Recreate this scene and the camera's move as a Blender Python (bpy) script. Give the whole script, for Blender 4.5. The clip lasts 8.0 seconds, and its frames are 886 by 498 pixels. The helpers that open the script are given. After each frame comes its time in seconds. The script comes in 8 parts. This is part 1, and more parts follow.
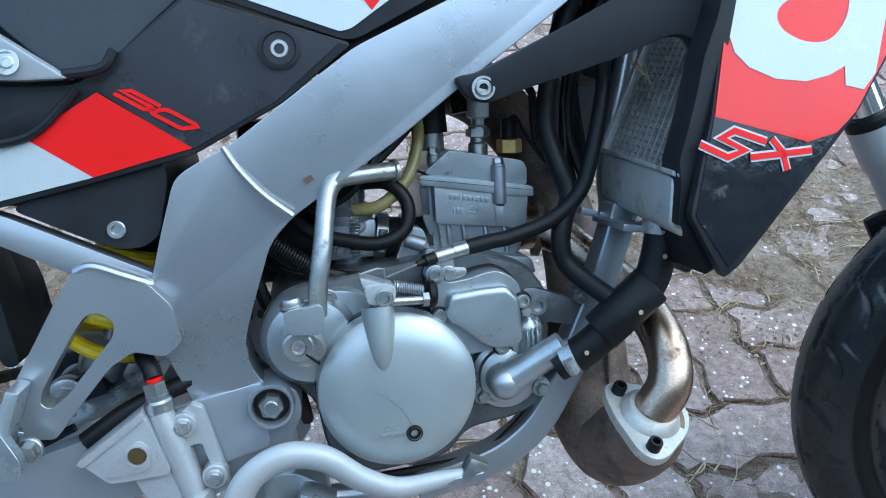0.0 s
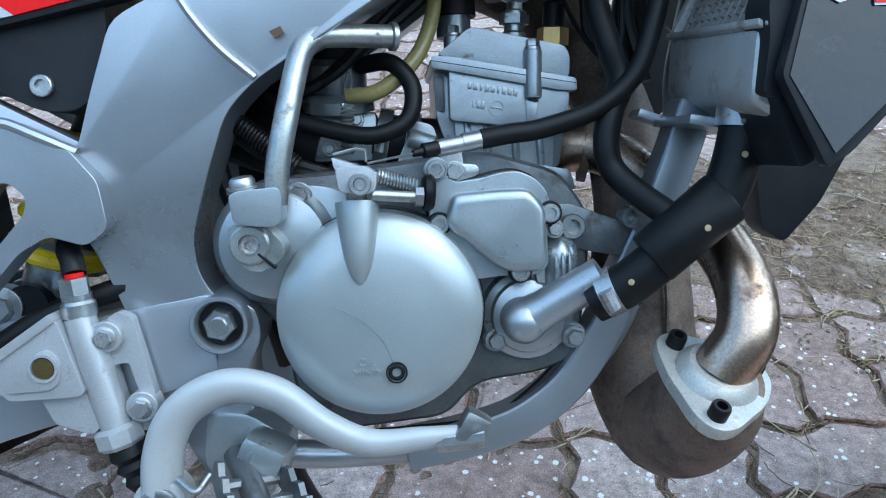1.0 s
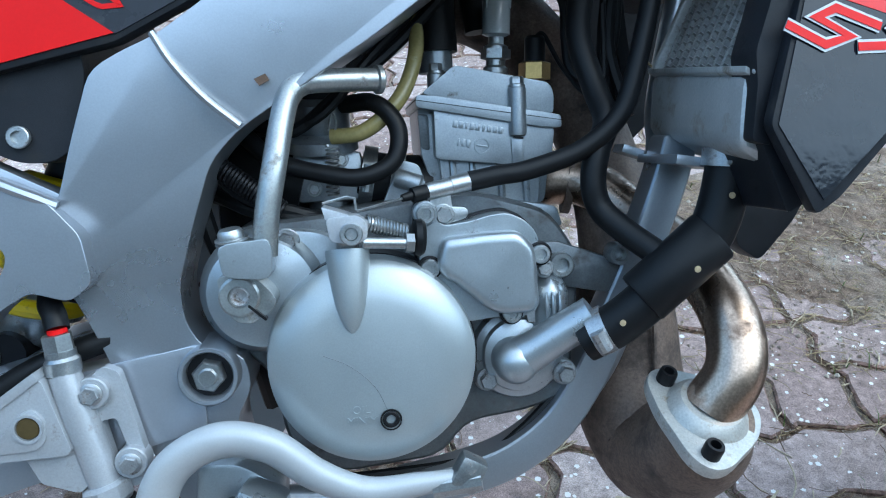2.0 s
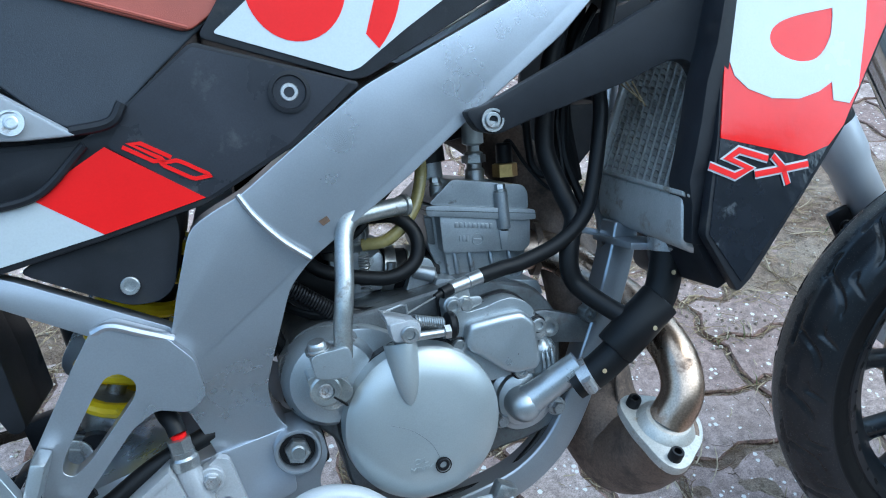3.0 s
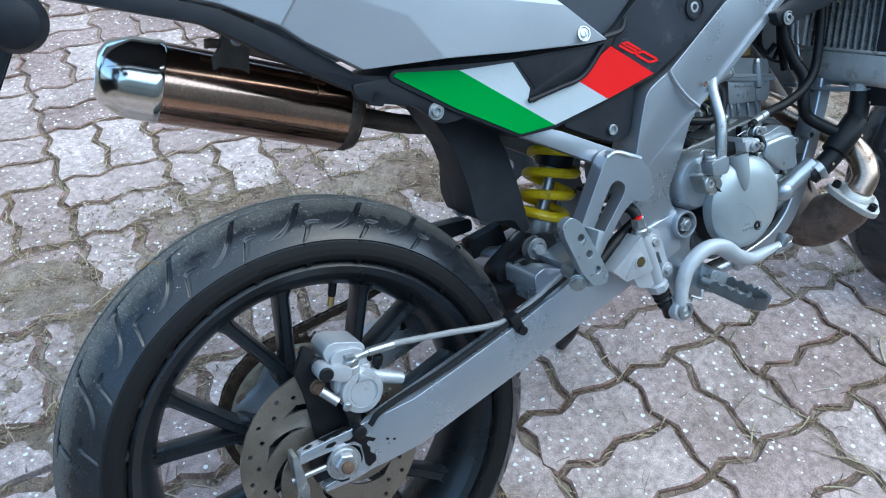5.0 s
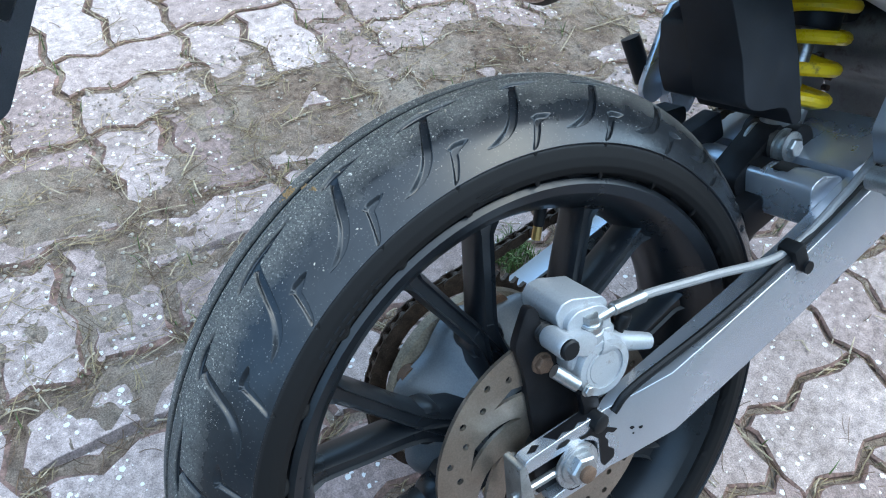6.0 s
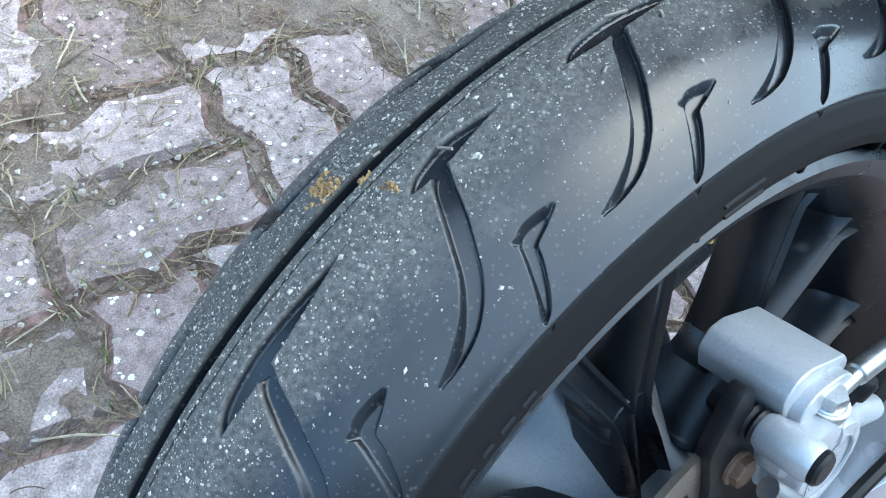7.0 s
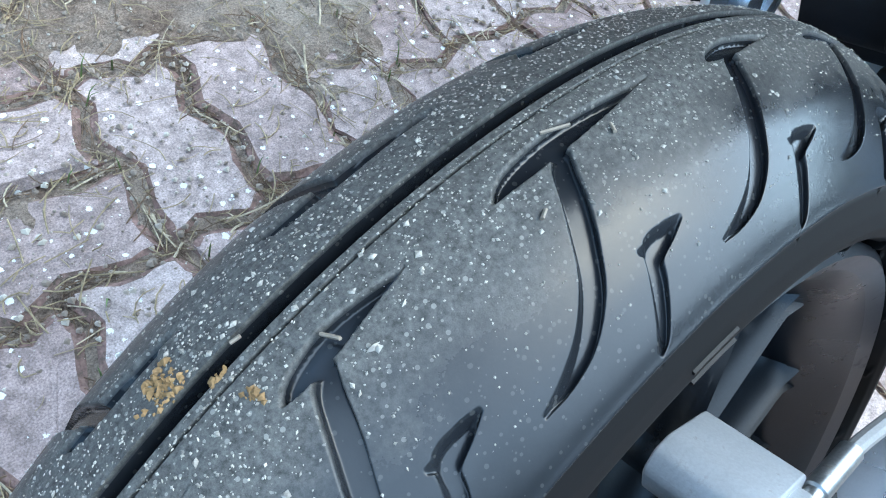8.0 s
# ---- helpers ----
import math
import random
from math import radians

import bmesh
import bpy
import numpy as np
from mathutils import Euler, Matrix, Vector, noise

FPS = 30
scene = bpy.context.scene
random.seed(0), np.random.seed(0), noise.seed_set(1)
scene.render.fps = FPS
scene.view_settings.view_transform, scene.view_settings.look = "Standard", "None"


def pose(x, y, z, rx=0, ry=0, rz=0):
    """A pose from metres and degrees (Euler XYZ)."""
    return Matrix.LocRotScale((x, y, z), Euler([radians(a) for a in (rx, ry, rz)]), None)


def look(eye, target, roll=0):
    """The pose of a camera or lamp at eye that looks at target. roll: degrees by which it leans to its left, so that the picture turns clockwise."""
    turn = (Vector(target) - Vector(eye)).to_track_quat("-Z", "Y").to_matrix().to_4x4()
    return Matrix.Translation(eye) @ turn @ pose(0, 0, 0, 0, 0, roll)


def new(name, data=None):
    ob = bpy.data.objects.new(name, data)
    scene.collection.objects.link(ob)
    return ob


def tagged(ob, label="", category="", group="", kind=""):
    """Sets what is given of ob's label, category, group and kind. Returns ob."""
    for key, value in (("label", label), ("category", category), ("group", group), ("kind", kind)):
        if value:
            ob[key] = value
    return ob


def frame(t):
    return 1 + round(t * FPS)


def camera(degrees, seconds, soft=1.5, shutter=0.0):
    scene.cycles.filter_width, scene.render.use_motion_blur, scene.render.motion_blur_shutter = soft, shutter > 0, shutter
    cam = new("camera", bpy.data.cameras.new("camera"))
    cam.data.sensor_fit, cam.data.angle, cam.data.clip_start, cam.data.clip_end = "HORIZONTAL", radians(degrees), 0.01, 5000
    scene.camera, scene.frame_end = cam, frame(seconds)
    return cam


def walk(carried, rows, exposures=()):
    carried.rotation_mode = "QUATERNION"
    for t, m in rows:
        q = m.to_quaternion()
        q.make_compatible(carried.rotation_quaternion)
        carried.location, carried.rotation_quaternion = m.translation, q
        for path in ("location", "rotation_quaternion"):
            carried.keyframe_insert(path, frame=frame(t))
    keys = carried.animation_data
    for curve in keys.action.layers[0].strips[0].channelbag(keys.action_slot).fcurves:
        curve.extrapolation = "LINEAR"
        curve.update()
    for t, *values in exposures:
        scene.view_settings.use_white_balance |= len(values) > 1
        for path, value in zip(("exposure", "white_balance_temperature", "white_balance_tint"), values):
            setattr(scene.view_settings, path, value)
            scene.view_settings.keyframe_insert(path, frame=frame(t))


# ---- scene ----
cam = camera(59.57, 8.0, soft=1.1)
# seconds, eye x y z, yaw, pitch, roll
ROWS = [
    (0.0, 0.5702, -0.3768, 0.9214, -11.63, -34.74, 0.83),
    (0.5, 0.6280, -0.3654, 0.7969, -5.32, -33.37, 0.05),
    (1.0, 0.6441, -0.3181, 0.7632, -3.40, -32.31, -0.51),
    (1.2, 0.6443, -0.2987, 0.7665, -3.06, -32.20, -0.50),
    (2.3, 0.6065, -0.3000, 0.8170, -10.05, -32.75, 0.20),
    (2.5, 0.5829, -0.3130, 0.8584, -13.01, -32.88, 0.51),
    (3.0, 0.5057, -0.3494, 0.9436, -17.91, -34.60, 0.54),
    (3.5, 0.3983, -0.4193, 1.0059, -23.47, -35.30, 1.21),
    (4.0, 0.2291, -0.5278, 1.0727, -26.79, -36.58, 1.42),
    (4.5, 0.0370, -0.5356, 1.1193, -28.53, -38.27, 1.62),
    (5.0, -0.1845, -0.4524, 1.1028, -31.63, -40.72, 3.25),
    (5.2, -0.2447, -0.3893, 1.0765, -32.35, -41.69, 3.48),
    (6.3, -0.2714, -0.0215, 0.8372, -39.22, -52.72, 6.76),
    (6.5, -0.2684, 0.0347, 0.7951, -43.09, -54.40, 9.85),
    (7.0, -0.2222, 0.1312, 0.7125, -51.96, -55.79, 18.79),
    (7.5, -0.1782, 0.1844, 0.6820, -60.62, -55.37, 26.45),
    (8.0, -0.1673, 0.1879, 0.6894, -63.35, -54.61, 27.05),
]
walk(cam, [(t, pose(x, y, z, 90 + pitch, 0, yaw) @ pose(0, 0, 0, 0, 0, roll)) for t, x, y, z, yaw, pitch, roll in ROWS],
     exposures=[(0.0, 2.05, 6020, -8), (1.0, 2.01, 6020, -8), (2.3, 2.07, 6020, -8), (3.5, 2.10, 6030, -8), (5.0, 2.18, 6130, -7), (6.3, 2.59, 6200, -7), (7.0, 2.80, 6220, -7), (8.0, 2.82, 6220, -7)])

# ---- light ----
world = bpy.data.worlds.new("world")
scene.world = world
world.use_nodes = True
wn = world.node_tree.nodes
sky = wn.new("ShaderNodeTexSky")
sky.sky_type, sky.sun_disc = "NISHITA", False
sky.sun_elevation, sky.sun_rotation = radians(55), radians(120)
sky.air_density, sky.dust_density, sky.ozone_density = 1.0, 1.0, 2.0
wn["Background"].inputs["Strength"].default_value = 0.15
world.node_tree.links.new(sky.outputs["Color"], wn["Background"].inputs["Color"])
sun = new("sun", bpy.data.lights.new("sun", "SUN"))
sun.data.energy, sun.data.angle, sun.data.color = 0.55, radians(130), (1.0, 0.97, 0.93)
sun.matrix_world = look((1.9, -0.7, 2.6), (0.4, 0.2, 0.0))

# ---- materials ----
def node_mat(name):
    m = bpy.data.materials.new(name)
    m.use_nodes = True
    return m, m.node_tree.nodes, m.node_tree.links, m.node_tree.nodes["Principled BSDF"]


def noise_tex(n, l, scale, detail=4.0, rough=0.6, coord=None):
    t = n.new("ShaderNodeTexNoise")
    t.inputs["Scale"].default_value, t.inputs["Detail"].default_value = scale, detail
    t.inputs["Roughness"].default_value = rough
    if coord is not None:
        l.new(coord, t.inputs["Vector"])
    return t


def ramp_of(n, l, src, a, b, ca=(0, 0, 0, 1), cb=(1, 1, 1, 1)):
    r = n.new("ShaderNodeValToRGB")
    r.color_ramp.elements[0].position, r.color_ramp.elements[1].position = a, b
    r.color_ramp.elements[0].color, r.color_ramp.elements[1].color = ca, cb
    l.new(src, r.inputs["Fac"])
    return r


def mixed(n, l, fac, a, b, mode="MIX"):
    x = n.new("ShaderNodeMix")
    x.data_type, x.blend_type = "RGBA", mode
    for sock, v in ((x.inputs["Factor"], fac), (x.inputs[6], a), (x.inputs[7], b)):
        if isinstance(v, (int, float)):
            sock.default_value = v
        elif isinstance(v, tuple):
            sock.default_value = (*v[:3], 1)
        else:
            l.new(v, sock)
    return x.outputs[2]


def surface(name, color, rough=0.5, metal=0.0, vary=0.12, grain=300.0, blotch=14.0, bump=0.12, dist=0.0006,
            dirt=None, dirt_amount=0.0, dirt_scale=30.0, coat=0.0, spec=0.5, rough_vary=0.12, wave=0.0):
    """A plain surface with grain, blotches, worn gloss, fine relief and, where given, patches of dirt."""
    m, n, l, p = node_mat(name)
    co = n.new("ShaderNodeTexCoord").outputs["Object"]
    big, fine = noise_tex(n, l, blotch, 5, 0.6, co), noise_tex(n, l, grain, 3, 0.6, co)
    dark = tuple(c * (1 - vary * 1.3) for c in color)
    light = tuple(min(1, c * (1 + vary)) for c in color)
    base = ramp_of(n, l, big.outputs["Fac"], 0.3, 0.7, (*dark, 1), (*light, 1)).outputs["Color"]
    base = mixed(n, l, vary * 0.9, base, ramp_of(n, l, fine.outputs["Fac"], 0.3, 0.7).outputs["Color"], "OVERLAY")
    rr = n.new("ShaderNodeMapRange")
    rr.inputs["To Min"].default_value = max(0.02, rough - rough_vary)
    rr.inputs["To Max"].default_value = min(1, rough + rough_vary)
    l.new(big.outputs["Fac"], rr.inputs["Value"])
    rough_out = rr.outputs["Result"]
    if dirt:
        d = noise_tex(n, l, dirt_scale, 8, 0.72, co)
        f = ramp_of(n, l, d.outputs["Fac"], 0.62 - dirt_amount * 0.35, 0.74 - dirt_amount * 0.25).outputs["Color"]
        base = mixed(n, l, f, base, dirt)
        rough_out = mixed(n, l, f, rough_out, (0.8, 0.8, 0.8))
        if metal:
            inv = n.new("ShaderNodeMath")
            inv.operation = "MULTIPLY_ADD"
            inv.inputs[1].default_value, inv.inputs[2].default_value = -metal * 0.8, metal
            l.new(f, inv.inputs[0])
            l.new(inv.outputs[0], p.inputs["Metallic"])
    l.new(base, p.inputs["Base Color"])
    l.new(rough_out, p.inputs["Roughness"])
    if not (dirt and metal):
        p.inputs["Metallic"].default_value = metal
    p.inputs["Specular IOR Level"].default_value = spec
    if coat:
        p.inputs["Coat Weight"].default_value, p.inputs["Coat Roughness"].default_value = coat, 0.06
    if bump:
        b = n.new("ShaderNodeBump")
        b.inputs["Strength"].default_value, b.inputs["Distance"].default_value = bump, dist
        l.new(fine.outputs["Fac"], b.inputs["Height"])
        l.new(b.outputs["Normal"], p.inputs["Normal"])
        if wave:
            # slow unevenness of cast and hand-painted surfaces
            w = n.new("ShaderNodeBump")
            w.inputs["Strength"].default_value, w.inputs["Distance"].default_value = wave, 0.006
            l.new(noise_tex(n, l, 34, 2, 0.5, co).outputs["Fac"], w.inputs["Height"])
            l.new(w.outputs["Normal"], b.inputs["Normal"])
    return m


FRAME_PAINT = surface("frame_silver_paint", (0.37, 0.395, 0.43), 0.30, 0.75, 0.05, 900, 9, 0.06, 0.0003, wave=0.035)
SWING_PAINT = surface("swingarm_silver_paint", (0.46, 0.49, 0.54), 0.28, 0.75, 0.04, 900, 8, 0.06, 0.0003,
                      wave=0.06)
CAST = surface("cast_aluminium", (0.37, 0.405, 0.43), 0.30, 0.70, 0.08, 900, 30, 0.12, 0.0003,
               dirt=(0.10, 0.095, 0.09), dirt_amount=0.03, dirt_scale=70, wave=0.08)
CAST_DULL = surface("dull_cast_aluminium", (0.30, 0.325, 0.345), 0.34, 0.70, 0.10, 800, 36, 0.20, 0.0004,
                    dirt=(0.09, 0.08, 0.07), dirt_amount=0.04, dirt_scale=80, wave=0.10)
COVER = surface("clutch_cover_paint", (0.37, 0.41, 0.425), 0.36, 0.55, 0.06, 1100, 12, 0.05, 0.0003,
                wave=0.05)
CASE_GREY = surface("dark_cast_case", (0.14, 0.15, 0.157), 0.36, 0.7, 0.16, 800, 36, 0.35, 0.0004,
                    dirt=(0.06, 0.052, 0.045), dirt_amount=0.2, dirt_scale=50, wave=0.2)
STEEL = surface("zinc_steel", (0.40, 0.415, 0.42), 0.34, 0.9, 0.15, 800, 40, 0.1, 0.0003,
                dirt=(0.16, 0.12, 0.09), dirt_amount=0.14, dirt_scale=90)
BOLT = surface("bolt_zinc", (0.42, 0.43, 0.44), 0.38, 0.85, 0.15, 900, 80, 0.1, 0.0003,
               dirt=(0.12, 0.09, 0.07), dirt_amount=0.25, dirt_scale=160)
BLACK_BOLT = surface("black_steel", (0.014, 0.014, 0.016), 0.45, 0.6, 0.2, 700, 60, 0.2, 0.0003)
RUSTY = surface("rusty_bolt", (0.13, 0.080, 0.052), 0.75, 0.3, 0.25, 900, 150, 0.5, 0.0005)
CHROME = surface("chrome_tube", (0.72, 0.73, 0.74), 0.12, 1.0, 0.05, 500, 20, 0.02, 0.0002)
# steel whose base colour is tinted with the brown reflection of the pavers
MUFFLER = surface("muffler_steel_brown_reflection", (0.52, 0.34, 0.255), 0.15, 1.0, 0.22, 400, 9, 0.03, 0.0003,
                  dirt=(0.10, 0.07, 0.05), dirt_amount=0.10, dirt_scale=25)
MUFFLER_TIP = surface("muffler_end_steel", (0.72, 0.70, 0.66), 0.14, 1.0, 0.1, 400, 20, 0.02, 0.0003)
EXHAUST = surface("rusted_exhaust", (0.16, 0.115, 0.09), 0.55, 0.35, 0.30, 500, 16, 0.5, 0.0007,
                  dirt=(0.055, 0.042, 0.036), dirt_amount=0.42, dirt_scale=24)
HEADER = surface("heat_tinted_pipe", (0.45, 0.33, 0.25), 0.28, 1.0, 0.25, 600, 16, 0.10, 0.0003,
                 dirt=(0.16, 0.10, 0.07), dirt_amount=0.20, dirt_scale=34)
FLANGE = surface("flange_aluminium", (0.46, 0.45, 0.42), 0.4, 0.45, 0.14, 700, 40, 0.2, 0.0004,
                 dirt=(0.25, 0.19, 0.12), dirt_amount=0.22, dirt_scale=60)
PLASTIC = surface("black_plastic", (0.013, 0.0145, 0.018), 0.45, 0.0, 0.25, 1500, 30, 0.25, 0.0003,
                  dirt=(0.03, 0.03, 0.03), dirt_amount=0.05, dirt_scale=28, spec=0.2)
MATT_PLASTIC = surface("matt_black_plastic", (0.013, 0.0145, 0.018), 0.50, 0.0, 0.25, 1800, 26, 0.35, 0.0003,
                       dirt=(0.024, 0.024, 0.024), dirt_amount=0.08, dirt_scale=24, spec=0.26)
RUBBER = surface("black_rubber_hose", (0.006, 0.0065, 0.0075), 0.48, 0.0, 0.2, 900, 40, 0.15, 0.0003, spec=0.25)
RIM_PAINT = surface("black_rim_paint", (0.0085, 0.0105, 0.0135), 0.30, 0.0, 0.25, 800, 18, 0.1, 0.0003,
                    dirt=(0.030, 0.031, 0.033), dirt_amount=0.05, dirt_scale=30, spec=0.40)
TAIL_SILVER = surface("silver_grey_plastic", (0.38, 0.405, 0.435), 0.33, 0.15, 0.04, 1100, 8, 0.05, 0.0002,
                      dirt=(0.38, 0.38, 0.37), dirt_amount=0.03, dirt_scale=14)
RED = surface("red_gloss_sticker", (0.66, 0.006, 0.008), 0.42, 0.0, 0.05, 600, 12, 0.03, 0.0005, spec=0.2)
RED_FILM = surface("red_gloss_film", (0.66, 0.006, 0.008), 0.14, 0.0, 0.05, 45, 12, 0.12, 0.0020, spec=0.35)
GREEN = surface("green_sticker", (0.0, 0.23, 0.03), 0.42, 0.0, 0.04, 600, 12, 0.03, 0.0003, spec=0.2)
STICKER_WHITE = surface("white_sticker", (0.42, 0.46, 0.48), 0.24, 0.0, 0.04, 600, 12, 0.03, 0.0003, coat=0.4)
DARK_STICKER = surface("dark_grey_sticker", (0.025, 0.027, 0.034), 0.30, 0.0, 0.15, 900, 20, 0.04, 0.0003,
                       dirt=(0.06, 0.065, 0.07), dirt_amount=0.08, dirt_scale=26, coat=0.0, spec=0.3)
GLOSS_DARK = surface("glossy_dark_film", (0.009, 0.011, 0.016), 0.10, 0.0, 0.15, 60, 20, 0.16, 0.0020,
                     dirt=(0.06, 0.07, 0.08), dirt_amount=0.08, dirt_scale=22, spec=0.35)
SEAT_BLACK = surface("black_seat_vinyl", (0.032, 0.038, 0.048), 0.46, 0.0, 0.15, 1400, 12, 0.4, 0.0004, spec=0.35)
SEAT_RED = surface("brick_red_seat_vinyl", (0.33, 0.075, 0.05), 0.55, 0.0, 0.10, 1400, 12, 0.5, 0.0004)
YELLOW = surface("yellow_spring_paint", (0.75, 0.52, 0.012), 0.3, 0.0, 0.08, 700, 30, 0.05, 0.0003,
                 dirt=(0.25, 0.16, 0.03), dirt_amount=0.08, dirt_scale=50)
CHAIN = surface("oily_chain", (0.085, 0.062, 0.048), 0.42, 0.6, 0.4, 900, 90, 0.3, 0.0004)
DISC = surface("brushed_disc", (0.30, 0.265, 0.225), 0.34, 0.9, 0.14, 700, 24, 0.12, 0.0003,
               dirt=(0.16, 0.11, 0.08), dirt_amount=0.12, dirt_scale=40)
CALIPER = surface("caliper_cast", (0.39, 0.405, 0.425), 0.36, 0.35, 0.08, 700, 30, 0.3, 0.0004,
                  dirt=(0.22, 0.20, 0.18), dirt_amount=0.10, dirt_scale=60)
LINE = surface("braided_hose", (0.25, 0.25, 0.25), 0.5, 0.15, 0.1, 900, 60, 0.2, 0.0003)
TUBE = surface("yellowed_tube", (0.30, 0.25, 0.10), 0.25, 0.0, 0.1, 400, 30, 0.03, 0.0003)
BRASS = surface("brass", (0.45, 0.31, 0.12), 0.35, 0.9, 0.12, 600, 60, 0.1, 0.0003)
ORANGE = surface("amber_reflector", (0.75, 0.22, 0.005), 0.18, 0.0, 0.06, 400, 40, 0.05, 0.0003, coat=0.6)
PEDAL_WHITE = surface("brake_pedal_paint", (0.40, 0.42, 0.435), 0.4, 0.1, 0.05, 900, 16, 0.06, 0.0003,
                      dirt=(0.35, 0.33, 0.30), dirt_amount=0.08, dirt_scale=30)
RAD = surface("radiator_aluminium", (0.44, 0.45, 0.445), 0.5, 0.5, 0.12, 700, 30, 0.2, 0.0004,
              dirt=(0.20, 0.17, 0.13), dirt_amount=0.18, dirt_scale=40)
FIN = surface("radiator_fins", (0.36, 0.36, 0.35), 0.45, 0.4, 0.2, 600, 60, 0.1, 0.0003)
CORE = surface("radiator_core", (0.05, 0.052, 0.05), 0.6, 0.2, 0.3, 500, 50, 0.2, 0.0003)


def tyre_material(name, half_band, wall_r):
    """Black rubber; the crown that meets the road is scuffed grey and holds dust and grit."""
    m, n, l, p = node_mat(name)
    co = n.new("ShaderNodeTexCoord").outputs["Object"]
    sep = n.new("ShaderNodeSeparateXYZ")
    l.new(co, sep.inputs[0])
    ab = n.new("ShaderNodeMath")
    ab.operation = "ABSOLUTE"
    l.new(sep.outputs["Y"], ab.inputs[0])
    wob = noise_tex(n, l, 40, 6, 0.7, co)
    add = n.new("ShaderNodeMath")
    add.operation = "MULTIPLY_ADD"
    add.inputs[1].default_value = 0.03
    l.new(wob.outputs["Fac"], add.inputs[0])
    l.new(ab.outputs[0], add.inputs[2])
    crown = ramp_of(n, l, add.outputs[0], half_band, half_band + 0.016, (1, 1, 1, 1), (0, 0, 0, 1)).outputs["Color"]
    fine = noise_tex(n, l, 1300, 4, 0.7, co)
    mid = noise_tex(n, l, 520, 6, 0.75, co)
    big = noise_tex(n, l, 24, 5, 0.65, co)
    grit = n.new("ShaderNodeTexVoronoi")
    grit.inputs["Scale"].default_value = 620
    l.new(co, grit.inputs["Vector"])
    keep = n.new("ShaderNodeTexWhiteNoise")
    l.new(grit.outputs["Position"], keep.inputs["Vector"])
    size = n.new("ShaderNodeMath")
    size.operation = "POWER"
    size.inputs[1].default_value = 3.2
    l.new(keep.outputs["Value"], size.inputs[0])
    lim = n.new("ShaderNodeMath")
    lim.operation = "MULTIPLY"
    lim.inputs[1].default_value = 0.42
    l.new(size.outputs[0], lim.inputs[0])
    spot = n.new("ShaderNodeMath")
    spot.operation = "LESS_THAN"
    l.new(grit.outputs["Distance"], spot.inputs[0])
    l.new(lim.outputs[0], spot.inputs[1])
    # unworn grooves get no scuff, which also paints their shade darker
    groove = n.new("ShaderNodeAttribute")
    groove.attribute_name = "cut"
    off_groove = ramp_of(n, l, groove.outputs["Fac"], 0.15, 0.6, (1, 1, 1, 1), (0, 0, 0, 1)).outputs["Color"]
    worn = n.new("ShaderNodeMath")
    worn.operation = "MULTIPLY"
    l.new(crown, worn.inputs[0])
    l.new(off_groove, worn.inputs[1])
    crown = worn.outputs[0]
    rubber = ramp_of(n, l, big.outputs["Fac"], 0.3, 0.7, (0.010, 0.0118, 0.0148, 1), (0.019, 0.0215, 0.0255, 1)).outputs["Color"]
    scuff = ramp_of(n, l, mid.outputs["Fac"], 0.35, 0.68, (0.042, 0.041, 0.038, 1), (0.200, 0.195, 0.180, 1)).outputs["Color"]
    half = n.new("ShaderNodeMath")
    half.operation = "MULTIPLY"
    half.inputs[1].default_value = 0.8
    l.new(crown, half.inputs[0])
    base = mixed(n, l, half.outputs[0], rubber, scuff)
    sp = n.new("ShaderNodeMath")
    sp.operation = "MULTIPLY"
    l.new(spot.outputs[0], sp.inputs[0])
    spm = n.new("ShaderNodeMath")
    spm.operation = "MULTIPLY_ADD"
    spm.inputs[1].default_value, spm.inputs[2].default_value = 0.72, 0.10
    l.new(crown, spm.inputs[0])
    l.new(spm.outputs[0], sp.inputs[1])
    base = mixed(n, l, sp.outputs[0], base, (0.30, 0.29, 0.26))
    rg = n.new("ShaderNodeMath")
    rg.operation = "MULTIPLY_ADD"
    rg.inputs[1].default_value, rg.inputs[2].default_value = 0.40, 0.22
    l.new(crown, rg.inputs[0])
    # the moulded sidewall is matter than the shoulder
    flat = n.new("ShaderNodeVectorMath")
    flat.operation = "MULTIPLY"
    flat.inputs[1].default_value = (1, 0, 1)
    l.new(co, flat.inputs[0])
    rad = n.new("ShaderNodeVectorMath")
    rad.operation = "LENGTH"
    l.new(flat.outputs[0], rad.inputs[0])
    side = ramp_of(n, l, rad.outputs["Value"], wall_r - 0.001, wall_r, (1, 1, 1, 1), (0, 0, 0, 1)).outputs["Color"]
    l.new(mixed(n, l, side, rg.outputs[0], (0.66, 0.66, 0.66)), p.inputs["Roughness"])
    l.new(mixed(n, l, side, base, (0.0080, 0.0080, 0.0084)), p.inputs["Base Color"])
    spec = n.new("ShaderNodeMapRange")
    spec.inputs["To Min"].default_value, spec.inputs["To Max"].default_value = 0.42, 0.14
    l.new(side, spec.inputs["Value"])
    l.new(spec.outputs["Result"], p.inputs["Specular IOR Level"])
    hgt = mixed(n, l, 0.5, mid.outputs["Fac"], fine.outputs["Fac"])
    b = n.new("ShaderNodeBump")
    b.inputs["Distance"].default_value = 0.0007
    bs = n.new("ShaderNodeMath")
    bs.operation = "MULTIPLY_ADD"
    bs.inputs[1].default_value, bs.inputs[2].default_value = 0.5, 0.08
    l.new(crown, bs.inputs[0])
    l.new(bs.outputs[0], b.inputs["Strength"])
    l.new(hgt, b.inputs["Height"])
    l.new(b.outputs["Normal"], p.inputs["Normal"])
    return m


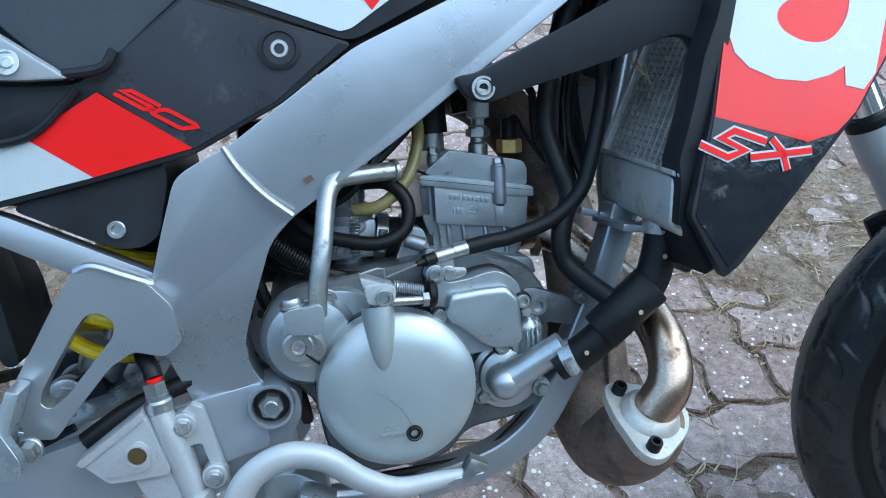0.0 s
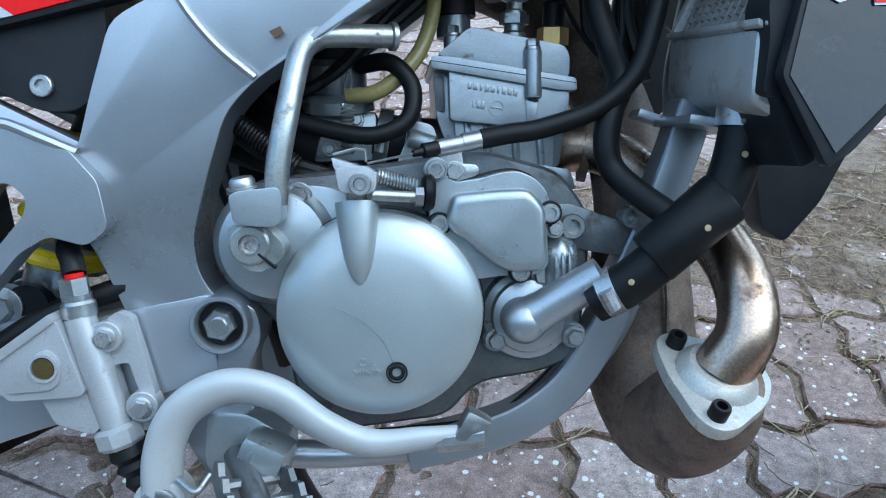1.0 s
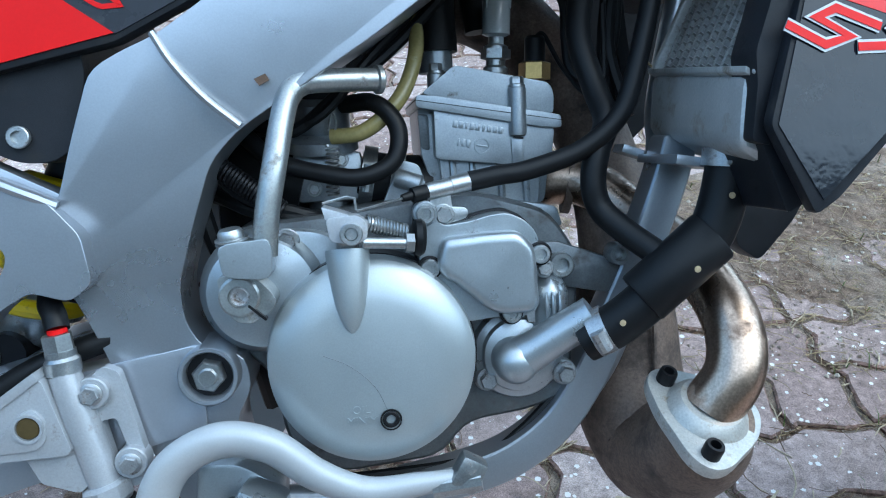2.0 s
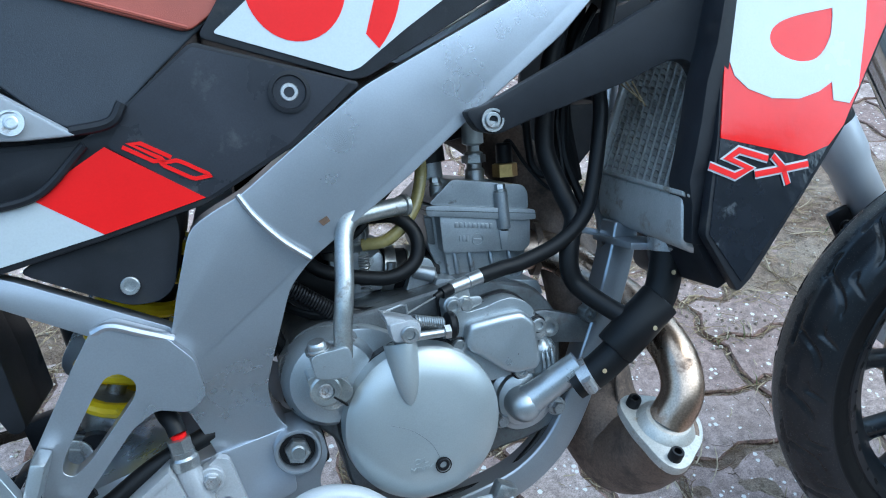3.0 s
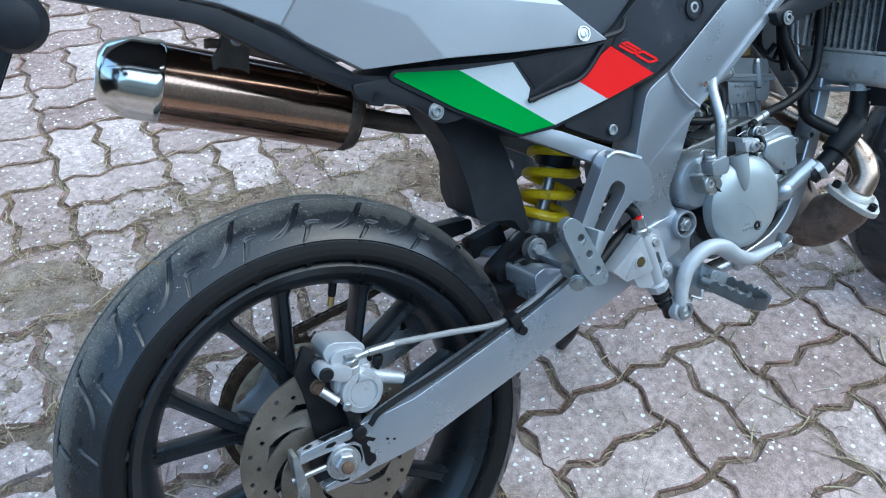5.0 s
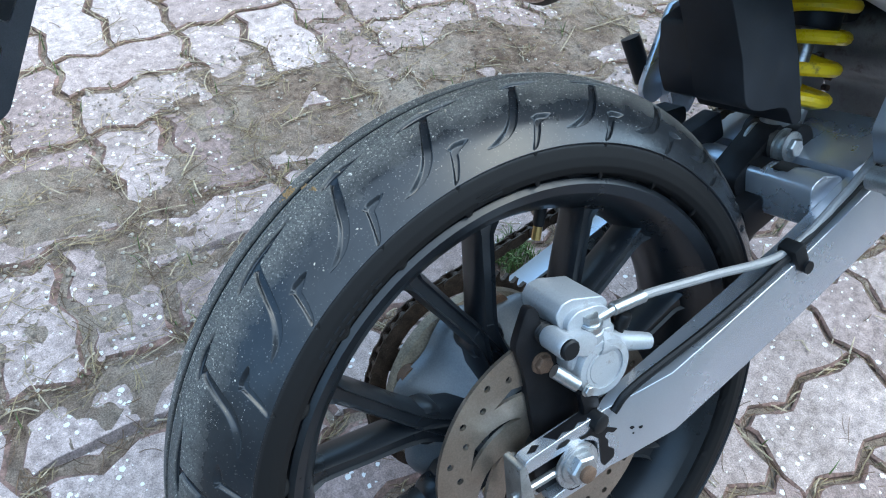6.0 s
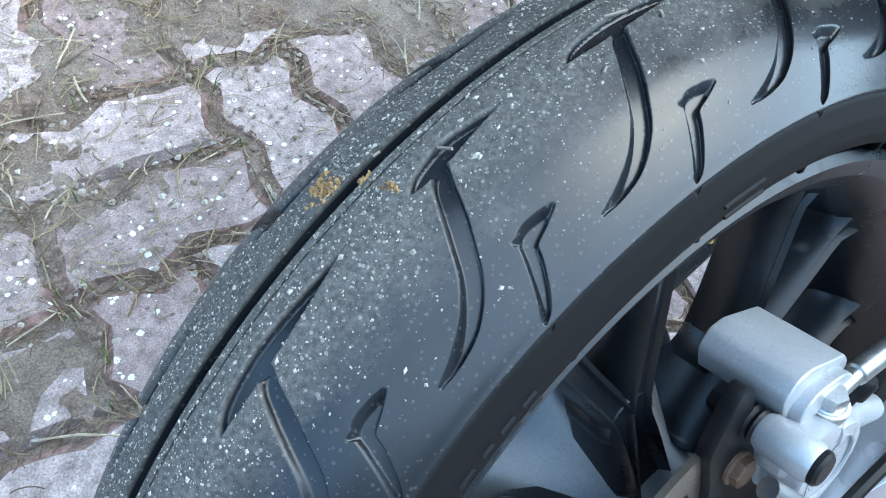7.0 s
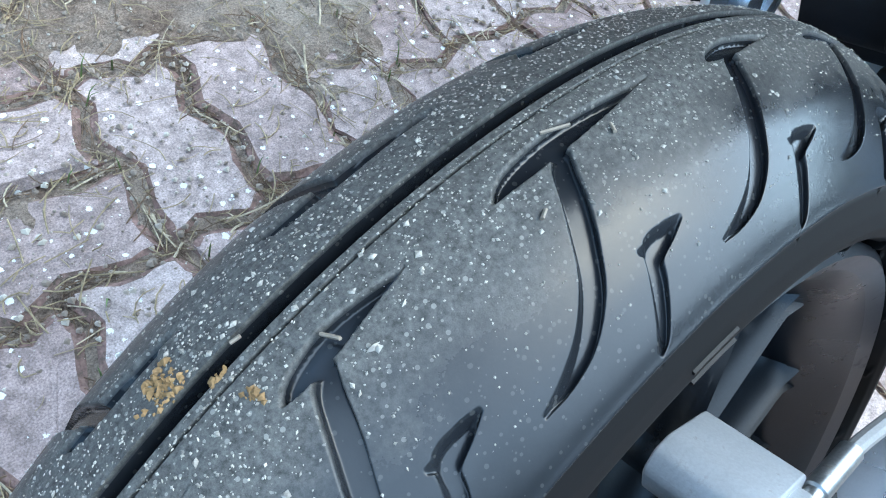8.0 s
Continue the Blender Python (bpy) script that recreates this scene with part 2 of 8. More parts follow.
def paver_material():
    """Washed pinkish grey concrete with white stone chips, a colour of its own for each stone."""
    m, n, l, p = node_mat("paver_concrete")
    co = n.new("ShaderNodeTexCoord").outputs["Object"]
    geo = n.new("ShaderNodeNewGeometry")
    info = n.new("ShaderNodeObjectInfo")
    pos = n.new("ShaderNodeVectorMath")
    pos.operation = "ADD"
    l.new(geo.outputs["Position"], pos.inputs[0])
    pos.inputs[1].default_value = (3.1, 1.7, 0.4)
    w = pos.outputs[0]
    big, mid, fine = noise_tex(n, l, 5, 5, 0.65, w), noise_tex(n, l, 60, 6, 0.7, w), noise_tex(n, l, 500, 4, 0.7, w)
    rnd = n.new("ShaderNodeMath")
    rnd.operation = "ADD"
    l.new(info.outputs["Random"], rnd.inputs[0])
    l.new(geo.outputs["Random Per Island"], rnd.inputs[1])
    frac = n.new("ShaderNodeMath")
    frac.operation = "FRACT"
    l.new(rnd.outputs[0], frac.inputs[0])
    tone = ramp_of(n, l, frac.outputs[0], 0.0, 1.0, (0.285, 0.206, 0.185, 1), (0.43, 0.348, 0.318, 1)).outputs["Color"]
    dirty = ramp_of(n, l, big.outputs["Fac"], 0.35, 0.65, (0.72, 0.70, 0.68, 1), (1.1, 1.1, 1.1, 1)).outputs["Color"]
    base = mixed(n, l, 1.0, tone, dirty, "MULTIPLY")
    base = mixed(n, l, 0.48, base, ramp_of(n, l, mid.outputs["Fac"], 0.28, 0.72).outputs["Color"], "OVERLAY")
    base = mixed(n, l, 0.48, base, ramp_of(n, l, fine.outputs["Fac"], 0.3, 0.7).outputs["Color"], "OVERLAY")
    chips = n.new("ShaderNodeTexVoronoi")
    chips.inputs["Scale"].default_value = 95
    l.new(w, chips.inputs["Vector"])
    keep = n.new("ShaderNodeTexWhiteNoise")
    l.new(chips.outputs["Position"], keep.inputs["Vector"])
    lim = n.new("ShaderNodeMath")
    lim.operation = "POWER"
    lim.inputs[1].default_value = 3.0
    l.new(keep.outputs["Value"], lim.inputs[0])
    lim2 = n.new("ShaderNodeMath")
    lim2.operation = "MULTIPLY"
    lim2.inputs[1].default_value = 0.41
    l.new(lim.outputs[0], lim2.inputs[0])
    rag = n.new("ShaderNodeMath")
    rag.operation = "MULTIPLY_ADD"
    rag.inputs[1].default_value, rag.inputs[2].default_value = 0.35, -0.17
    l.new(noise_tex(n, l, 420, 2, 0.6, w).outputs["Fac"], rag.inputs[0])
    d2 = n.new("ShaderNodeMath")
    l.new(chips.outputs["Distance"], d2.inputs[0])
    l.new(rag.outputs[0], d2.inputs[1])
    spot = n.new("ShaderNodeMath")
    spot.operation = "LESS_THAN"
    l.new(d2.outputs[0], spot.inputs[0])
    l.new(lim2.outputs[0], spot.inputs[1])
    base = mixed(n, l, spot.outputs[0], base, (0.70, 0.68, 0.65))
    l.new(base, p.inputs["Base Color"])
    p.inputs["Roughness"].default_value = 0.85
    p.inputs["Specular IOR Level"].default_value = 0.25
    h = mixed(n, l, 0.45, mid.outputs["Fac"], fine.outputs["Fac"])
    h = mixed(n, l, 0.25, h, spot.outputs[0])
    b = n.new("ShaderNodeBump")
    b.inputs["Strength"].default_value, b.inputs["Distance"].default_value = 0.6, 0.003
    l.new(h, b.inputs["Height"])
    l.new(b.outputs["Normal"], p.inputs["Normal"])
    return m


def soil_material():
    """Grey-brown sandy soil with grit, humus and a little moss."""
    m, n, l, p = node_mat("sandy_soil")
    co = n.new("ShaderNodeTexCoord").outputs["Object"]
    big, mid, fine = noise_tex(n, l, 4, 6, 0.7, co), noise_tex(n, l, 45, 8, 0.75, co), noise_tex(n, l, 420, 5, 0.75, co)
    base = ramp_of(n, l, mid.outputs["Fac"], 0.32, 0.68, (0.070, 0.044, 0.031, 1), (0.38, 0.275, 0.205, 1)).outputs["Color"]
    pale = ramp_of(n, l, big.outputs["Fac"], 0.42, 0.62).outputs["Color"]
    base = mixed(n, l, pale, base, mixed(n, l, 0.55, base, (0.50, 0.42, 0.34)))
    base = mixed(n, l, 0.7, base, ramp_of(n, l, fine.outputs["Fac"], 0.25, 0.75).outputs["Color"], "OVERLAY")
    moss = ramp_of(n, l, noise_tex(n, l, 9, 7, 0.75, co).outputs["Fac"], 0.60, 0.70).outputs["Color"]
    mo = n.new("ShaderNodeMath")
    mo.operation = "MULTIPLY"
    mo.inputs[1].default_value = 0.10
    l.new(moss, mo.inputs[0])
    base = mixed(n, l, mo.outputs[0], base, (0.10, 0.105, 0.04))
    l.new(base, p.inputs["Base Color"])
    p.inputs["Roughness"].default_value = 0.95
    p.inputs["Specular IOR Level"].default_value = 0.15
    b = n.new("ShaderNodeBump")
    b.inputs["Strength"].default_value, b.inputs["Distance"].default_value = 1.0, 0.010
    l.new(mixed(n, l, 0.5, mid.outputs["Fac"], fine.outputs["Fac"]), b.inputs["Height"])
    l.new(b.outputs["Normal"], p.inputs["Normal"])
    return m


def crumb_material():
    """Grit of many kinds, each grain of its own colour from dark humus to pale stone."""
    m, n, l, p = node_mat("mixed_grit")
    geo = n.new("ShaderNodeNewGeometry")
    r = ramp_of(n, l, geo.outputs["Random Per Island"], 0.0, 1.0, (0.20, 0.155, 0.12, 1), (0.52, 0.47, 0.39, 1))
    mid = r.color_ramp.elements.new(0.65)
    mid.color = (0.29, 0.23, 0.18, 1)
    l.new(r.outputs["Color"], p.inputs["Base Color"])
    p.inputs["Roughness"].default_value = 0.9
    return m


CRUMB = crumb_material()
# dusty dark hub, its base colour lightened grey-blue for the sky's sheen
HUB_SHEEN = surface("dusty_hub_sky_sheen", (0.13, 0.142, 0.155), 0.34, 0.2, 0.15, 700, 16, 0.10, 0.0004, dirt=(0.24, 0.22, 0.19), dirt_amount=0.12, dirt_scale=30)
TAN_DUST = surface("tan_dusty_metal", (0.26, 0.215, 0.155), 0.7, 0.2, 0.35, 500, 30, 0.4, 0.0006, dirt=(0.06, 0.04, 0.028), dirt_amount=0.3, dirt_scale=26)
TYRE = tyre_material("rear_tyre_rubber", 0.040, 0.2565)
FRONT_TYRE = tyre_material("front_tyre_rubber", 0.012, 0.25)
KICK_STEEL = surface("satin_lever_steel", (0.36, 0.375, 0.37), 0.36, 0.85, 0.14, 700, 50, 0.12, 0.0003,
                     dirt=(0.16, 0.14, 0.12), dirt_amount=0.16, dirt_scale=70)
BRACKET_GREY = surface("brown_grey_bracket", (0.09, 0.078, 0.068), 0.5, 0.4, 0.2, 500, 40, 0.2, 0.0004)
PALE_STALK = surface("pale_stalk", (0.42, 0.34, 0.23), 0.8, 0.0, 0.3, 300, 40, 0.1, 0.0003)
PAVER = paver_material()
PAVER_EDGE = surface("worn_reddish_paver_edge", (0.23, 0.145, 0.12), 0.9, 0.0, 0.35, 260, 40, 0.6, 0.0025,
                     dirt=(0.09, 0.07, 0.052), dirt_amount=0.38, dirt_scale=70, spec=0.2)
PALE_GRIT = surface("pale_grit", (0.42, 0.395, 0.345), 0.8, 0.0, 0.4, 900, 200, 0.0)
PALE_STRAW = surface("pale_straw", (0.34, 0.29, 0.23), 0.7, 0.0, 0.2, 300, 60, 0.0)
SOIL = soil_material()
STRAW = surface("dry_straw", (0.34, 0.26, 0.15), 0.8, 0.0, 0.3, 300, 30, 0.1, 0.0003)
NEEDLE = surface("brown_needles", (0.16, 0.10, 0.06), 0.8, 0.0, 0.35, 300, 30, 0.1, 0.0003)
GRASS = surface("green_grass", (0.10, 0.15, 0.04), 0.6, 0.0, 0.3, 300, 30, 0.1, 0.0003)
STONE = surface("pale_pebble", (0.42, 0.40, 0.36), 0.8, 0.0, 0.3, 500, 60, 0.4, 0.0008)
LEAF = surface("dry_leaf_crumbs", (0.30, 0.19, 0.085), 0.8, 0.0, 0.3, 500, 90, 0.4, 0.0006)

# ---- building kit ----
def part(name, bm, material, parent=None, label="", smooth=35):
    """Links a bmesh as one mesh object, under parent where there is one."""
    me = bpy.data.meshes.new(name)
    bmesh.ops.recalc_face_normals(bm, faces=bm.faces)
    bm.to_mesh(me)
    bm.free()
    me.materials.append(material)
    me.polygons.foreach_set("use_smooth", [True] * len(me.polygons))
    me.set_sharp_from_angle(angle=radians(smooth))
    ob = new(name, me)
    if parent is not None:
        ob.parent = parent
    return tagged(ob, label)


def join(*bms):
    """One bmesh out of several."""
    out = bms[0]
    for b in bms[1:]:
        me = bpy.data.meshes.new("joined")
        b.to_mesh(me)
        b.free()
        out.from_mesh(me)
        bpy.data.meshes.remove(me)
    return out


def bevelled(bm, width, segs=2, angle=25):
    if width:
        edges = [e for e in bm.edges if len(e.link_faces) == 2 and e.calc_face_angle(0) > radians(angle)]
        bmesh.ops.bevel(bm, geom=edges, offset=width, segments=segs, profile=0.6, affect="EDGES", clamp_overlap=True)
    return bm


def prism(profile, y0, y1, bevel=0.0, segs=2, warp=None):
    """The outline in x and z, between y0 and y1; warp(x, z) moves both faces in y."""
    bm = bmesh.new()
    a = [bm.verts.new((x, y0, z)) for x, z in profile]
    b = [bm.verts.new((x, y1, z)) for x, z in profile]
    bm.faces.new(a)
    bm.faces.new(b[::-1])
    for i in range(len(a)):
        j = (i + 1) % len(a)
        bm.faces.new((a[i], b[i], b[j], a[j]))
    bmesh.ops.recalc_face_normals(bm, faces=bm.faces)
    bevelled(bm, bevel, segs)
    if warp:
        for v in bm.verts:
            v.co.y += warp(v.co.x, v.co.z)
    return bm


def plate(outer, holes, y0, y1, bevel=0.0):
    """Like prism, with holes that go through."""
    bm = bmesh.new()
    edges = []
    for loop in (outer, *holes):
        vs = [bm.verts.new((x, y0, z)) for x, z in loop]
        edges += [bm.edges.new((vs[i], vs[(i + 1) % len(vs)])) for i in range(len(vs))]
    bmesh.ops.triangle_fill(bm, use_beauty=True, use_dissolve=False, edges=edges)
    faces = bm.faces[:]
    ext = bmesh.ops.extrude_face_region(bm, geom=faces)
    for v in ext["geom"]:
        if isinstance(v, bmesh.types.BMVert):
            v.co.y = y1
    bmesh.ops.recalc_face_normals(bm, faces=bm.faces)
    return bevelled(bm, bevel, 1, 50)


def ring(cx, cz, r, n=20, a0=0.0):
    return [(cx + r * math.cos(a0 + 2 * math.pi * i / n), cz + r * math.sin(a0 + 2 * math.pi * i / n)) for i in range(n)]


def rounded(profile, r, n=4):
    """The outline with its corners rounded."""
    out = []
    m = len(profile)
    for i in range(m):
        p0, p1, p2 = (Vector((*profile[(i + k) % m], 0)) for k in (-1, 0, 1))
        d0, d2 = p0 - p1, p2 - p1
        k = min(r, d0.length * 0.45, d2.length * 0.45)
        a, b = p1 + d0.normalized() * k, p1 + d2.normalized() * k
        for j in range(n + 1):
            t = j / n
            q = a * (1 - t) ** 2 + p1 * 2 * t * (1 - t) + b * t ** 2
            out.append((q.x, q.y))
    return out


def smooth_path(points, per=8):
    """A Catmull-Rom curve through the points."""
    pts = [Vector(p) for p in points]
    pts = [pts[0] * 2 - pts[1]] + pts + [pts[-1] * 2 - pts[-2]]
    out = []
    for i in range(1, len(pts) - 2):
        p0, p1, p2, p3 = pts[i - 1:i + 3]
        for j in range(per):
            t = j / per
            out.append(0.5 * (2 * p1 + (p2 - p0) * t + (2 * p0 - 5 * p1 + 4 * p2 - p3) * t * t + (3 * p1 - p0 - 3 * p2 + p3) * t ** 3))
    out.append(pts[-2])
    return out


def tube(points, radius, n=14, per=8, smooth=True, squash=1.0):
    """A round bar along a path; radius is one number or one for each point."""
    path = smooth_path(points, per) if smooth and len(points) > 2 else [Vector(p) for p in points]
    if isinstance(radius, (int, float)):
        radii = [radius] * len(path)
    else:
        radii = [float(v) for v in np.interp(np.linspace(0, len(radius) - 1, len(path)), range(len(radius)), radius)]
    bm = bmesh.new()
    up, rings = None, []
    for i, p in enumerate(path):
        d = (path[min(i + 1, len(path) - 1)] - path[max(i - 1, 0)]).normalized()
        if up is None:
            up = d.orthogonal().normalized()
        up = (up - d * up.dot(d)).normalized()
        side = d.cross(up)
        rings.append([bm.verts.new(p + radii[i] * (math.cos(a) * up + squash * math.sin(a) * side)) for a in (2 * math.pi * k / n for k in range(n))])
    for a, b in zip(rings, rings[1:]):
        for k in range(n):
            bm.faces.new((a[k], a[(k + 1) % n], b[(k + 1) % n], b[k]))
    bm.faces.new(rings[0][::-1])
    bm.faces.new(rings[-1])
    return bm


def coil(p, q, r, wire, turns, n=10, per=28, flat=0.0):
    """A wire wound round the line from p to q; flat is the share of each end that lies closed."""
    p, q = Vector(p), Vector(q)
    d = (q - p).normalized()
    u = d.orthogonal().normalized()
    v = d.cross(u)
    pts = []
    steps = int(turns * per)
    for i in range(steps + 1):
        t = i / steps
        h = t if not flat else min(1, max(0, (t - flat) / (1 - 2 * flat)))
        h = h if not flat else h * (1 - 0.05) + 0.05 * t
        a = 2 * math.pi * turns * t
        pts.append(p + (q - p) * h + r * (math.cos(a) * u + math.sin(a) * v))
    return tube(pts, wire, n, smooth=False)


def turned(profile, place, axis=(0, -1, 0), n=32, caps=True):
    """A body of revolution: (radius, height) pairs along the axis from place."""
    axis = Vector(axis).normalized()
    u = axis.orthogonal().normalized()
    v = axis.cross(u)
    bm = bmesh.new()
    rows = []
    for r, h in profile:
        c = Vector(place) + axis * h
        rows.append([bm.verts.new(c + r * (math.cos(a) * u + math.sin(a) * v)) for a in (2 * math.pi * k / n for k in range(n))] if r > 1e-6 else [bm.verts.new(c)])
    for a, b in zip(rows, rows[1:]):
        for k in range(n):
            j = (k + 1) % n
            if len(a) == 1 and len(b) > 1:
                bm.faces.new((a[0], b[j], b[k]))
            elif len(b) == 1 and len(a) > 1:
                bm.faces.new((a[k], a[j], b[0]))
            elif len(a) > 1:
                bm.faces.new((a[k], a[j], b[j], b[k]))
    if caps:
        for r in (rows[0], rows[-1]):
            if len(r) > 2:
                bm.faces.new(r)
    bmesh.ops.recalc_face_normals(bm, faces=bm.faces)
    return bm


def block(centre, size, turn=(0, 0, 0), bevel=0.002, segs=2):
    bm = bmesh.new()
    bmesh.ops.create_cube(bm, size=1)
    bmesh.ops.scale(bm, vec=size, verts=bm.verts)
    bevelled(bm, bevel, segs)
    bmesh.ops.transform(bm, matrix=pose(*centre, *turn), verts=bm.verts)
    return bm


def bar(p, q, w0, w1, y0, y1, bevel=0.003, n=6):
    """A flat bar with round ends from p to q in the x-z plane, of widths w0 and w1."""
    p, q = Vector((p[0], p[1])), Vector((q[0], q[1]))
    a = math.atan2(q.y - p.y, q.x - p.x)
    prof = [(p.x + w0 / 2 * math.cos(t), p.y + w0 / 2 * math.sin(t)) for t in (a + math.pi / 2 + math.pi * k / n for k in range(n + 1))]
    prof += [(q.x + w1 / 2 * math.cos(t), q.y + w1 / 2 * math.sin(t)) for t in (a - math.pi / 2 + math.pi * k / n for k in range(n + 1))]
    return prism(prof, y0, y1, bevel)


def hex_bolt(place, r, h, axis=(0, -1, 0), flange=1.35):
    """A hexagon head on its flange."""
    return join(turned([(r * flange, 0), (r * flange, h * 0.25), (r * flange * 0.92, h * 0.32), (0, h * 0.32)], place, axis, 20),
                turned([(r, h * 0.2), (r, h * 0.85), (r * 0.88, h), (0, h)], place, axis, 6))


def socket_bolt(place, r, h, axis=(0, -1, 0)):
    """A round head with a recessed socket."""
    return turned([(r, 0), (r, h * 0.85), (r * 0.9, h), (r * 0.58, h), (r * 0.55, h * 0.3), (0, h * 0.3)], place, axis, 18)


def clamp_band(place, axis, r, w):
    """A worm-drive hose clamp round the axis."""
    place, ax = Vector(place), Vector(axis).normalized()
    band = turned([(r * 0.98, -w / 2), (r * 1.06, -w / 2), (r * 1.06, w / 2), (r * 0.98, w / 2)], place, ax, 24)
    u = ax.cross(Vector((0, -1, 0)).cross(ax)).normalized() if abs(ax.y) < 0.9 else ax.orthogonal()
    side = Vector((0, -1, 0)) - ax * Vector((0, -1, 0)).dot(ax)
    side.normalize()
    screw = turned([(w * 0.42, 0), (w * 0.42, r * 0.9), (0, r * 0.9)], place + side * r * 1.1 - ax.cross(side) * r * 0.45, ax.cross(side), 10)
    return join(band, screw)


def panel(points, faces, thick, bevel=0.002):
    """A shell out of corner points and faces, with thickness away from the viewer (y grows)."""
    bm = bmesh.new()
    vs = [bm.verts.new(p) for p in points]
    for f in faces:
        bm.faces.new([vs[i] for i in f])
    bmesh.ops.recalc_face_normals(bm, faces=bm.faces)
    ext = bmesh.ops.extrude_face_region(bm, geom=bm.faces[:])
    for v in ext["geom"]:
        if isinstance(v, bmesh.types.BMVert):
            v.co.y += thick
    bmesh.ops.recalc_face_normals(bm, faces=bm.faces)
    return bevelled(bm, bevel, 2, 12)


def decal(profile, warp, lift=0.0012, y=0.0):
    """A thin film on a panel whose face lies at y + warp(x, z)."""
    return prism(profile, y - lift, y + 0.0008, 0, warp=warp)


def strokes(lines, w, warp, lift, skew=0.0):
    """Flat mitred strokes along polylines in x and z, laid on a panel face."""
    bm = bmesh.new()
    for line in lines:
        pts = [Vector((x, z)) for x, z in line]
        left, right = [], []
        for i, p in enumerate(pts):
            d0 = (p - pts[i - 1]).normalized() if i else (pts[1] - p).normalized()
            d1 = (pts[i + 1] - p).normalized() if i < len(pts) - 1 else d0
            nrm = Vector((-(d0 + d1).y, (d0 + d1).x))
            nrm = nrm.normalized() if nrm.length > 1e-6 else Vector((-d0.y, d0.x))
            k = min(2.0, 1 / max(0.35, nrm.dot(Vector((-d0.y, d0.x)))))
            left.append(p + nrm * w / 2 * k)
            right.append(p - nrm * w / 2 * k)
        for i in range(len(pts) - 1):
            q = [left[i], left[i + 1], right[i + 1], right[i]]
            bm.faces.new([bm.verts.new((v.x, warp(v.x, v.y) - lift, v.y)) for v in q])
    ext = bmesh.ops.extrude_face_region(bm, geom=bm.faces[:])
    for v in ext["geom"]:
        if isinstance(v, bmesh.types.BMVert):
            v.co.y += 0.0006
    return bm


def empty(name, m=None):
    ob = new(name)
    ob.empty_display_size = 0.1
    if m is not None:
        ob.matrix_world = m
    return ob

# ---- motorcycle: built upright, x forward, y to its left side, then leaned on its side stand ----
LEAN = 25.1
bike = empty("motorcycle", pose(0, 0, 0, -LEAN, 0, 0))
tagged(bike, "silver, black, red and white supermoto motorcycle leaning on pavers", "motorcycle")
AXLE_Z = 0.309
FRONT = pose(1.402, -0.018, 0.300) @ Matrix.Rotation(radians(-17.8), 4, Vector((-0.438, 0, 0.899)))


def groove_depth(deg, lat, strokes_list):
    """How deep the tread is cut, 0 to 1, at angles in degrees and places across in metres."""
    depth = np.zeros((len(deg), len(lat)))
    arc = 0.0052
    for path, span, start in strokes_list:
        path = [tuple(p) for p in smooth_path(path, 4)]
        mid = (min(p[0] for p in path) + max(p[0] for p in path)) / 2
        d = (np.mod(deg - start - mid + span / 2, span) - span / 2 + mid)[:, None] * arc
        ys = [p[1] * 0.001 for p in path]
        cols = np.nonzero((lat > min(ys) - 0.005) & (lat < max(ys) + 0.005))[0]
        if not len(cols):
            continue
        q = lat[cols][None, :]
        got = np.zeros((len(deg), len(cols)))
        for (a0, y0, w0), (a1, y1, w1) in zip(path, path[1:]):
            ax, ay, bx, by = a0 * arc, y0 * 0.001, a1 * arc, y1 * 0.001
            px, py = d - ax, q - ay
            dx, dy = bx - ax, by - ay
            t = np.clip((px * dx + py * dy) / (dx * dx + dy * dy), 0, 1)
            dist = np.hypot(px - t * dx, py - t * dy)
            half = np.maximum(0.0001, (w0 + (w1 - w0) * t) * 0.001)
            got = np.maximum(got, np.clip((half + 0.00035 - dist) / 0.0007, 0, 1) * np.clip(half / 0.0012, 0.25, 1))
        depth[:, cols] = np.maximum(depth[:, cols], got)
    return depth


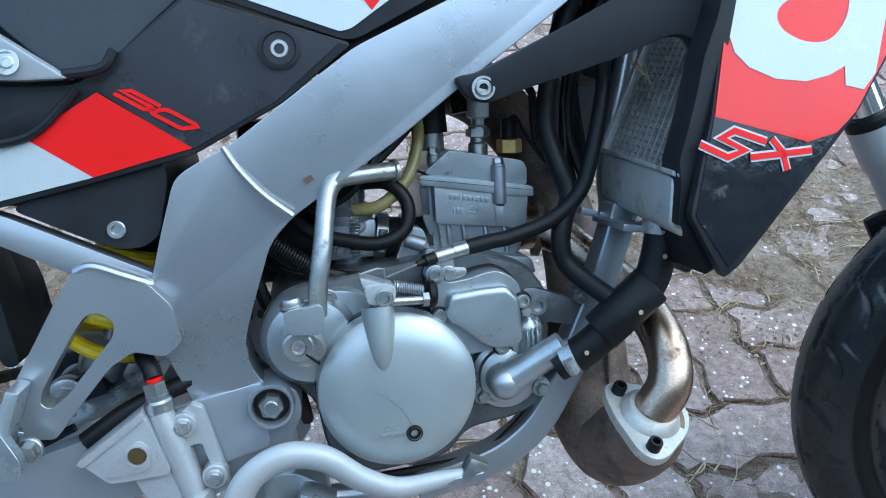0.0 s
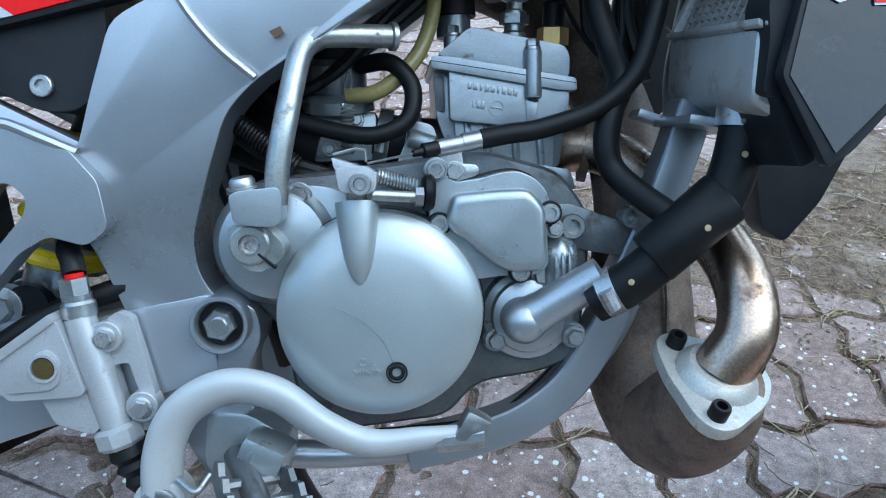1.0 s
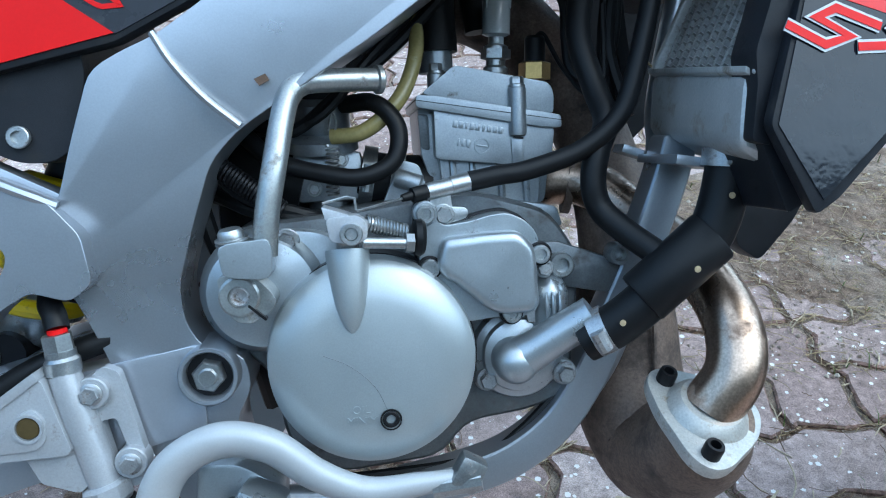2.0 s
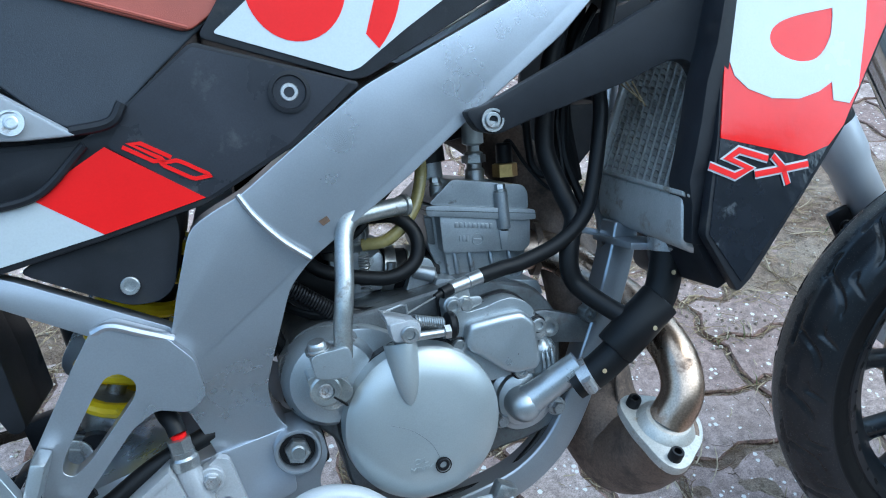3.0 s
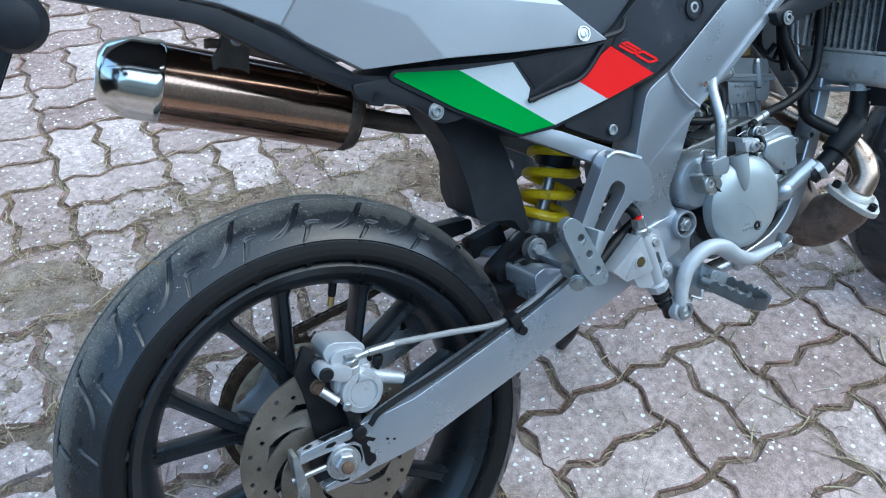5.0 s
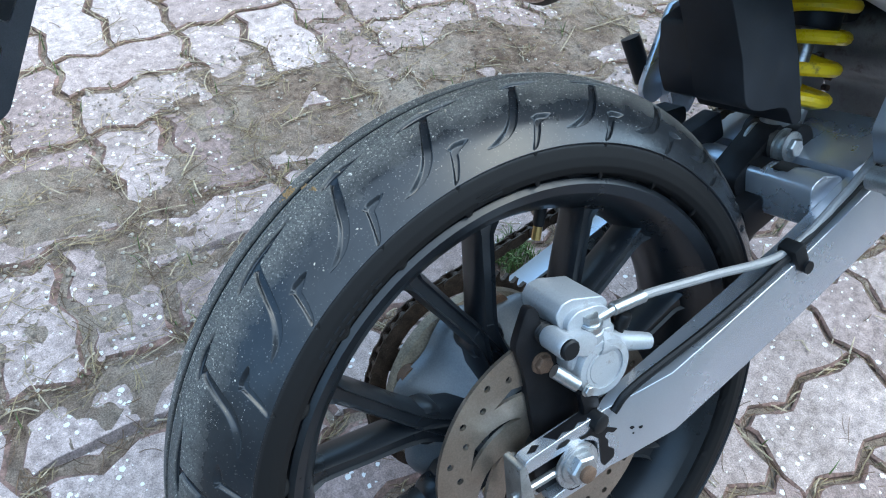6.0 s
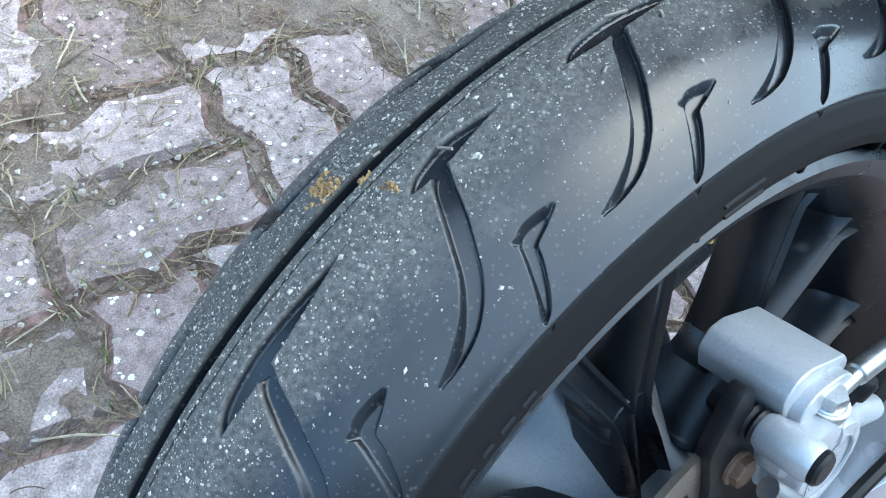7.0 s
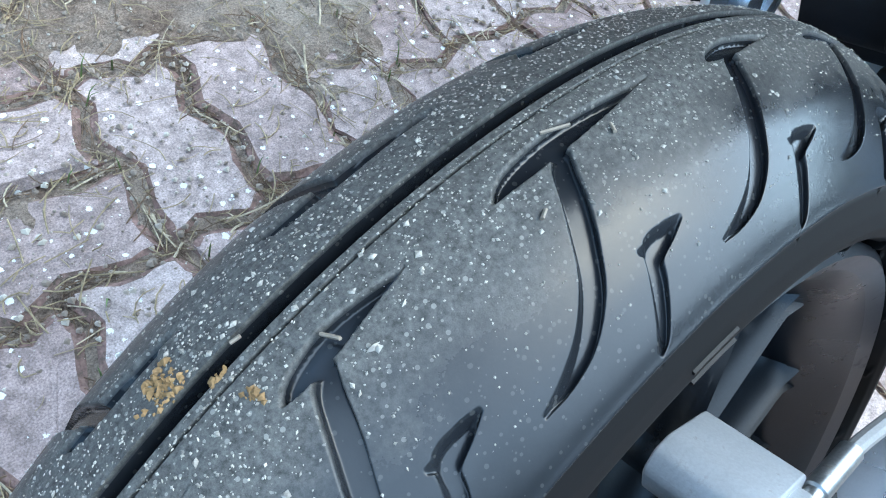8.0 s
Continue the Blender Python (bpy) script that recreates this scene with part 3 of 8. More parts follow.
def tyre_mesh(name, section, angles, rows, strokes_list, centre_groove, depth, step_r=0.258):
    """A tyre of revolution about y: section is (y, radius) over half the width; the tread is cut into it."""
    half = np.array(section)
    full = np.vstack([half[::-1] * (-1, 1), half[1:]])
    s = np.r_[0, np.cumsum(np.hypot(*np.diff(full, axis=0).T))]
    # a smooth section through the given stations
    fine = np.linspace(0, s[-1], 400)
    yy, rr = np.interp(fine, s, full[:, 0]), np.interp(fine, s, full[:, 1])
    # the crown is round, the moulded step and the bead stay crisp
    soft, crisp = [], []
    for got, width in ((soft, 25), (crisp, 5)):
        k, h = np.hanning(width) / np.hanning(width).sum(), width // 2
        for v in (yy, rr):
            got.append(np.r_[v[:h], np.convolve(v, k, "valid"), v[-h:]])
    blend = np.clip((rr - step_r) / 0.006, 0, 1)
    yy, rr = (c + (s_ - c) * blend for s_, c in zip(soft, crisp))
    st = np.interp(rows, [0, 1], [0, s[-1]])
    y, r = np.interp(st, fine, yy), np.interp(st, fine, rr)
    a = np.radians(angles)[:, None]
    cut = groove_depth(angles, y, strokes_list)
    cut = np.where(np.abs(y)[None, :] < 0.062, cut, 0)
    for at, w, share in centre_groove:
        wob = 0.0
        cut = np.maximum(cut, share * np.clip((w + 0.00015 - np.abs(y[None, :] - at + wob)) / 0.0003, 0, 1))
    rad = r[None, :] - depth * cut
    na, ny = rad.shape
    co = np.stack([rad * np.cos(a), np.broadcast_to(y[None, :], rad.shape), rad * np.sin(a)], -1).reshape(-1, 3)
    i, j = np.meshgrid(np.arange(na), np.arange(ny - 1), indexing="ij")
    i2 = (i + 1) % na
    quads = np.stack([i * ny + j, i * ny + j + 1, i2 * ny + j + 1, i2 * ny + j], -1).reshape(-1, 4)
    me = bpy.data.meshes.new(name)
    me.vertices.add(len(co))
    me.vertices.foreach_set("co", co.ravel().astype(np.float32))
    me.loops.add(quads.size)
    me.loops.foreach_set("vertex_index", quads.ravel().astype(np.int32))
    me.polygons.add(len(quads))
    me.polygons.foreach_set("loop_start", np.arange(0, quads.size, 4, dtype=np.int32))
    # the walls of the grooves meet the tread at sharp edges
    flat_cut = cut.ravel()[quads]
    me.polygons.foreach_set("use_smooth", ((flat_cut.max(1) - flat_cut.min(1)) < 0.18) | (np.abs(co[quads[:, 0], 1] + 0.0024) > 0.0036))
    me.update(calc_edges=True)
    me.attributes.new("cut", "FLOAT", "POINT").data.foreach_set("value", np.minimum(cut, 1).ravel().astype(np.float32))
    me.validate()
    return me


# tread: blades, hooks and hammer-shaped cuts on both shoulders, every 15 degrees
TIP = 106.9
BLADE = [(-9.7, -21.5, 1.8), (-9.0, -25, 3.0), (-8.3, -31, 3.3), (-7.4, -37.5, 3.2), (-6.1, -45, 2.8), (-4.2, -50.5, 2.0), (-2, -53.3, 1.0), (0, -54.4, 0.15)]
HOOK_LONG = [(-5.1, -20.6, 0.4), (-6.4, -18.9, 2.2), (-8.7, -18.0, 3.1), (-11, -17.6, 3.0), (-13.5, -17.4, 2.1), (-15.6, -17, 1.0), (-17.6, -16.4, 0.15)]
HOOK_SHORT = [(-7.4, -20.2, 0.4), (-8.4, -19.0, 2.2), (-10.4, -18.0, 3.0), (-12.4, -17.7, 2.0), (-15, -18, 0.15)]
HAMMER = [(-12.9, -46.2, 0.3), (-11.6, -46.8, 1.5), (-10.2, -47.8, 2.3), (-9.7, -51, 2.3), (-9.0, -55, 1.9), (-8.2, -58.5, 1.3), (-7.4, -60.6, 0.4)]
HAMMER_LIP = [(-10.2, -47.6, 1.5), (-9.4, -46.5, 0.4)]


def mirrored(path, shift):
    return [(a + shift, -y, w) for a, y, w in path]


TREAD = [(BLADE, 15, TIP), (HOOK_LONG, 30, TIP), (HOOK_SHORT, 30, TIP + 15), (HAMMER, 15, TIP), (HAMMER_LIP, 15, TIP)]
TREAD += [(mirrored(p, 8.3), span, start) for p, span, start in TREAD]
REAR_SECTION = [(0, 0.300), (0.010, 0.2992), (0.020, 0.2966), (0.030, 0.2918), (0.040, 0.2846), (0.050, 0.2745), (0.058, 0.2640),
                (0.0620, 0.2580), (0.0622, 0.2573), (0.0600, 0.2566), (0.0606, 0.2550), (0.0632, 0.247), (0.0640, 0.240), (0.0615, 0.2345), (0.0570, 0.2322), (0.0500, 0.2310), (0.0480, 0.222)]
dense = np.r_[np.linspace(30, 75, 420, endpoint=False), np.linspace(75, 160, 1200), np.linspace(160, 390, 300)[1:-1]]
rows_rear = np.unique(np.r_[np.linspace(0, 0.16, 60), np.linspace(0.16, 0.56, 330), np.linspace(0.470, 0.506, 90), np.linspace(0.56, 1, 80)])

# -- rear wheel --
SPOKE_PAIRS = 7


def hub_bell(hub_r, hub_half, phase):
    """The hub flares from the disc side to a wide scalloped web that draws out towards each stem."""
    bm = bmesh.new()
    run = [(0.0, -hub_half), (0.60, -hub_half), (0.70, -hub_half * 0.75), (0.86, -hub_half * 0.45), (1.10, -hub_half * 0.16), (1.34, hub_half * 0.12), (1.54, hub_half * 0.32), (1.62, hub_half * 0.44),
           (1.63, hub_half * 0.55), (1.56, hub_half * 0.58), (1.2, hub_half * 0.60), (0.8, hub_half), (0.0, hub_half)]
    rings = []
    for f, y in run:
        row = []
        for k in range(112):
            a = 2 * math.pi * k / 112
            lobe = 0.09 * max(0.0, f - 0.9) * math.cos(SPOKE_PAIRS * (a - radians(phase)))
            row.append(bm.verts.new((hub_r * max(f, 0.02) * (1 + lobe) * math.cos(a), y, hub_r * max(f, 0.02) * (1 + lobe) * math.sin(a))))
        rings.append(row)
    for p, q in zip(rings, rings[1:]):
        for k in range(112):
            bm.faces.new((p[k], p[(k + 1) % 112], q[(k + 1) % 112], q[k]))
    bm.faces.new(rings[0])
    bm.faces.new(rings[-1][::-1])
    return bm


def cast_rim(lip_r, half, barrel, hub_r, hub_half, phase, spoke_w, shift=0.0):
    """A cast rim: channel, hub and seven forked pairs of spokes."""
    h = half
    shape = [(lip_r - 0.013, -h + 0.003), (lip_r - 0.004, -h - 0.002), (lip_r, -h + 0.001), (lip_r, -h + 0.006), (lip_r - 0.016, -h + 0.012), (barrel + 0.012, -h * 0.35), (barrel + 0.012, h * 0.35),
             (lip_r - 0.016, h - 0.012), (lip_r, h - 0.006), (lip_r, h - 0.001), (lip_r - 0.004, h + 0.002), (lip_r - 0.013, h - 0.003),
             (barrel + 0.016, h - 0.010), (barrel + 0.004, h * 0.45), (barrel, 0), (barrel + 0.004, -h * 0.45), (barrel + 0.016, -h + 0.010), (lip_r - 0.013, -h + 0.003)]
    spokes = []
    bms = [turned(shape, (0, 0, 0), (0, 1, 0), 200, caps=False)]
    bms.append(hub_bell(hub_r, hub_half, phase))
    for k in range(SPOKE_PAIRS):
        mid = phase + 360 / SPOKE_PAIRS * k
        stem = Vector((math.cos(radians(mid)), 0, math.sin(radians(mid))))
        for side in (-1, 1):
            a0, a1 = radians(mid + side * 10.8), radians(mid + side * 3.6)
            q0 = Vector((math.cos(a0), 0, math.sin(a0))) * (barrel + 0.008)
            q1 = Vector((math.cos(a1), 0, math.sin(a1))) * (hub_r + 0.052)
            q2 = stem * (hub_r + 0.030) + Vector((-stem.z, 0, stem.x)) * side * 0.0035
            q3 = stem * hub_r * 0.85
            path = [Vector((p.x, p.y, p.z)) for p in smooth_path([q0, q0.lerp(q1, 0.2), q0.lerp(q1, 0.6), q1, q2, q3], 3)]
            bm = bmesh.new()
            rings = []
            for i, q in enumerate(path):
                f = i / (len(path) - 1)
                d = (path[min(i + 1, len(path) - 1)] - path[max(i - 1, 0)]).normalized()
                nrm = Vector((-d.z, 0, d.x))
                w = spoke_w * float(np.interp(f, [0, 0.12, 0.5, 0.75, 1], [1.5, 0.95, 0.88, 1.05, 1.9]))
                t = float(np.interp(f, [0, 0.15, 0.7, 1], [0.0185, 0.0155, 0.0175, 0.026]))
                # a channel runs along the face between two rims
                ring_uv = ((-0.62, -1), (-0.42, -0.80), (0.42, -0.80), (0.62, -1), (1, -0.6), (1, 0.6), (0.62, 1), (-0.62, 1), (-1, 0.6), (-1, -0.6))
                rings.append([bm.verts.new(q + nrm * (w / 2) * u + Vector((0, t * v + shift, 0))) for u, v in ring_uv])
            m = len(rings[0])
            for a, b in zip(rings, rings[1:]):
                for i in range(m):
                    bm.faces.new((a[i], a[(i + 1) % m], b[(i + 1) % m], b[i]))
            bm.faces.new(rings[0])
            bm.faces.new(rings[-1][::-1])
            spokes.append(bm)
        # the rounded web between the two prongs
        spokes[-1] = join(spokes[-1], turned([(spoke_w * 0.80, -0.0145 + shift), (spoke_w * 0.95, -0.009 + shift), (spoke_w * 0.95, 0.012 + shift), (spoke_w * 0.8, 0.016 + shift)], stem * (hub_r + 0.040), (0, 1, 0), 16))
    return bms[0], bms[1], spokes


rim_bm, hub_bm, spoke_bms = cast_rim(0.2290, 0.0560, 0.192, 0.058, 0.062, 153.4, 0.019, -0.013)
rear_wheel = part("rear_wheel", rim_bm, RIM_PAINT, bike, "black cast rear rim with forked spokes")
rear_wheel.matrix_local = pose(0, 0, AXLE_Z)
part("hub", hub_bm, HUB_SHEEN, rear_wheel, "dusty dark wheel hub with sky sheen in its colour")
for bm in spoke_bms:
    part("spoke", bm, RIM_PAINT, rear_wheel)
cush = part("cush_hub", turned([(0.030, 0.038), (0.088, 0.038), (0.096, 0.042), (0.096, 0.054), (0.060, 0.060), (0.03, 0.062)], (0, 0, 0), (0, 1, 0), 48), TAN_DUST, rear_wheel, "tan dusty drive flange behind the hub")
for a in (2 * math.pi * k / 5 for k in range(5)):
    part("damper_pin", turned([(0.012, 0.030), (0.012, 0.040), (0, 0.040)], (0.086 * math.cos(a), 0, 0.086 * math.sin(a)), (0, 1, 0), 14), RUSTY, cush)
tyre = new("tyre", tyre_mesh("tyre", REAR_SECTION, dense, rows_rear, TREAD, [(-0.0024, 0.0026, 5.0), (-0.0080, 0.0004, 0.9)], 0.0034))
tyre.data.materials.append(TYRE)
tyre.parent = rear_wheel
tagged(tyre, "worn black rear tyre with dusty grooved tread")


def on_tread(deg, y, out=0.0):
    """A point on the tread's surface, in the wheel's own space."""
    r = float(np.interp(abs(y), [p[0] for p in REAR_SECTION[:7]], [p[1] for p in REAR_SECTION[:7]])) + out
    return Vector((r * math.cos(radians(deg)), y, r * math.sin(radians(deg))))


def crumbs(places, size, seed, flat=0.5):
    """Small angular grains at (degrees, metres across), as one bmesh."""
    r = np.random.default_rng(seed)
    co, faces = [], []
    for deg, y in places:
        c = on_tread(deg, y, 0.0001)
        n = Vector((c.x, (c.y * 3), c.z)).normalized()
        u = n.orthogonal().normalized()
        u = Matrix.Rotation(r.uniform(0, 6.28), 3, n) @ u
        v = n.cross(u)
        grow = size * (0.35 + 0.85 * r.random() ** 3)
        a, b2, h = (grow * k for k in (1.0, r.uniform(0.4, 1.0), flat))
        base = len(co)
        co += [tuple(c + u * a + v * b2 * 0.3), tuple(c + v * b2 - u * 0.2 * a), tuple(c - u * a * 0.9), tuple(c - v * b2), tuple(c + n * h + u * a * 0.3), tuple(c + n * h * 0.8 - u * a * 0.4)]
        faces += [tuple(base + i for i in f) for f in ((0, 1, 4), (1, 5, 4), (1, 2, 5), (2, 3, 5), (3, 4, 5), (3, 0, 4))]
    bm = bmesh.new()
    vs = [bm.verts.new(p) for p in co]
    for f in faces:
        bm.faces.new([vs[i] for i in f])
    return bm


grit_rng = np.random.default_rng(21)


def clean_spots(count, spread):
    """Places on the tread's lands, none over a groove."""
    deg, y = grit_rng.uniform(60, 150, count), np.clip(grit_rng.normal(0.0, spread, count), -0.052, 0.052)
    ok = np.abs(y + 0.0024) > 0.0033
    for path, span, start in TREAD:
        path = [tuple(p) for p in smooth_path(path, 3)]
        mid = (min(p[0] for p in path) + max(p[0] for p in path)) / 2
        d = np.mod(deg - start - mid + span / 2, span) - span / 2 + mid
        for a, b2, w in path:
            ok &= np.hypot((d - a) * 0.0052, y - b2 * 0.001) > (w + 0.8) * 0.001
    return list(zip(deg[ok], y[ok]))


grit = part("tread_grit", crumbs(clean_spots(12000, 0.021), 0.00052, 3), PALE_GRIT, tyre, "pale grit stuck to the tread", 5)
tagged(grit, "pale grit stuck to the tread", kind="stuff")
coarse_grit = part("coarse_grit", crumbs(clean_spots(900, 0.023), 0.0011, 4), PALE_GRIT, tyre, "", 5)
tagged(coarse_grit, "larger pale grains on the tread", kind="stuff")
for name, mat, size, spots in (("leaf_crumb", LEAF, 0.0013, [(117.4 + grit_rng.normal(0, 0.5), 0.0058 + grit_rng.normal(0, 0.0030)) for _ in range(120)]),
                               ("leaf_crumb", LEAF, 0.0013, [(114.95 + grit_rng.normal(0, 0.16), -0.0144 + grit_rng.normal(0, 0.0011)) for _ in range(24)]),
                               ("leaf_crumb", LEAF, 0.0012, [(115.6 + grit_rng.normal(0, 0.3), -0.0056 + grit_rng.normal(0, 0.0008)) for _ in range(12)]),
                               ("pebble", STONE, 0.0019, [(110.30, -0.0260), (110.23, -0.0265), (110.38, -0.0257)])):
    part(name, crumbs(spots, size, 9, 0.8), mat, tyre)
for deg, y, turn, ln in ((111.2, -0.0182, 0.4, 0.0050), (113.9, -0.0018, 1.3, 0.0026), (96.5, -0.0159, 1.1, 0.0080), (100.5, -0.030, 2.0, 0.0028), (94.0, -0.024, 2.6, 0.003)):
    c = on_tread(deg, y, 0.0006)
    n = Vector((c.x, c.y, c.z)).normalized()
    u = Matrix.Rotation(turn, 3, n) @ Vector((0, 1, 0))
    part("straw_bit", tube([c - u * ln / 2, c + u * ln / 2], 0.0005, 6, smooth=False, squash=1.6), PALE_STRAW, tyre)

# bead line and moulded lettering bars on the sidewall
for a0, a1 in ((118, 119.5), (120.4, 121.9), (122.8, 124), (125, 126.8), (127.6, 129), (130, 131.5), (132.2, 133.6), (92, 97)):
    for off in (0, 0.0045):
        pts = [(math.cos(radians(a)) * (0.2385 + off), -0.0638, math.sin(radians(a)) * (0.2385 + off)) for a in np.linspace(a0, a1, 4)]
        part("lettering_bar", tube(pts, 0.0008, 5, smooth=False), RUBBER, tyre)

# brake disc with drilled ring and swept arms
holes = [ring(0.101 * math.cos(a), 0.101 * math.sin(a), 0.0031, 8) for a in (2 * math.pi * k / 18 for k in range(18))]
holes += [ring(0.0905 * math.cos(a + 0.17), 0.0905 * math.sin(a + 0.17), 0.0031, 8) for a in (2 * math.pi * k / 18 for k in range(18))]
for k in range(9):
    a = 2 * math.pi * k / 9
    lo = [(0.050 + 0.031 * t, a + 0.55 * t ** 1.3) for t in np.linspace(0, 1, 7)]
    hi = [(0.081 - 0.027 * t, a + 0.55 + 0.16 * (1 - t) + 0.10 - 0.55 * t) for t in np.linspace(0, 1, 7)]
    holes.append([(r * math.cos(t), r * math.sin(t)) for r, t in lo + hi])
disc = part("brake_disc", plate(ring(0, 0, 0.1115, 72), [*holes, ring(0, 0, 0.030, 28)], -0.068, -0.0645), DISC, rear_wheel, "drilled brake disc with brown wear")
for a in (2 * math.pi * k / 5 + 0.4 for k in range(5)):
    part("disc_bolt", socket_bolt((0.041 * math.cos(a), -0.068, 0.041 * math.sin(a)), 0.006, 0.0035), BOLT, disc)
part("disc_carrier", turned([(0.030, 0.045), (0.036, 0.0645), (0.047, 0.0645), (0.047, 0.060), (0.05, 0.045)], (0, 0, 0), (0, -1, 0), 32), RIM_PAINT, rear_wheel)
part("valve_stem", join(turned([(0.0055, 0), (0.005, 0.02), (0.004, 0.022), (0, 0.022)], (0.065, -0.005, 0.185), (-0.33, 0, -0.94), 12)), RUBBER, rear_wheel)
part("valve_cap", turned([(0.0042, 0), (0.0042, 0.012), (0, 0.012)], (0.0577, -0.005, 0.1644), (-0.33, 0, -0.94), 10), BRASS, rear_wheel)

# chain sprocket
teeth = []
for k in range(53):
    for f, r in ((0.0, 0.0985), (0.3, 0.1005), (0.45, 0.1065), (0.55, 0.1065), (0.7, 0.1005)):
        a = 2 * math.pi * (k + f) / 53
        teeth.append((r * math.cos(a), r * math.sin(a)))
cut = []
for k in range(5):
    a = 2 * math.pi * k / 5
    cut.append([(r * math.cos(t), r * math.sin(t)) for r, t in [(0.058, a + 0.12 + 0.98 * u) for u in np.linspace(0, 1, 7)] + [(0.088, a + 1.12 - 1.0 * u) for u in np.linspace(0, 1, 9)]])
part("sprocket", plate(teeth, [*cut, ring(0, 0, 0.036, 24)], 0.068, 0.073), CHAIN, rear_wheel, "oily steel rear sprocket")

# -- chain --
def chain_loop():
    r0, r1 = 0.1025, 0.030
    c0, c1 = Vector((0, AXLE_Z)), Vector((0.512, 0.452))
    d = c1 - c0
    base, swing = math.atan2(d.y, d.x), math.acos((r0 - r1) / d.length)
    a_top, a_bot = base + swing, base - swing
    top = [c0 + r0 * Vector((math.cos(a_top), math.sin(a_top))), c1 + r1 * Vector((math.cos(a_top), math.sin(a_top)))]
    bot = [c1 + r1 * Vector((math.cos(a_bot), math.sin(a_bot))), c0 + r0 * Vector((math.cos(a_bot), math.sin(a_bot)))]
    pts = [top[0].lerp(top[1], t) for t in np.linspace(0, 1, 60)]
    pts += [c1 + r1 * Vector((math.cos(t), math.sin(t))) for t in np.linspace(a_top, a_bot, 12)[1:-1]]
    sag = [bot[0].lerp(bot[1], t) - Vector((0, 0.010 * math.sin(math.pi * t))) for t in np.linspace(0, 1, 60)]
    pts += sag
    pts += [c0 + r0 * Vector((math.cos(t), math.sin(t))) for t in np.linspace(a_bot + 2 * math.pi, a_top, 40)[1:-1]]
    pts.append(pts[0])
    return pts


pts = chain_loop()
acc = [0.0]
for p, q in zip(pts, pts[1:]):
    acc.append(acc[-1] + (q - p).length)
count = 2 * round(acc[-1] / 0.0127 / 2)
joints = [Vector((float(np.interp(acc[-1] * k / count, acc, [p.x for p in pts])), float(np.interp(acc[-1] * k / count, acc, [p.y for p in pts])))) for k in range(count)]
chain = part("chain", join(*[turned([(0.0040, -0.0035), (0.0040, 0.0035)], (j.x, 0.0705, j.y), (0, 1, 0), 10) for j in joints]), CHAIN, bike, "dirty oily drive chain")
for k in range(count):
    p, q = joints[k], joints[(k + 1) % count]
    ys = (0.0655, 0.0755) if k % 2 else (0.0672, 0.0738)
    if q.x < 0.42 or p.x < 0.42:
        part("chain_link", join(*[bar(p, q, 0.0100, 0.0100, y - 0.0006, y + 0.0006, 0, 4) for y in ys]), CHAIN, chain)

# -- swing arm --
ARM = [(-0.050, 0.328), (-0.046, 0.341), (-0.010, 0.344), (0.030, 0.346), (0.060, 0.352), (0.150, 0.374), (0.255, 0.402), (0.345, 0.432), (0.430, 0.455), (0.520, 0.470),
       (0.520, 0.415), (0.405, 0.386), (0.250, 0.340), (0.120, 0.306), (0.046, 0.287), (0.010, 0.281), (-0.028, 0.281), (-0.028, 0.289), (0.012, 0.293), (0.024, 0.302), (0.024, 0.320), (0.012, 0.328), (-0.020, 0.329)]


def arm_end(x, z):
    """The arm draws in towards the axle."""
    return 0.016 * min(1, max(0, (0.095 - x) / 0.06))


def drawn_in(bm):
    for x in (0.095, 0.035):
        bmesh.ops.bisect_plane(bm, geom=bm.verts[:] + bm.edges[:] + bm.faces[:], plane_co=(x, 0, 0), plane_no=(1, 0, 0))
    for v in bm.verts:
        if v.co.y < -0.101:
            v.co.y += arm_end(v.co.x, v.co.z)
    return bm


swing = part("swing_arm", join(drawn_in(prism(rounded(ARM, 0.005, 3), -0.116, -0.086, 0.0045, 3)), prism(rounded(ARM, 0.005, 3), 0.082, 0.112, 0.0045, 3),
                               block((0.395, 0, 0.428), (0.085, 0.19, 0.05), (0, -14, 0), 0.008)), SWING_PAINT, bike, "silver painted swing arm with chipped ends")
# the axle clamp end, worn bare
part("axle_adjuster", join(prism(rounded([(-0.060, 0.300), (-0.056, 0.345), (-0.050, 0.345), (-0.046, 0.300), (-0.050, 0.280)], 0.002), -0.107, -0.085, 0.001),
                           tube([(-0.062, -0.098, 0.312), (-0.012, -0.098, 0.312)], 0.0035, 10, smooth=False)), STEEL, swing)
part("axle_nut", join(turned([(0.021, 0), (0.021, 0.003), (0, 0.003)], (0.000, -0.100, AXLE_Z + 0.001), (0, -1, 0), 26), hex_bolt((0.0, -0.102, AXLE_Z + 0.003), 0.0135, 0.012, flange=1.25)), BOLT, swing, "axle nut with rust in its centre")
part("axle_end", turned([(0.0075, 0), (0.0075, 0.004), (0.006, 0.005), (0, 0.005)], (0.0, -0.1132, AXLE_Z + 0.001), (0, -1, 0), 16), RUSTY, swing)
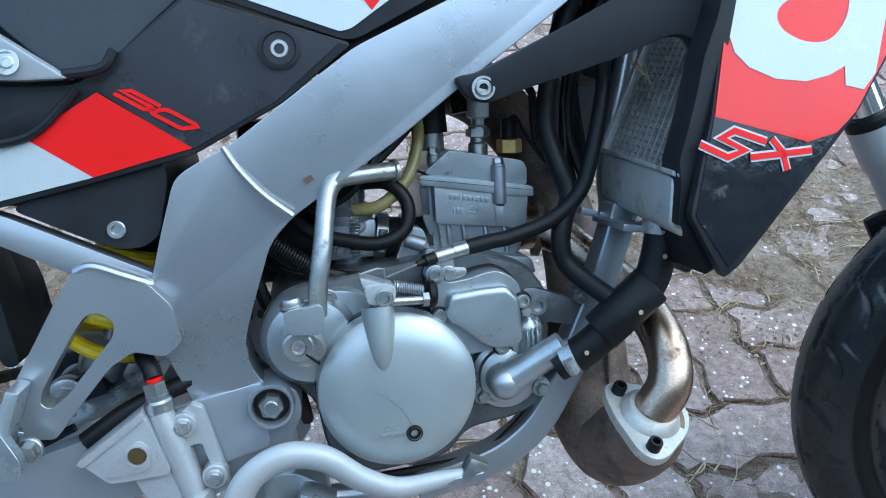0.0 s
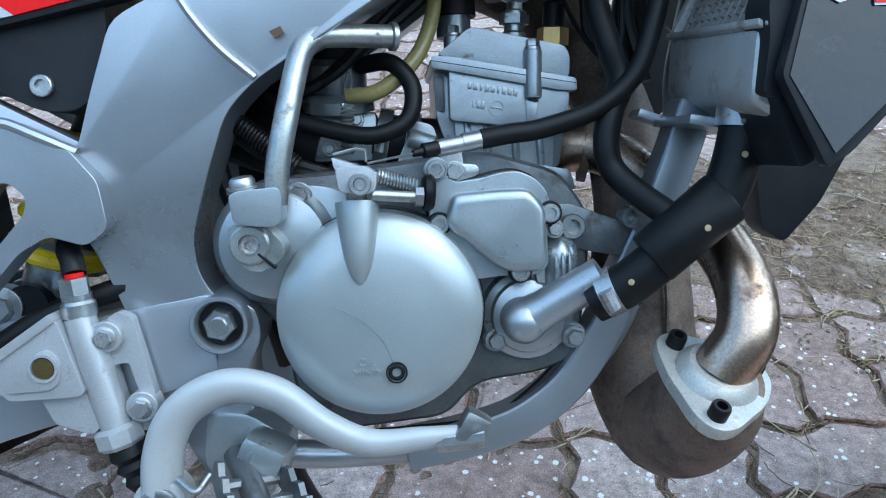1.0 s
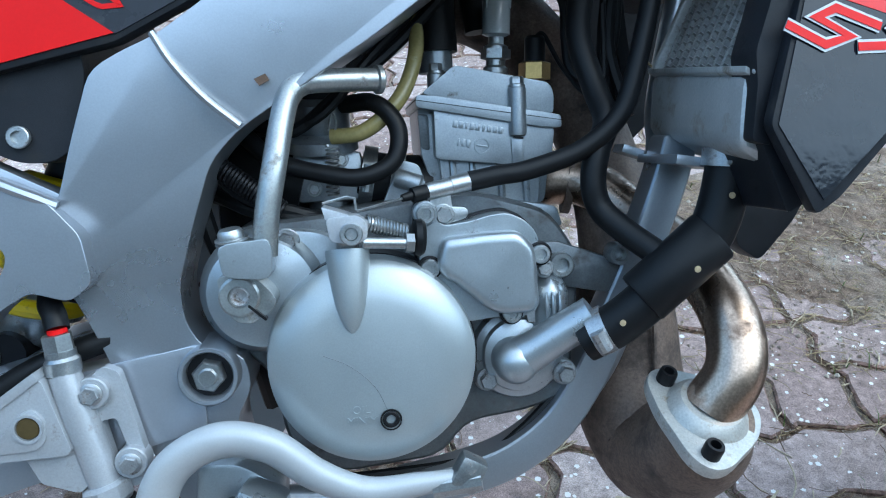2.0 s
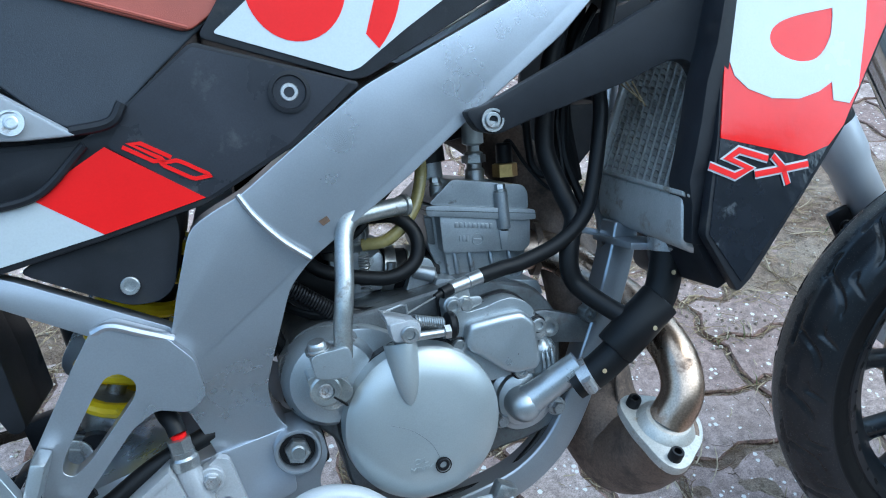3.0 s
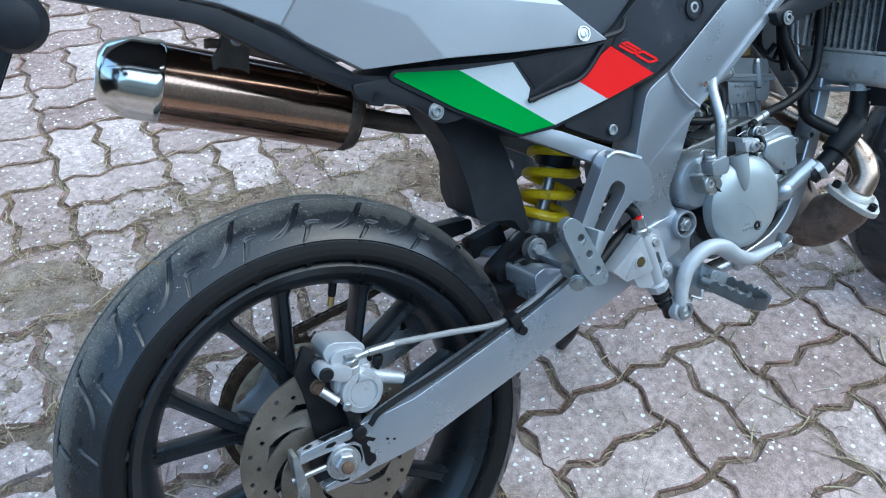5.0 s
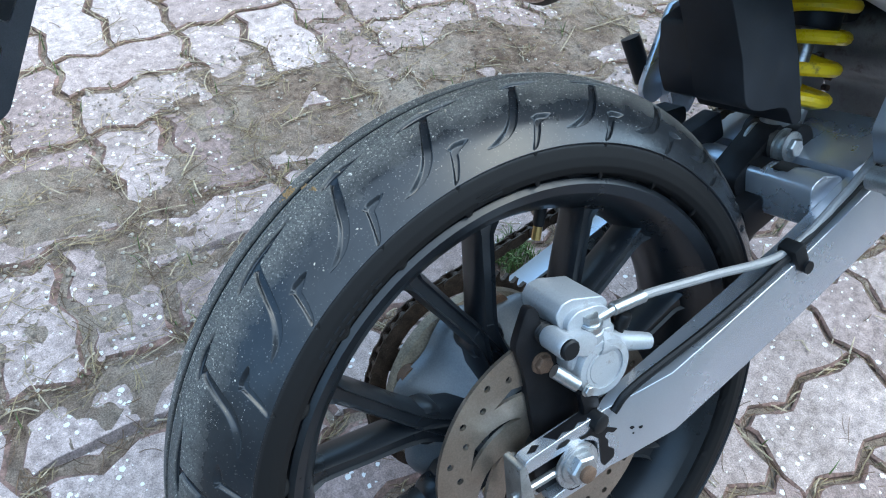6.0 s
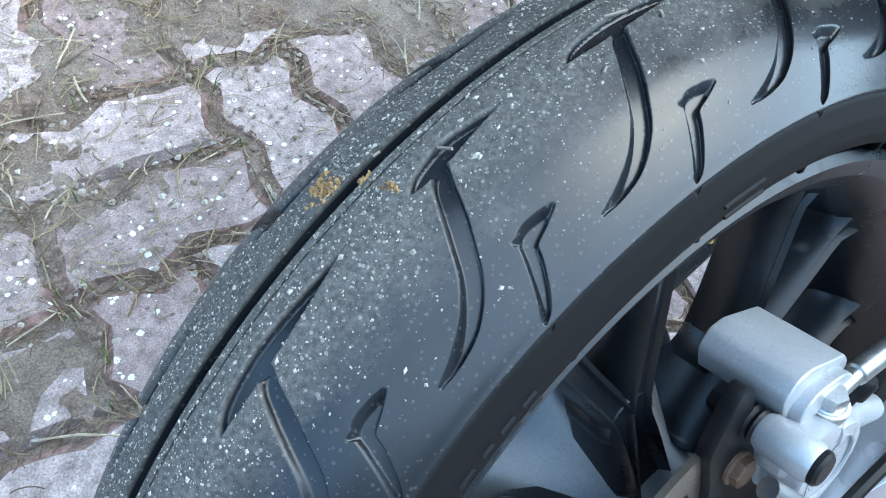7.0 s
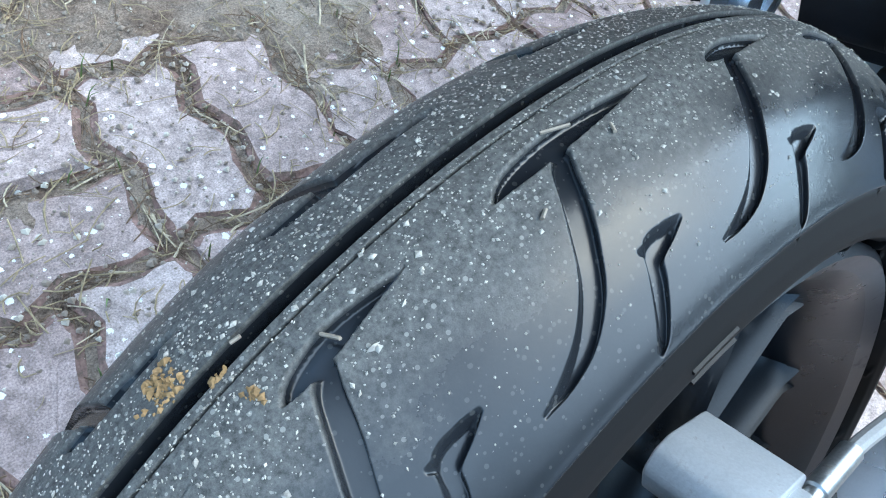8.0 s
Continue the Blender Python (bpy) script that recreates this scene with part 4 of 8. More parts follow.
CHIPS = [[(0.0060, 0.3345), (0.0138, 0.3340), (0.0190, 0.3372), (0.0240, 0.3345), (0.0298, 0.3330), (0.0345, 0.3290), (0.0440, 0.3235), (0.0400, 0.3205), (0.0345, 0.3235), (0.0318, 0.3200), (0.0352, 0.3140), (0.0340, 0.3080), (0.0395, 0.3030), (0.0386, 0.2945), (0.0290, 0.2900), (0.0255, 0.2950), (0.0255, 0.3220), (0.0180, 0.3300), (0.0080, 0.3310)],
         [(-0.0170, 0.3360), (-0.0080, 0.3345), (-0.0020, 0.3372), (-0.0050, 0.3400), (-0.0130, 0.3395)],
         [(0.054, 0.3195), (0.057, 0.3205), (0.059, 0.3185), (0.056, 0.3165)], [(0.062, 0.317), (0.066, 0.3175), (0.0655, 0.315), (0.063, 0.3145)], [(0.056, 0.3125), (0.0585, 0.313), (0.057, 0.311)],
         [(-0.012, 0.2905), (-0.004, 0.291), (0.004, 0.2885), (0.001, 0.2845), (-0.008, 0.286)]]
for chip in CHIPS:
    part("paint_chip", prism(rounded(chip, 0.0012, 2), -0.1166, -0.115, warp=arm_end), BLACK_BOLT, swing, "dark bare patch where the paint has flaked off")


def top_chip(outline):
    """Flaked paint on the arm's upper face: an outline in x and y, laid just over the face."""
    edge = ARM[:9]
    bm = bmesh.new()
    rows = [[bm.verts.new((x, -0.0875 + (y + 0.0742) * 0.54, float(np.interp(x, [p[0] for p in edge], [p[1] for p in edge])) + d)) for x, y in outline] for d in (-0.0012, 0.0006)]
    n = len(outline)
    for k in range(n):
        bm.faces.new((rows[0][k], rows[0][(k + 1) % n], rows[1][(k + 1) % n], rows[1][k]))
    bm.faces.new(rows[1])
    bm.faces.new(rows[0][::-1])
    return bm


for outline in ([(-0.020, -0.0765), (-0.014, -0.0960), (-0.006, -0.0900), (0.002, -0.0965), (0.010, -0.0900), (0.016, -0.0955), (0.024, -0.0860), (0.030, -0.0890), (0.040, -0.0800), (0.048, -0.0765), (0.020, -0.0742)],
                [(-0.040, -0.0860), (-0.034, -0.0910), (-0.028, -0.0850), (-0.032, -0.0780)]):
    part("paint_chip", top_chip(outline), BLACK_BOLT, swing, "dark bare patch where the paint has flaked off")
part("axle_block", prism(rounded([(-0.034, 0.2915), (-0.034, 0.3310), (0.0245, 0.3310), (0.0245, 0.2915)], 0.003), -0.0905, -0.0745, 0.001), BLACK_BOLT, swing, "black block in the slotted arm end")
flake_rng = random.Random(17)
for k in range(16):
    x = flake_rng.uniform(-0.03, 0.24)
    z = float(np.interp(x, [p[0] for p in ARM[:9]], [p[1] for p in ARM[:9]])) - flake_rng.uniform(0.006, 0.034)
    size = flake_rng.uniform(0.003, 0.010)
    flake = [(x + size * flake_rng.uniform(0.35, 1.5) * math.cos(a), z + size * flake_rng.uniform(0.35, 1.1) * math.sin(a)) for a in (2 * math.pi * i / 11 for i in range(11))]
    part("paint_chip", prism(flake, 0.0813, 0.0830), BLACK_BOLT, swing)
part("link_bolt", hex_bolt((0.345, -0.030, 0.452), 0.0095, 0.008, flange=1.6), STEEL, swing, "large pale pivot bolt")
# shock link and its pivot bolt between the arms
part("shock_link", join(bar((0.300, 0.425), (0.352, 0.452), 0.030, 0.034, -0.014, 0.022, 0.004), block((0.325, 0.0, 0.405), (0.10, 0.07, 0.035), (0, -14, 0), 0.004)), BLACK_BOLT, swing)
link = part("link_bush", turned([(0.0130, 0.0), (0.0150, 0.002), (0.0150, 0.030), (0.0130, 0.032), (0, 0.032)], (0.345, 0.012, 0.450), (0, -1, 0), 26), BRACKET_GREY, swing, "brown greased link bush")
for y, r in ((0.014, 0.0180), (-0.0205, 0.0185)):
    part("link_washer", turned([(0.009, 0), (r, 0.0005), (r, 0.0035), (0.009, 0.004)], (0.345, y, 0.450), (0, -1, 0), 28), STEEL, link, "large pale washer")
part("link_bolt", hex_bolt((0.345, -0.0245, 0.450), 0.0100, 0.010, flange=1.25), STEEL, link, "large pale pivot bolt")
part("link_nut", hex_bolt((0.345, 0.016, 0.450), 0.0095, 0.010, (0, 1, 0), 1.2), STEEL, link)
part("cross_member", prism(rounded([(0.300, 0.398), (0.301, 0.440), (0.318, 0.446), (0.345, 0.436), (0.352, 0.405), (0.338, 0.392)], 0.006, 3), -0.086, 0.082, 0.006, 3), SWING_PAINT, swing, "silver cross member with flaked paint")
for y0, pts in ((-0.030, [(0.304, 0.4440), (0.318, 0.4462), (0.334, 0.4405), (0.322, 0.4472)]), (-0.055, [(0.308, 0.4450), (0.318, 0.4462), (0.342, 0.4375), (0.324, 0.4465)])):
    part("paint_chip", prism(pts, y0, y0 + 0.018), BLACK_BOLT, swing, "dark bare patch where the paint has flaked off")

# -- rear brake caliper on its black bracket --
caliper = part("brake_caliper", join(
    prism(rounded([(0.001, 0.436), (-0.001, 0.450), (0.006, 0.4575), (0.016, 0.4580), (0.045, 0.4475), (0.0500, 0.4410), (0.047, 0.427), (0.022, 0.432)], 0.0022, 2), -0.096, -0.050, 0.0024, 3),
    prism(rounded([(0.006, 0.418), (0.004, 0.443), (0.014, 0.4495), (0.036, 0.4465), (0.047, 0.438), (0.047, 0.412), (0.020, 0.406)], 0.006, 3), -0.102, -0.086, 0.004, 3),
    turned([(0.0275, -0.03), (0.0275, -0.018), (0.0255, -0.016), (0.0255, -0.012), (0.0270, -0.010), (0.0270, 0.0), (0.0250, 0.0035), (0.0195, 0.004), (0.0185, 0.0028), (0.0150, 0.0026), (0.0146, 0.0032), (0, 0.0032)], (0.031, -0.1055, 0.392), (0, -1, 0), 44),
    turned([(0.0080, 0), (0.0096, 0.003), (0.0096, 0.024), (0.0086, 0.026), (0, 0.026)], (-0.008, -0.092, 0.435), (0, -1, 0), 22), bar((-0.008, 0.434), (0.014, 0.424), 0.013, 0.02, -0.112, -0.096, 0.003),
    tube([(0.030, -0.098, 0.412), (0.056, -0.0985, 0.400), (0.085, -0.100, 0.386)], [0.013, 0.0088, 0.0072], 16),
    block((0.026, -0.090, 0.410), (0.046, 0.026, 0.036), (0, 14, 0), 0.007, 3),
    turned([(0.0105, 0), (0.0105, 0.022), (0.0090, 0.0235), (0, 0.0235)], (0.027, -0.096, 0.406), (0, -0.2, 1), 20)), CALIPER, bike, "silver cast brake caliper with a round piston housing")
part("banjo_bolt", hex_bolt((0.0265, -0.1012, 0.4335), 0.0074, 0.009, (0, -0.2, 1), 1.12), STEEL, caliper, "zinc banjo bolt")
part("banjo_ring", turned([(0.0068, 0), (0.0098, 0.0005), (0.0098, 0.0065), (0.0068, 0.007)], (0.0268, -0.1004, 0.4285), (0, -0.2, 1), 20), STEEL, caliper)
part("slide_pin_boot", turned([(0.0074, 0), (0.0092, 0.002), (0.0074, 0.004), (0.0092, 0.006), (0.0074, 0.008), (0.0088, 0.010), (0.0060, 0.013), (0, 0.014)], (-0.008, -0.0925, 0.435), (0, 1, 0), 18), RUBBER, caliper, "ribbed black rubber boot")
part("pin_cap", turned([(0.0085, 0), (0.0085, 0.0025), (0.0070, 0.004), (0, 0.004)], (-0.008, -0.1178, 0.435), (0, -1, 0), 16), RUBBER, caliper)
part("bleed_nipple", turned([(0.0040, 0), (0.0040, 0.009), (0.0062, 0.010), (0.0062, 0.020), (0.0048, 0.022), (0, 0.022)], (0.056, -0.097, 0.406), (0.25, -0.25, 0.93), 12), RUBBER, caliper, "rubber-capped bleed nipple")
part("piston_ring", turned([(0.0195, 0.0036), (0.0195, 0.0044), (0.0182, 0.0044), (0.0182, 0.0030)], (0.031, -0.1055, 0.392), (0, -1, 0), 40, caps=False), CALIPER, caliper)
caliper.matrix_local = pose(0.012, 0.014, -0.010)
bracket = part("caliper_bracket", prism(rounded([(-0.036, 0.432), (-0.030, 0.444), (-0.019, 0.463), (-0.010, 0.458), (-0.008, 0.440), (0.002, 0.405), (0.012, 0.372), (0.030, 0.360), (0.040, 0.345), (0.024, 0.330), (-0.012, 0.322), (-0.030, 0.335), (-0.031, 0.405)], 0.006), -0.0870, -0.0785, 0.0015), BLACK_BOLT, bike, "black steel caliper bracket")
part("bracket_bolt", hex_bolt((-0.014, -0.0868, 0.409), 0.0078, 0.007, flange=1.2), RUSTY, bracket, "rusty bolt")
part("bracket_nut", hex_bolt((-0.008, -0.0785, 0.435), 0.0062, 0.012, (0, 1, 0), 1.15), BLACK_BOLT, bracket)
part("guide_pin", tube([(-0.0145, -0.104, 0.4105), (-0.0010, -0.113, 0.3945)], 0.0058, 14, smooth=False), STEEL, bracket, "plain steel pin")
part("sensor_bracket", prism(rounded([(0.004, 0.380), (0.016, 0.382), (0.023, 0.368), (0.022, 0.348), (0.012, 0.342), (0.006, 0.352), (0.007, 0.366)], 0.004), -0.108, -0.100, 0.0015), BLACK_BOLT, bracket)
part("sensor_screw", hex_bolt((0.0078, -0.1135, 0.3850), 0.0046, 0.004, flange=1.2), STEEL, bracket)
part("cable_end", turned([(0.0085, 0), (0.0085, 0.011), (0.007, 0.012), (0, 0.012)], (0.0135, -0.108, 0.3500), (0.1, -1, -0.1), 16), RUBBER, bracket)

bracket.matrix_local = pose(0.012, 0.014, -0.010)

# brake hose along the arm, with a flat black cable beside it
hose = part("brake_hose", tube([(0.067, -0.0865, 0.4245), (0.100, -0.088, 0.4225), (0.160, -0.096, 0.415), (0.240, -0.107, 0.407), (0.310, -0.108, 0.432), (0.350, -0.108, 0.452), (0.372, -0.104, 0.462)], 0.0040, 10), LINE, bike, "grey braided rear brake hose")
part("hose_ferrule", tube([(0.046, -0.0864, 0.4235), (0.062, -0.0865, 0.4245), (0.0625, -0.0865, 0.4245), (0.094, -0.0872, 0.4225)], [0.0044, 0.0044, 0.0056, 0.0056], 14, smooth=False), STEEL, hose, "crimped steel hose end")
part("hose_clip", join(block((0.247, -0.110, 0.404), (0.014, 0.020, 0.024), (0, -20, 0), 0.003), turned([(0.006, 0), (0.006, 0.006), (0, 0.006)], (0.252, -0.117, 0.393), (0, -1, 0), 12)), RUBBER, hose)
part("sensor_cable", tube([(0.040, -0.104, 0.344), (0.062, -0.106, 0.359), (0.150, -0.1105, 0.3805), (0.250, -0.1105, 0.4075), (0.330, -0.109, 0.434), (0.372, -0.108, 0.450)], 0.0036, 8), RUBBER, bike, "thin black cable along the swing arm")
# the rear fender strut and its mudguard flap
FLAP = [(0.196, 0.696), (0.262, 0.684), (0.290, 0.640), (0.304, 0.600), (0.315, 0.548), (0.322, 0.492), (0.310, 0.490), (0.300, 0.512), (0.262, 0.519), (0.247, 0.528), (0.243, 0.570), (0.230, 0.625), (0.208, 0.668)]
part("inner_mudguard", join(prism(rounded(FLAP, 0.008, 3), -0.058, 0.000, 0.006, 3), prism(rounded([(0.300, 0.600), (0.315, 0.548), (0.322, 0.492), (0.310, 0.490), (0.300, 0.512), (0.262, 0.519), (0.256, 0.545), (0.262, 0.590)], 0.006, 3), -0.004, 0.052, 0.005, 3)), MATT_PLASTIC, bike, "matt black inner rear mudguard")
part("chain_guide", join(block((0.318, 0.066, 0.452), (0.060, 0.024, 0.03), (0, -10, 0), 0.004)), PLASTIC, bike)
part("chain_guard", prism(rounded([(0.120, 0.478), (0.190, 0.500), (0.300, 0.492), (0.300, 0.474), (0.180, 0.470)], 0.006), 0.060, 0.086, 0.003), PLASTIC, bike, "black chain guard")

# -- main frame --
SPAR = [(0.474, 0.640), (0.492, 0.650), (0.514, 0.659), (0.560, 0.690), (0.616, 0.727), (0.712, 0.767), (0.768, 0.791), (0.900, 0.850), (0.960, 0.840), (0.880, 0.808), (0.822, 0.784),
        (0.785, 0.751), (0.696, 0.692), (0.643, 0.655), (0.557, 0.602), (0.539, 0.584), (0.522, 0.540), (0.510, 0.506), (0.512, 0.482), (0.524, 0.464), (0.546, 0.462), (0.550, 0.438),
        (0.538, 0.420), (0.543, 0.384), (0.552, 0.350), (0.530, 0.322), (0.516, 0.334), (0.500, 0.364), (0.484, 0.400), (0.470, 0.441), (0.460, 0.472), (0.447, 0.503), (0.437, 0.525), (0.438, 0.548), (0.449, 0.566), (0.459, 0.598)]


def spar_y(x, z):
    """The spar stands closer in below its elbow."""
    return 0.014 * min(1.0, max(0.0, (0.56 - z) / 0.06))


frame_ob = part("main_frame", join(prism(rounded(SPAR, 0.010, 3), -0.127, -0.078, 0.014, 6, spar_y), prism(rounded(SPAR, 0.010, 3), 0.080, 0.120, 0.009, 3)), FRAME_PAINT, bike, "silver grey painted aluminium frame spars")
for seam, r in (([(0.512, -0.128, 0.660), (0.522, -0.1285, 0.642), (0.538, -0.1285, 0.622), (0.558, -0.128, 0.604)], 0.0024), ([(0.442, -0.1255, 0.562), (0.437, -0.128, 0.545), (0.436, -0.1255, 0.528)], 0.0038)):
    part("weld_seam", tube(seam, r, 8), FRAME_PAINT, frame_ob)
part("paint_nick", prism([(0.568, 0.631), (0.575, 0.634), (0.577, 0.630), (0.571, 0.627)], -0.1276, -0.126), RUSTY, frame_ob)
boss = part("pivot_boss", turned([(0.0200, -0.03), (0.0190, 0.009), (0.0180, 0.0105), (0.0160, 0.0105), (0.0150, 0.009), (0.0146, 0.001), (0, 0.001)], (0.525, -0.1145, 0.451), (0, -1, 0), 36), FRAME_PAINT, frame_ob)
# a black disc paints the shade round the nut at the recess floor
part("recess_shade", turned([(0.0144, 0), (0.0144, 0.0012), (0, 0.0012)], (0.525, -0.1156, 0.451), (0, -1, 0), 28), BLACK_BOLT, boss, "black disc painted as shade in the recess")
part("pivot_nut", join(turned([(0.0104, 0.000), (0.0104, 0.0075), (0.0092, 0.009), (0.0064, 0.009)], (0.525, -0.1167, 0.451), (0, -1, 0), 6), turned([(0.0060, 0.002), (0.0060, 0.0100), (0.0050, 0.011), (0, 0.011)], (0.525, -0.1167, 0.451), (0, -1, 0), 20)), STEEL, boss)
# lower cradle tube; a black strip paints its shadowed top face
CRADLE = [(0.640, 0.349), (0.682, 0.356), (0.720, 0.3675), (0.753, 0.391), (0.777, 0.425), (0.796, 0.465), (0.815, 0.505), (0.834, 0.553), (0.843, 0.583)]


def cradle_band(half, lift=0.0):
    """The outline of the cradle's flat side, half as wide on both sides of its run."""
    run = [Vector((p.x, p.y)) for p in smooth_path([(x, z, 0) for x, z in CRADLE], 5)]
    left, right = [], []
    for k, p in enumerate(run):
        d = (run[min(k + 1, len(run) - 1)] - run[max(k - 1, 0)]).normalized()
        side = Vector((-d.y, d.x))
        left.append(tuple(p + side * (half + lift)))
        right.append(tuple(p + side * (lift - half)))
    return left + right[::-1]


part("cradle_rail", prism(cradle_band(0.0122), -0.1005, -0.072, 0.0035, 3), FRAME_PAINT, frame_ob, "flat-sided grey cradle rail")
part("cradle_tube", join(tube([(0.536, -0.088, 0.352), (0.600, -0.085, 0.347), (0.690, -0.084, 0.352), (0.735, -0.084, 0.372), (0.778, -0.084, 0.412), (0.802, -0.084, 0.455), (0.826, -0.080, 0.525), (0.842, -0.062, 0.575), (0.856, -0.030, 0.62), (0.90, 0.0, 0.76)], 0.0100, 14, squash=1.0)), FRAME_PAINT, frame_ob)
part("cradle_top_shade", tube([(0.590, -0.088, 0.3605), (0.690, -0.088, 0.366), (0.728, -0.088, 0.385), (0.768, -0.088, 0.425)], 0.0035, 8), RUBBER, frame_ob)
part("engine_mount", join(bar((0.752, 0.504), (0.800, 0.490), 0.030, 0.022, -0.098, -0.086, 0.002)), CASE_GREY, frame_ob)
part("mount_bolt", socket_bolt((0.757, -0.098, 0.503), 0.0085, 0.007), STEEL, frame_ob)
part("mount_bolt", socket_bolt((0.796, -0.094, 0.508), 0.0075, 0.014), STEEL, frame_ob)
# headstock
part("headstock", join(tube([(0.925, 0, 0.90), (0.985, 0, 0.78)], 0.032, 20, smooth=False), block((0.90, 0, 0.82), (0.11, 0.16, 0.06), (0, -25, 0), 0.012)), FRAME_PAINT, frame_ob)

# -- rear subframe and the hanger bracket --
subframe = empty("subframe")
subframe.parent = bike
tagged(subframe, "silver subframe rails under the side panels")
part("rail", prism(rounded([(0.450, 0.566), (0.350, 0.620), (0.280, 0.650), (0.275, 0.638), (0.306, 0.620), (0.444, 0.540)], 0.005), -0.112, -0.092, 0.003), FRAME_PAINT, subframe)
part("rail", prism(rounded([(0.450, 0.566), (0.350, 0.620), (0.280, 0.650), (0.275, 0.638), (0.306, 0.620), (0.444, 0.540)], 0.005), 0.092, 0.112, 0.003), FRAME_PAINT, subframe)
HANG = rounded([(0.396, 0.579), (0.410, 0.583), (0.446, 0.565), (0.462, 0.545), (0.466, 0.516), (0.452, 0.506), (0.430, 0.513), (0.412, 0.503), (0.386, 0.475), (0.366, 0.452), (0.346, 0.455), (0.338, 0.490), (0.352, 0.512), (0.380, 0.556)], 0.005, 3)
WINDOW = rounded([(0.410, 0.546), (0.420, 0.537), (0.417, 0.526), (0.379, 0.485), (0.366, 0.476), (0.359, 0.481), (0.362, 0.491), (0.388, 0.530), (0.400, 0.545)], 0.005, 3)
hanger = part("footrest_bracket", plate(HANG, [WINDOW], -0.136, -0.114, 0.0035), FRAME_PAINT, bike, "silver triangular footrest bracket")
part("bracket_rib", join(tube([(0.397, -0.133, 0.5775), (0.410, -0.135, 0.5810), (0.430, -0.135, 0.5725), (0.450, -0.132, 0.5625)], 0.0034, 8)), FRAME_PAINT, hanger)
left_hanger = part("left_footrest_bracket", plate(HANG, [WINDOW], 0.120, 0.140, 0.002), SWING_PAINT, bike, "silver footrest bracket on the far side")
part("left_footrest_arm", join(bar((0.37, 0.560), (0.330, 0.490), 0.03, 0.036, 0.135, 0.143, 0.002)), SWING_PAINT, left_hanger)
part("left_footrest", tube([(0.330, 0.15, 0.495), (0.322, 0.160, 0.545)], 0.011, 12, smooth=False), RUBBER, left_hanger)
# perforated footrest plate
slab = [(0.294, 0.527), (0.308, 0.534), (0.321, 0.524), (0.353, 0.451), (0.349, 0.437), (0.329, 0.439), (0.314, 0.462), (0.296, 0.512)]
rest = part("footrest_plate", plate(rounded(slab, 0.006), [ring(0.3185, 0.505, 0.0048, 14), ring(0.3275, 0.482, 0.0048, 14), ring(0.3365, 0.459, 0.0048, 14)], -0.172, -0.160, 0.0015), CAST, bike, "grey metal pillion footrest plate with three holes")
part("plate_flange", block((0.340, -0.152, 0.470), (0.010, 0.030, 0.070), (0, 22, 0), 0.003), CAST, rest)
part("plate_bolt", join(hex_bolt((0.316, -0.158, 0.446), 0.008, 0.010, (-0.6, -0.7, 0)), hex_bolt((0.352, -0.148, 0.452), 0.007, 0.012), tube([(0.326, -0.150, 0.452), (0.326, -0.125, 0.452)], 0.011, 12, smooth=False)), STEEL, rest)

# -- rear brake master cylinder --
mc = part("master_cylinder", join(
    tube([(0.4420, -0.130, 0.462), (0.4480, -0.131, 0.436), (0.4600, -0.131, 0.388)], [0.0095, 0.0105, 0.0100], 20, smooth=False),
    turned([(0.0120, 0), (0.0150, 0.002), (0.0150, 0.011), (0.0125, 0.014), (0, 0.014)], (0.4585, -0.131, 0.392), (0.25, 0, -1), 8),
    prism(rounded([(0.406, 0.438), (0.438, 0.449), (0.453, 0.394), (0.446, 0.388), (0.424, 0.396)], 0.003, 3), -0.137, -0.112, 0.0028, 3)), CALIPER, bike, "silver rear brake master cylinder with reservoir")
part("reservoir", join(prism(rounded([(0.3830, 0.4320), (0.4300, 0.4630), (0.4335, 0.4610), (0.4460, 0.4175), (0.4430, 0.4145), (0.4010, 0.4135)], 0.0025, 3), -0.1430, -0.118, 0.0025, 3),
                       prism(rounded([(0.3800, 0.4340), (0.4300, 0.4670), (0.4325, 0.4620), (0.3840, 0.4300)], 0.001), -0.1450, -0.114, 0.0008)), CALIPER, mc)
part("mounting_plate", plate(rounded([(0.446, 0.450), (0.464, 0.464), (0.473, 0.460), (0.488, 0.392), (0.476, 0.386), (0.460, 0.392)], 0.003), [rounded([(0.4600, 0.430), (0.4690, 0.431), (0.4765, 0.402), (0.4670, 0.396)], 0.002)], -0.1290, -0.120, 0.0012), CALIPER, mc)
part("sight_glass_rim", join(prism(rounded([(0.3990, 0.4190), (0.4180, 0.4420), (0.4270, 0.4460), (0.4340, 0.4380), (0.4330, 0.4250), (0.4270, 0.4200)], 0.004, 3), -0.1450, -0.141, 0.0012, 2), turned([(0.0088, 0), (0.0088, 0.0018), (0.0072, 0.0018), (0.0068, -0.001), (0, -0.001)], (0.4240, -0.1448, 0.4340), (0, -1, 0), 26)), CALIPER, mc)
part("sight_glass", turned([(0.0069, 0), (0.0062, 0.0012), (0, 0.0016)], (0.4240, -0.1449, 0.4340), (0, -1, 0), 20), surface("amber_fluid_window", (0.07, 0.05, 0.02), 0.15), mc)
for x, z in ((0.4580, 0.4490), (0.4765, 0.4035)):
    part("bolt_lug", turned([(0.0100, -0.008), (0.0100, 0.005), (0.0092, 0.006), (0, 0.006)], (x, -0.129, z), (0, -1, 0), 22), CALIPER, mc)
    part("mount_bolt", hex_bolt((x, -0.135, z), 0.0058, 0.0055, flange=1.2), BOLT, mc)
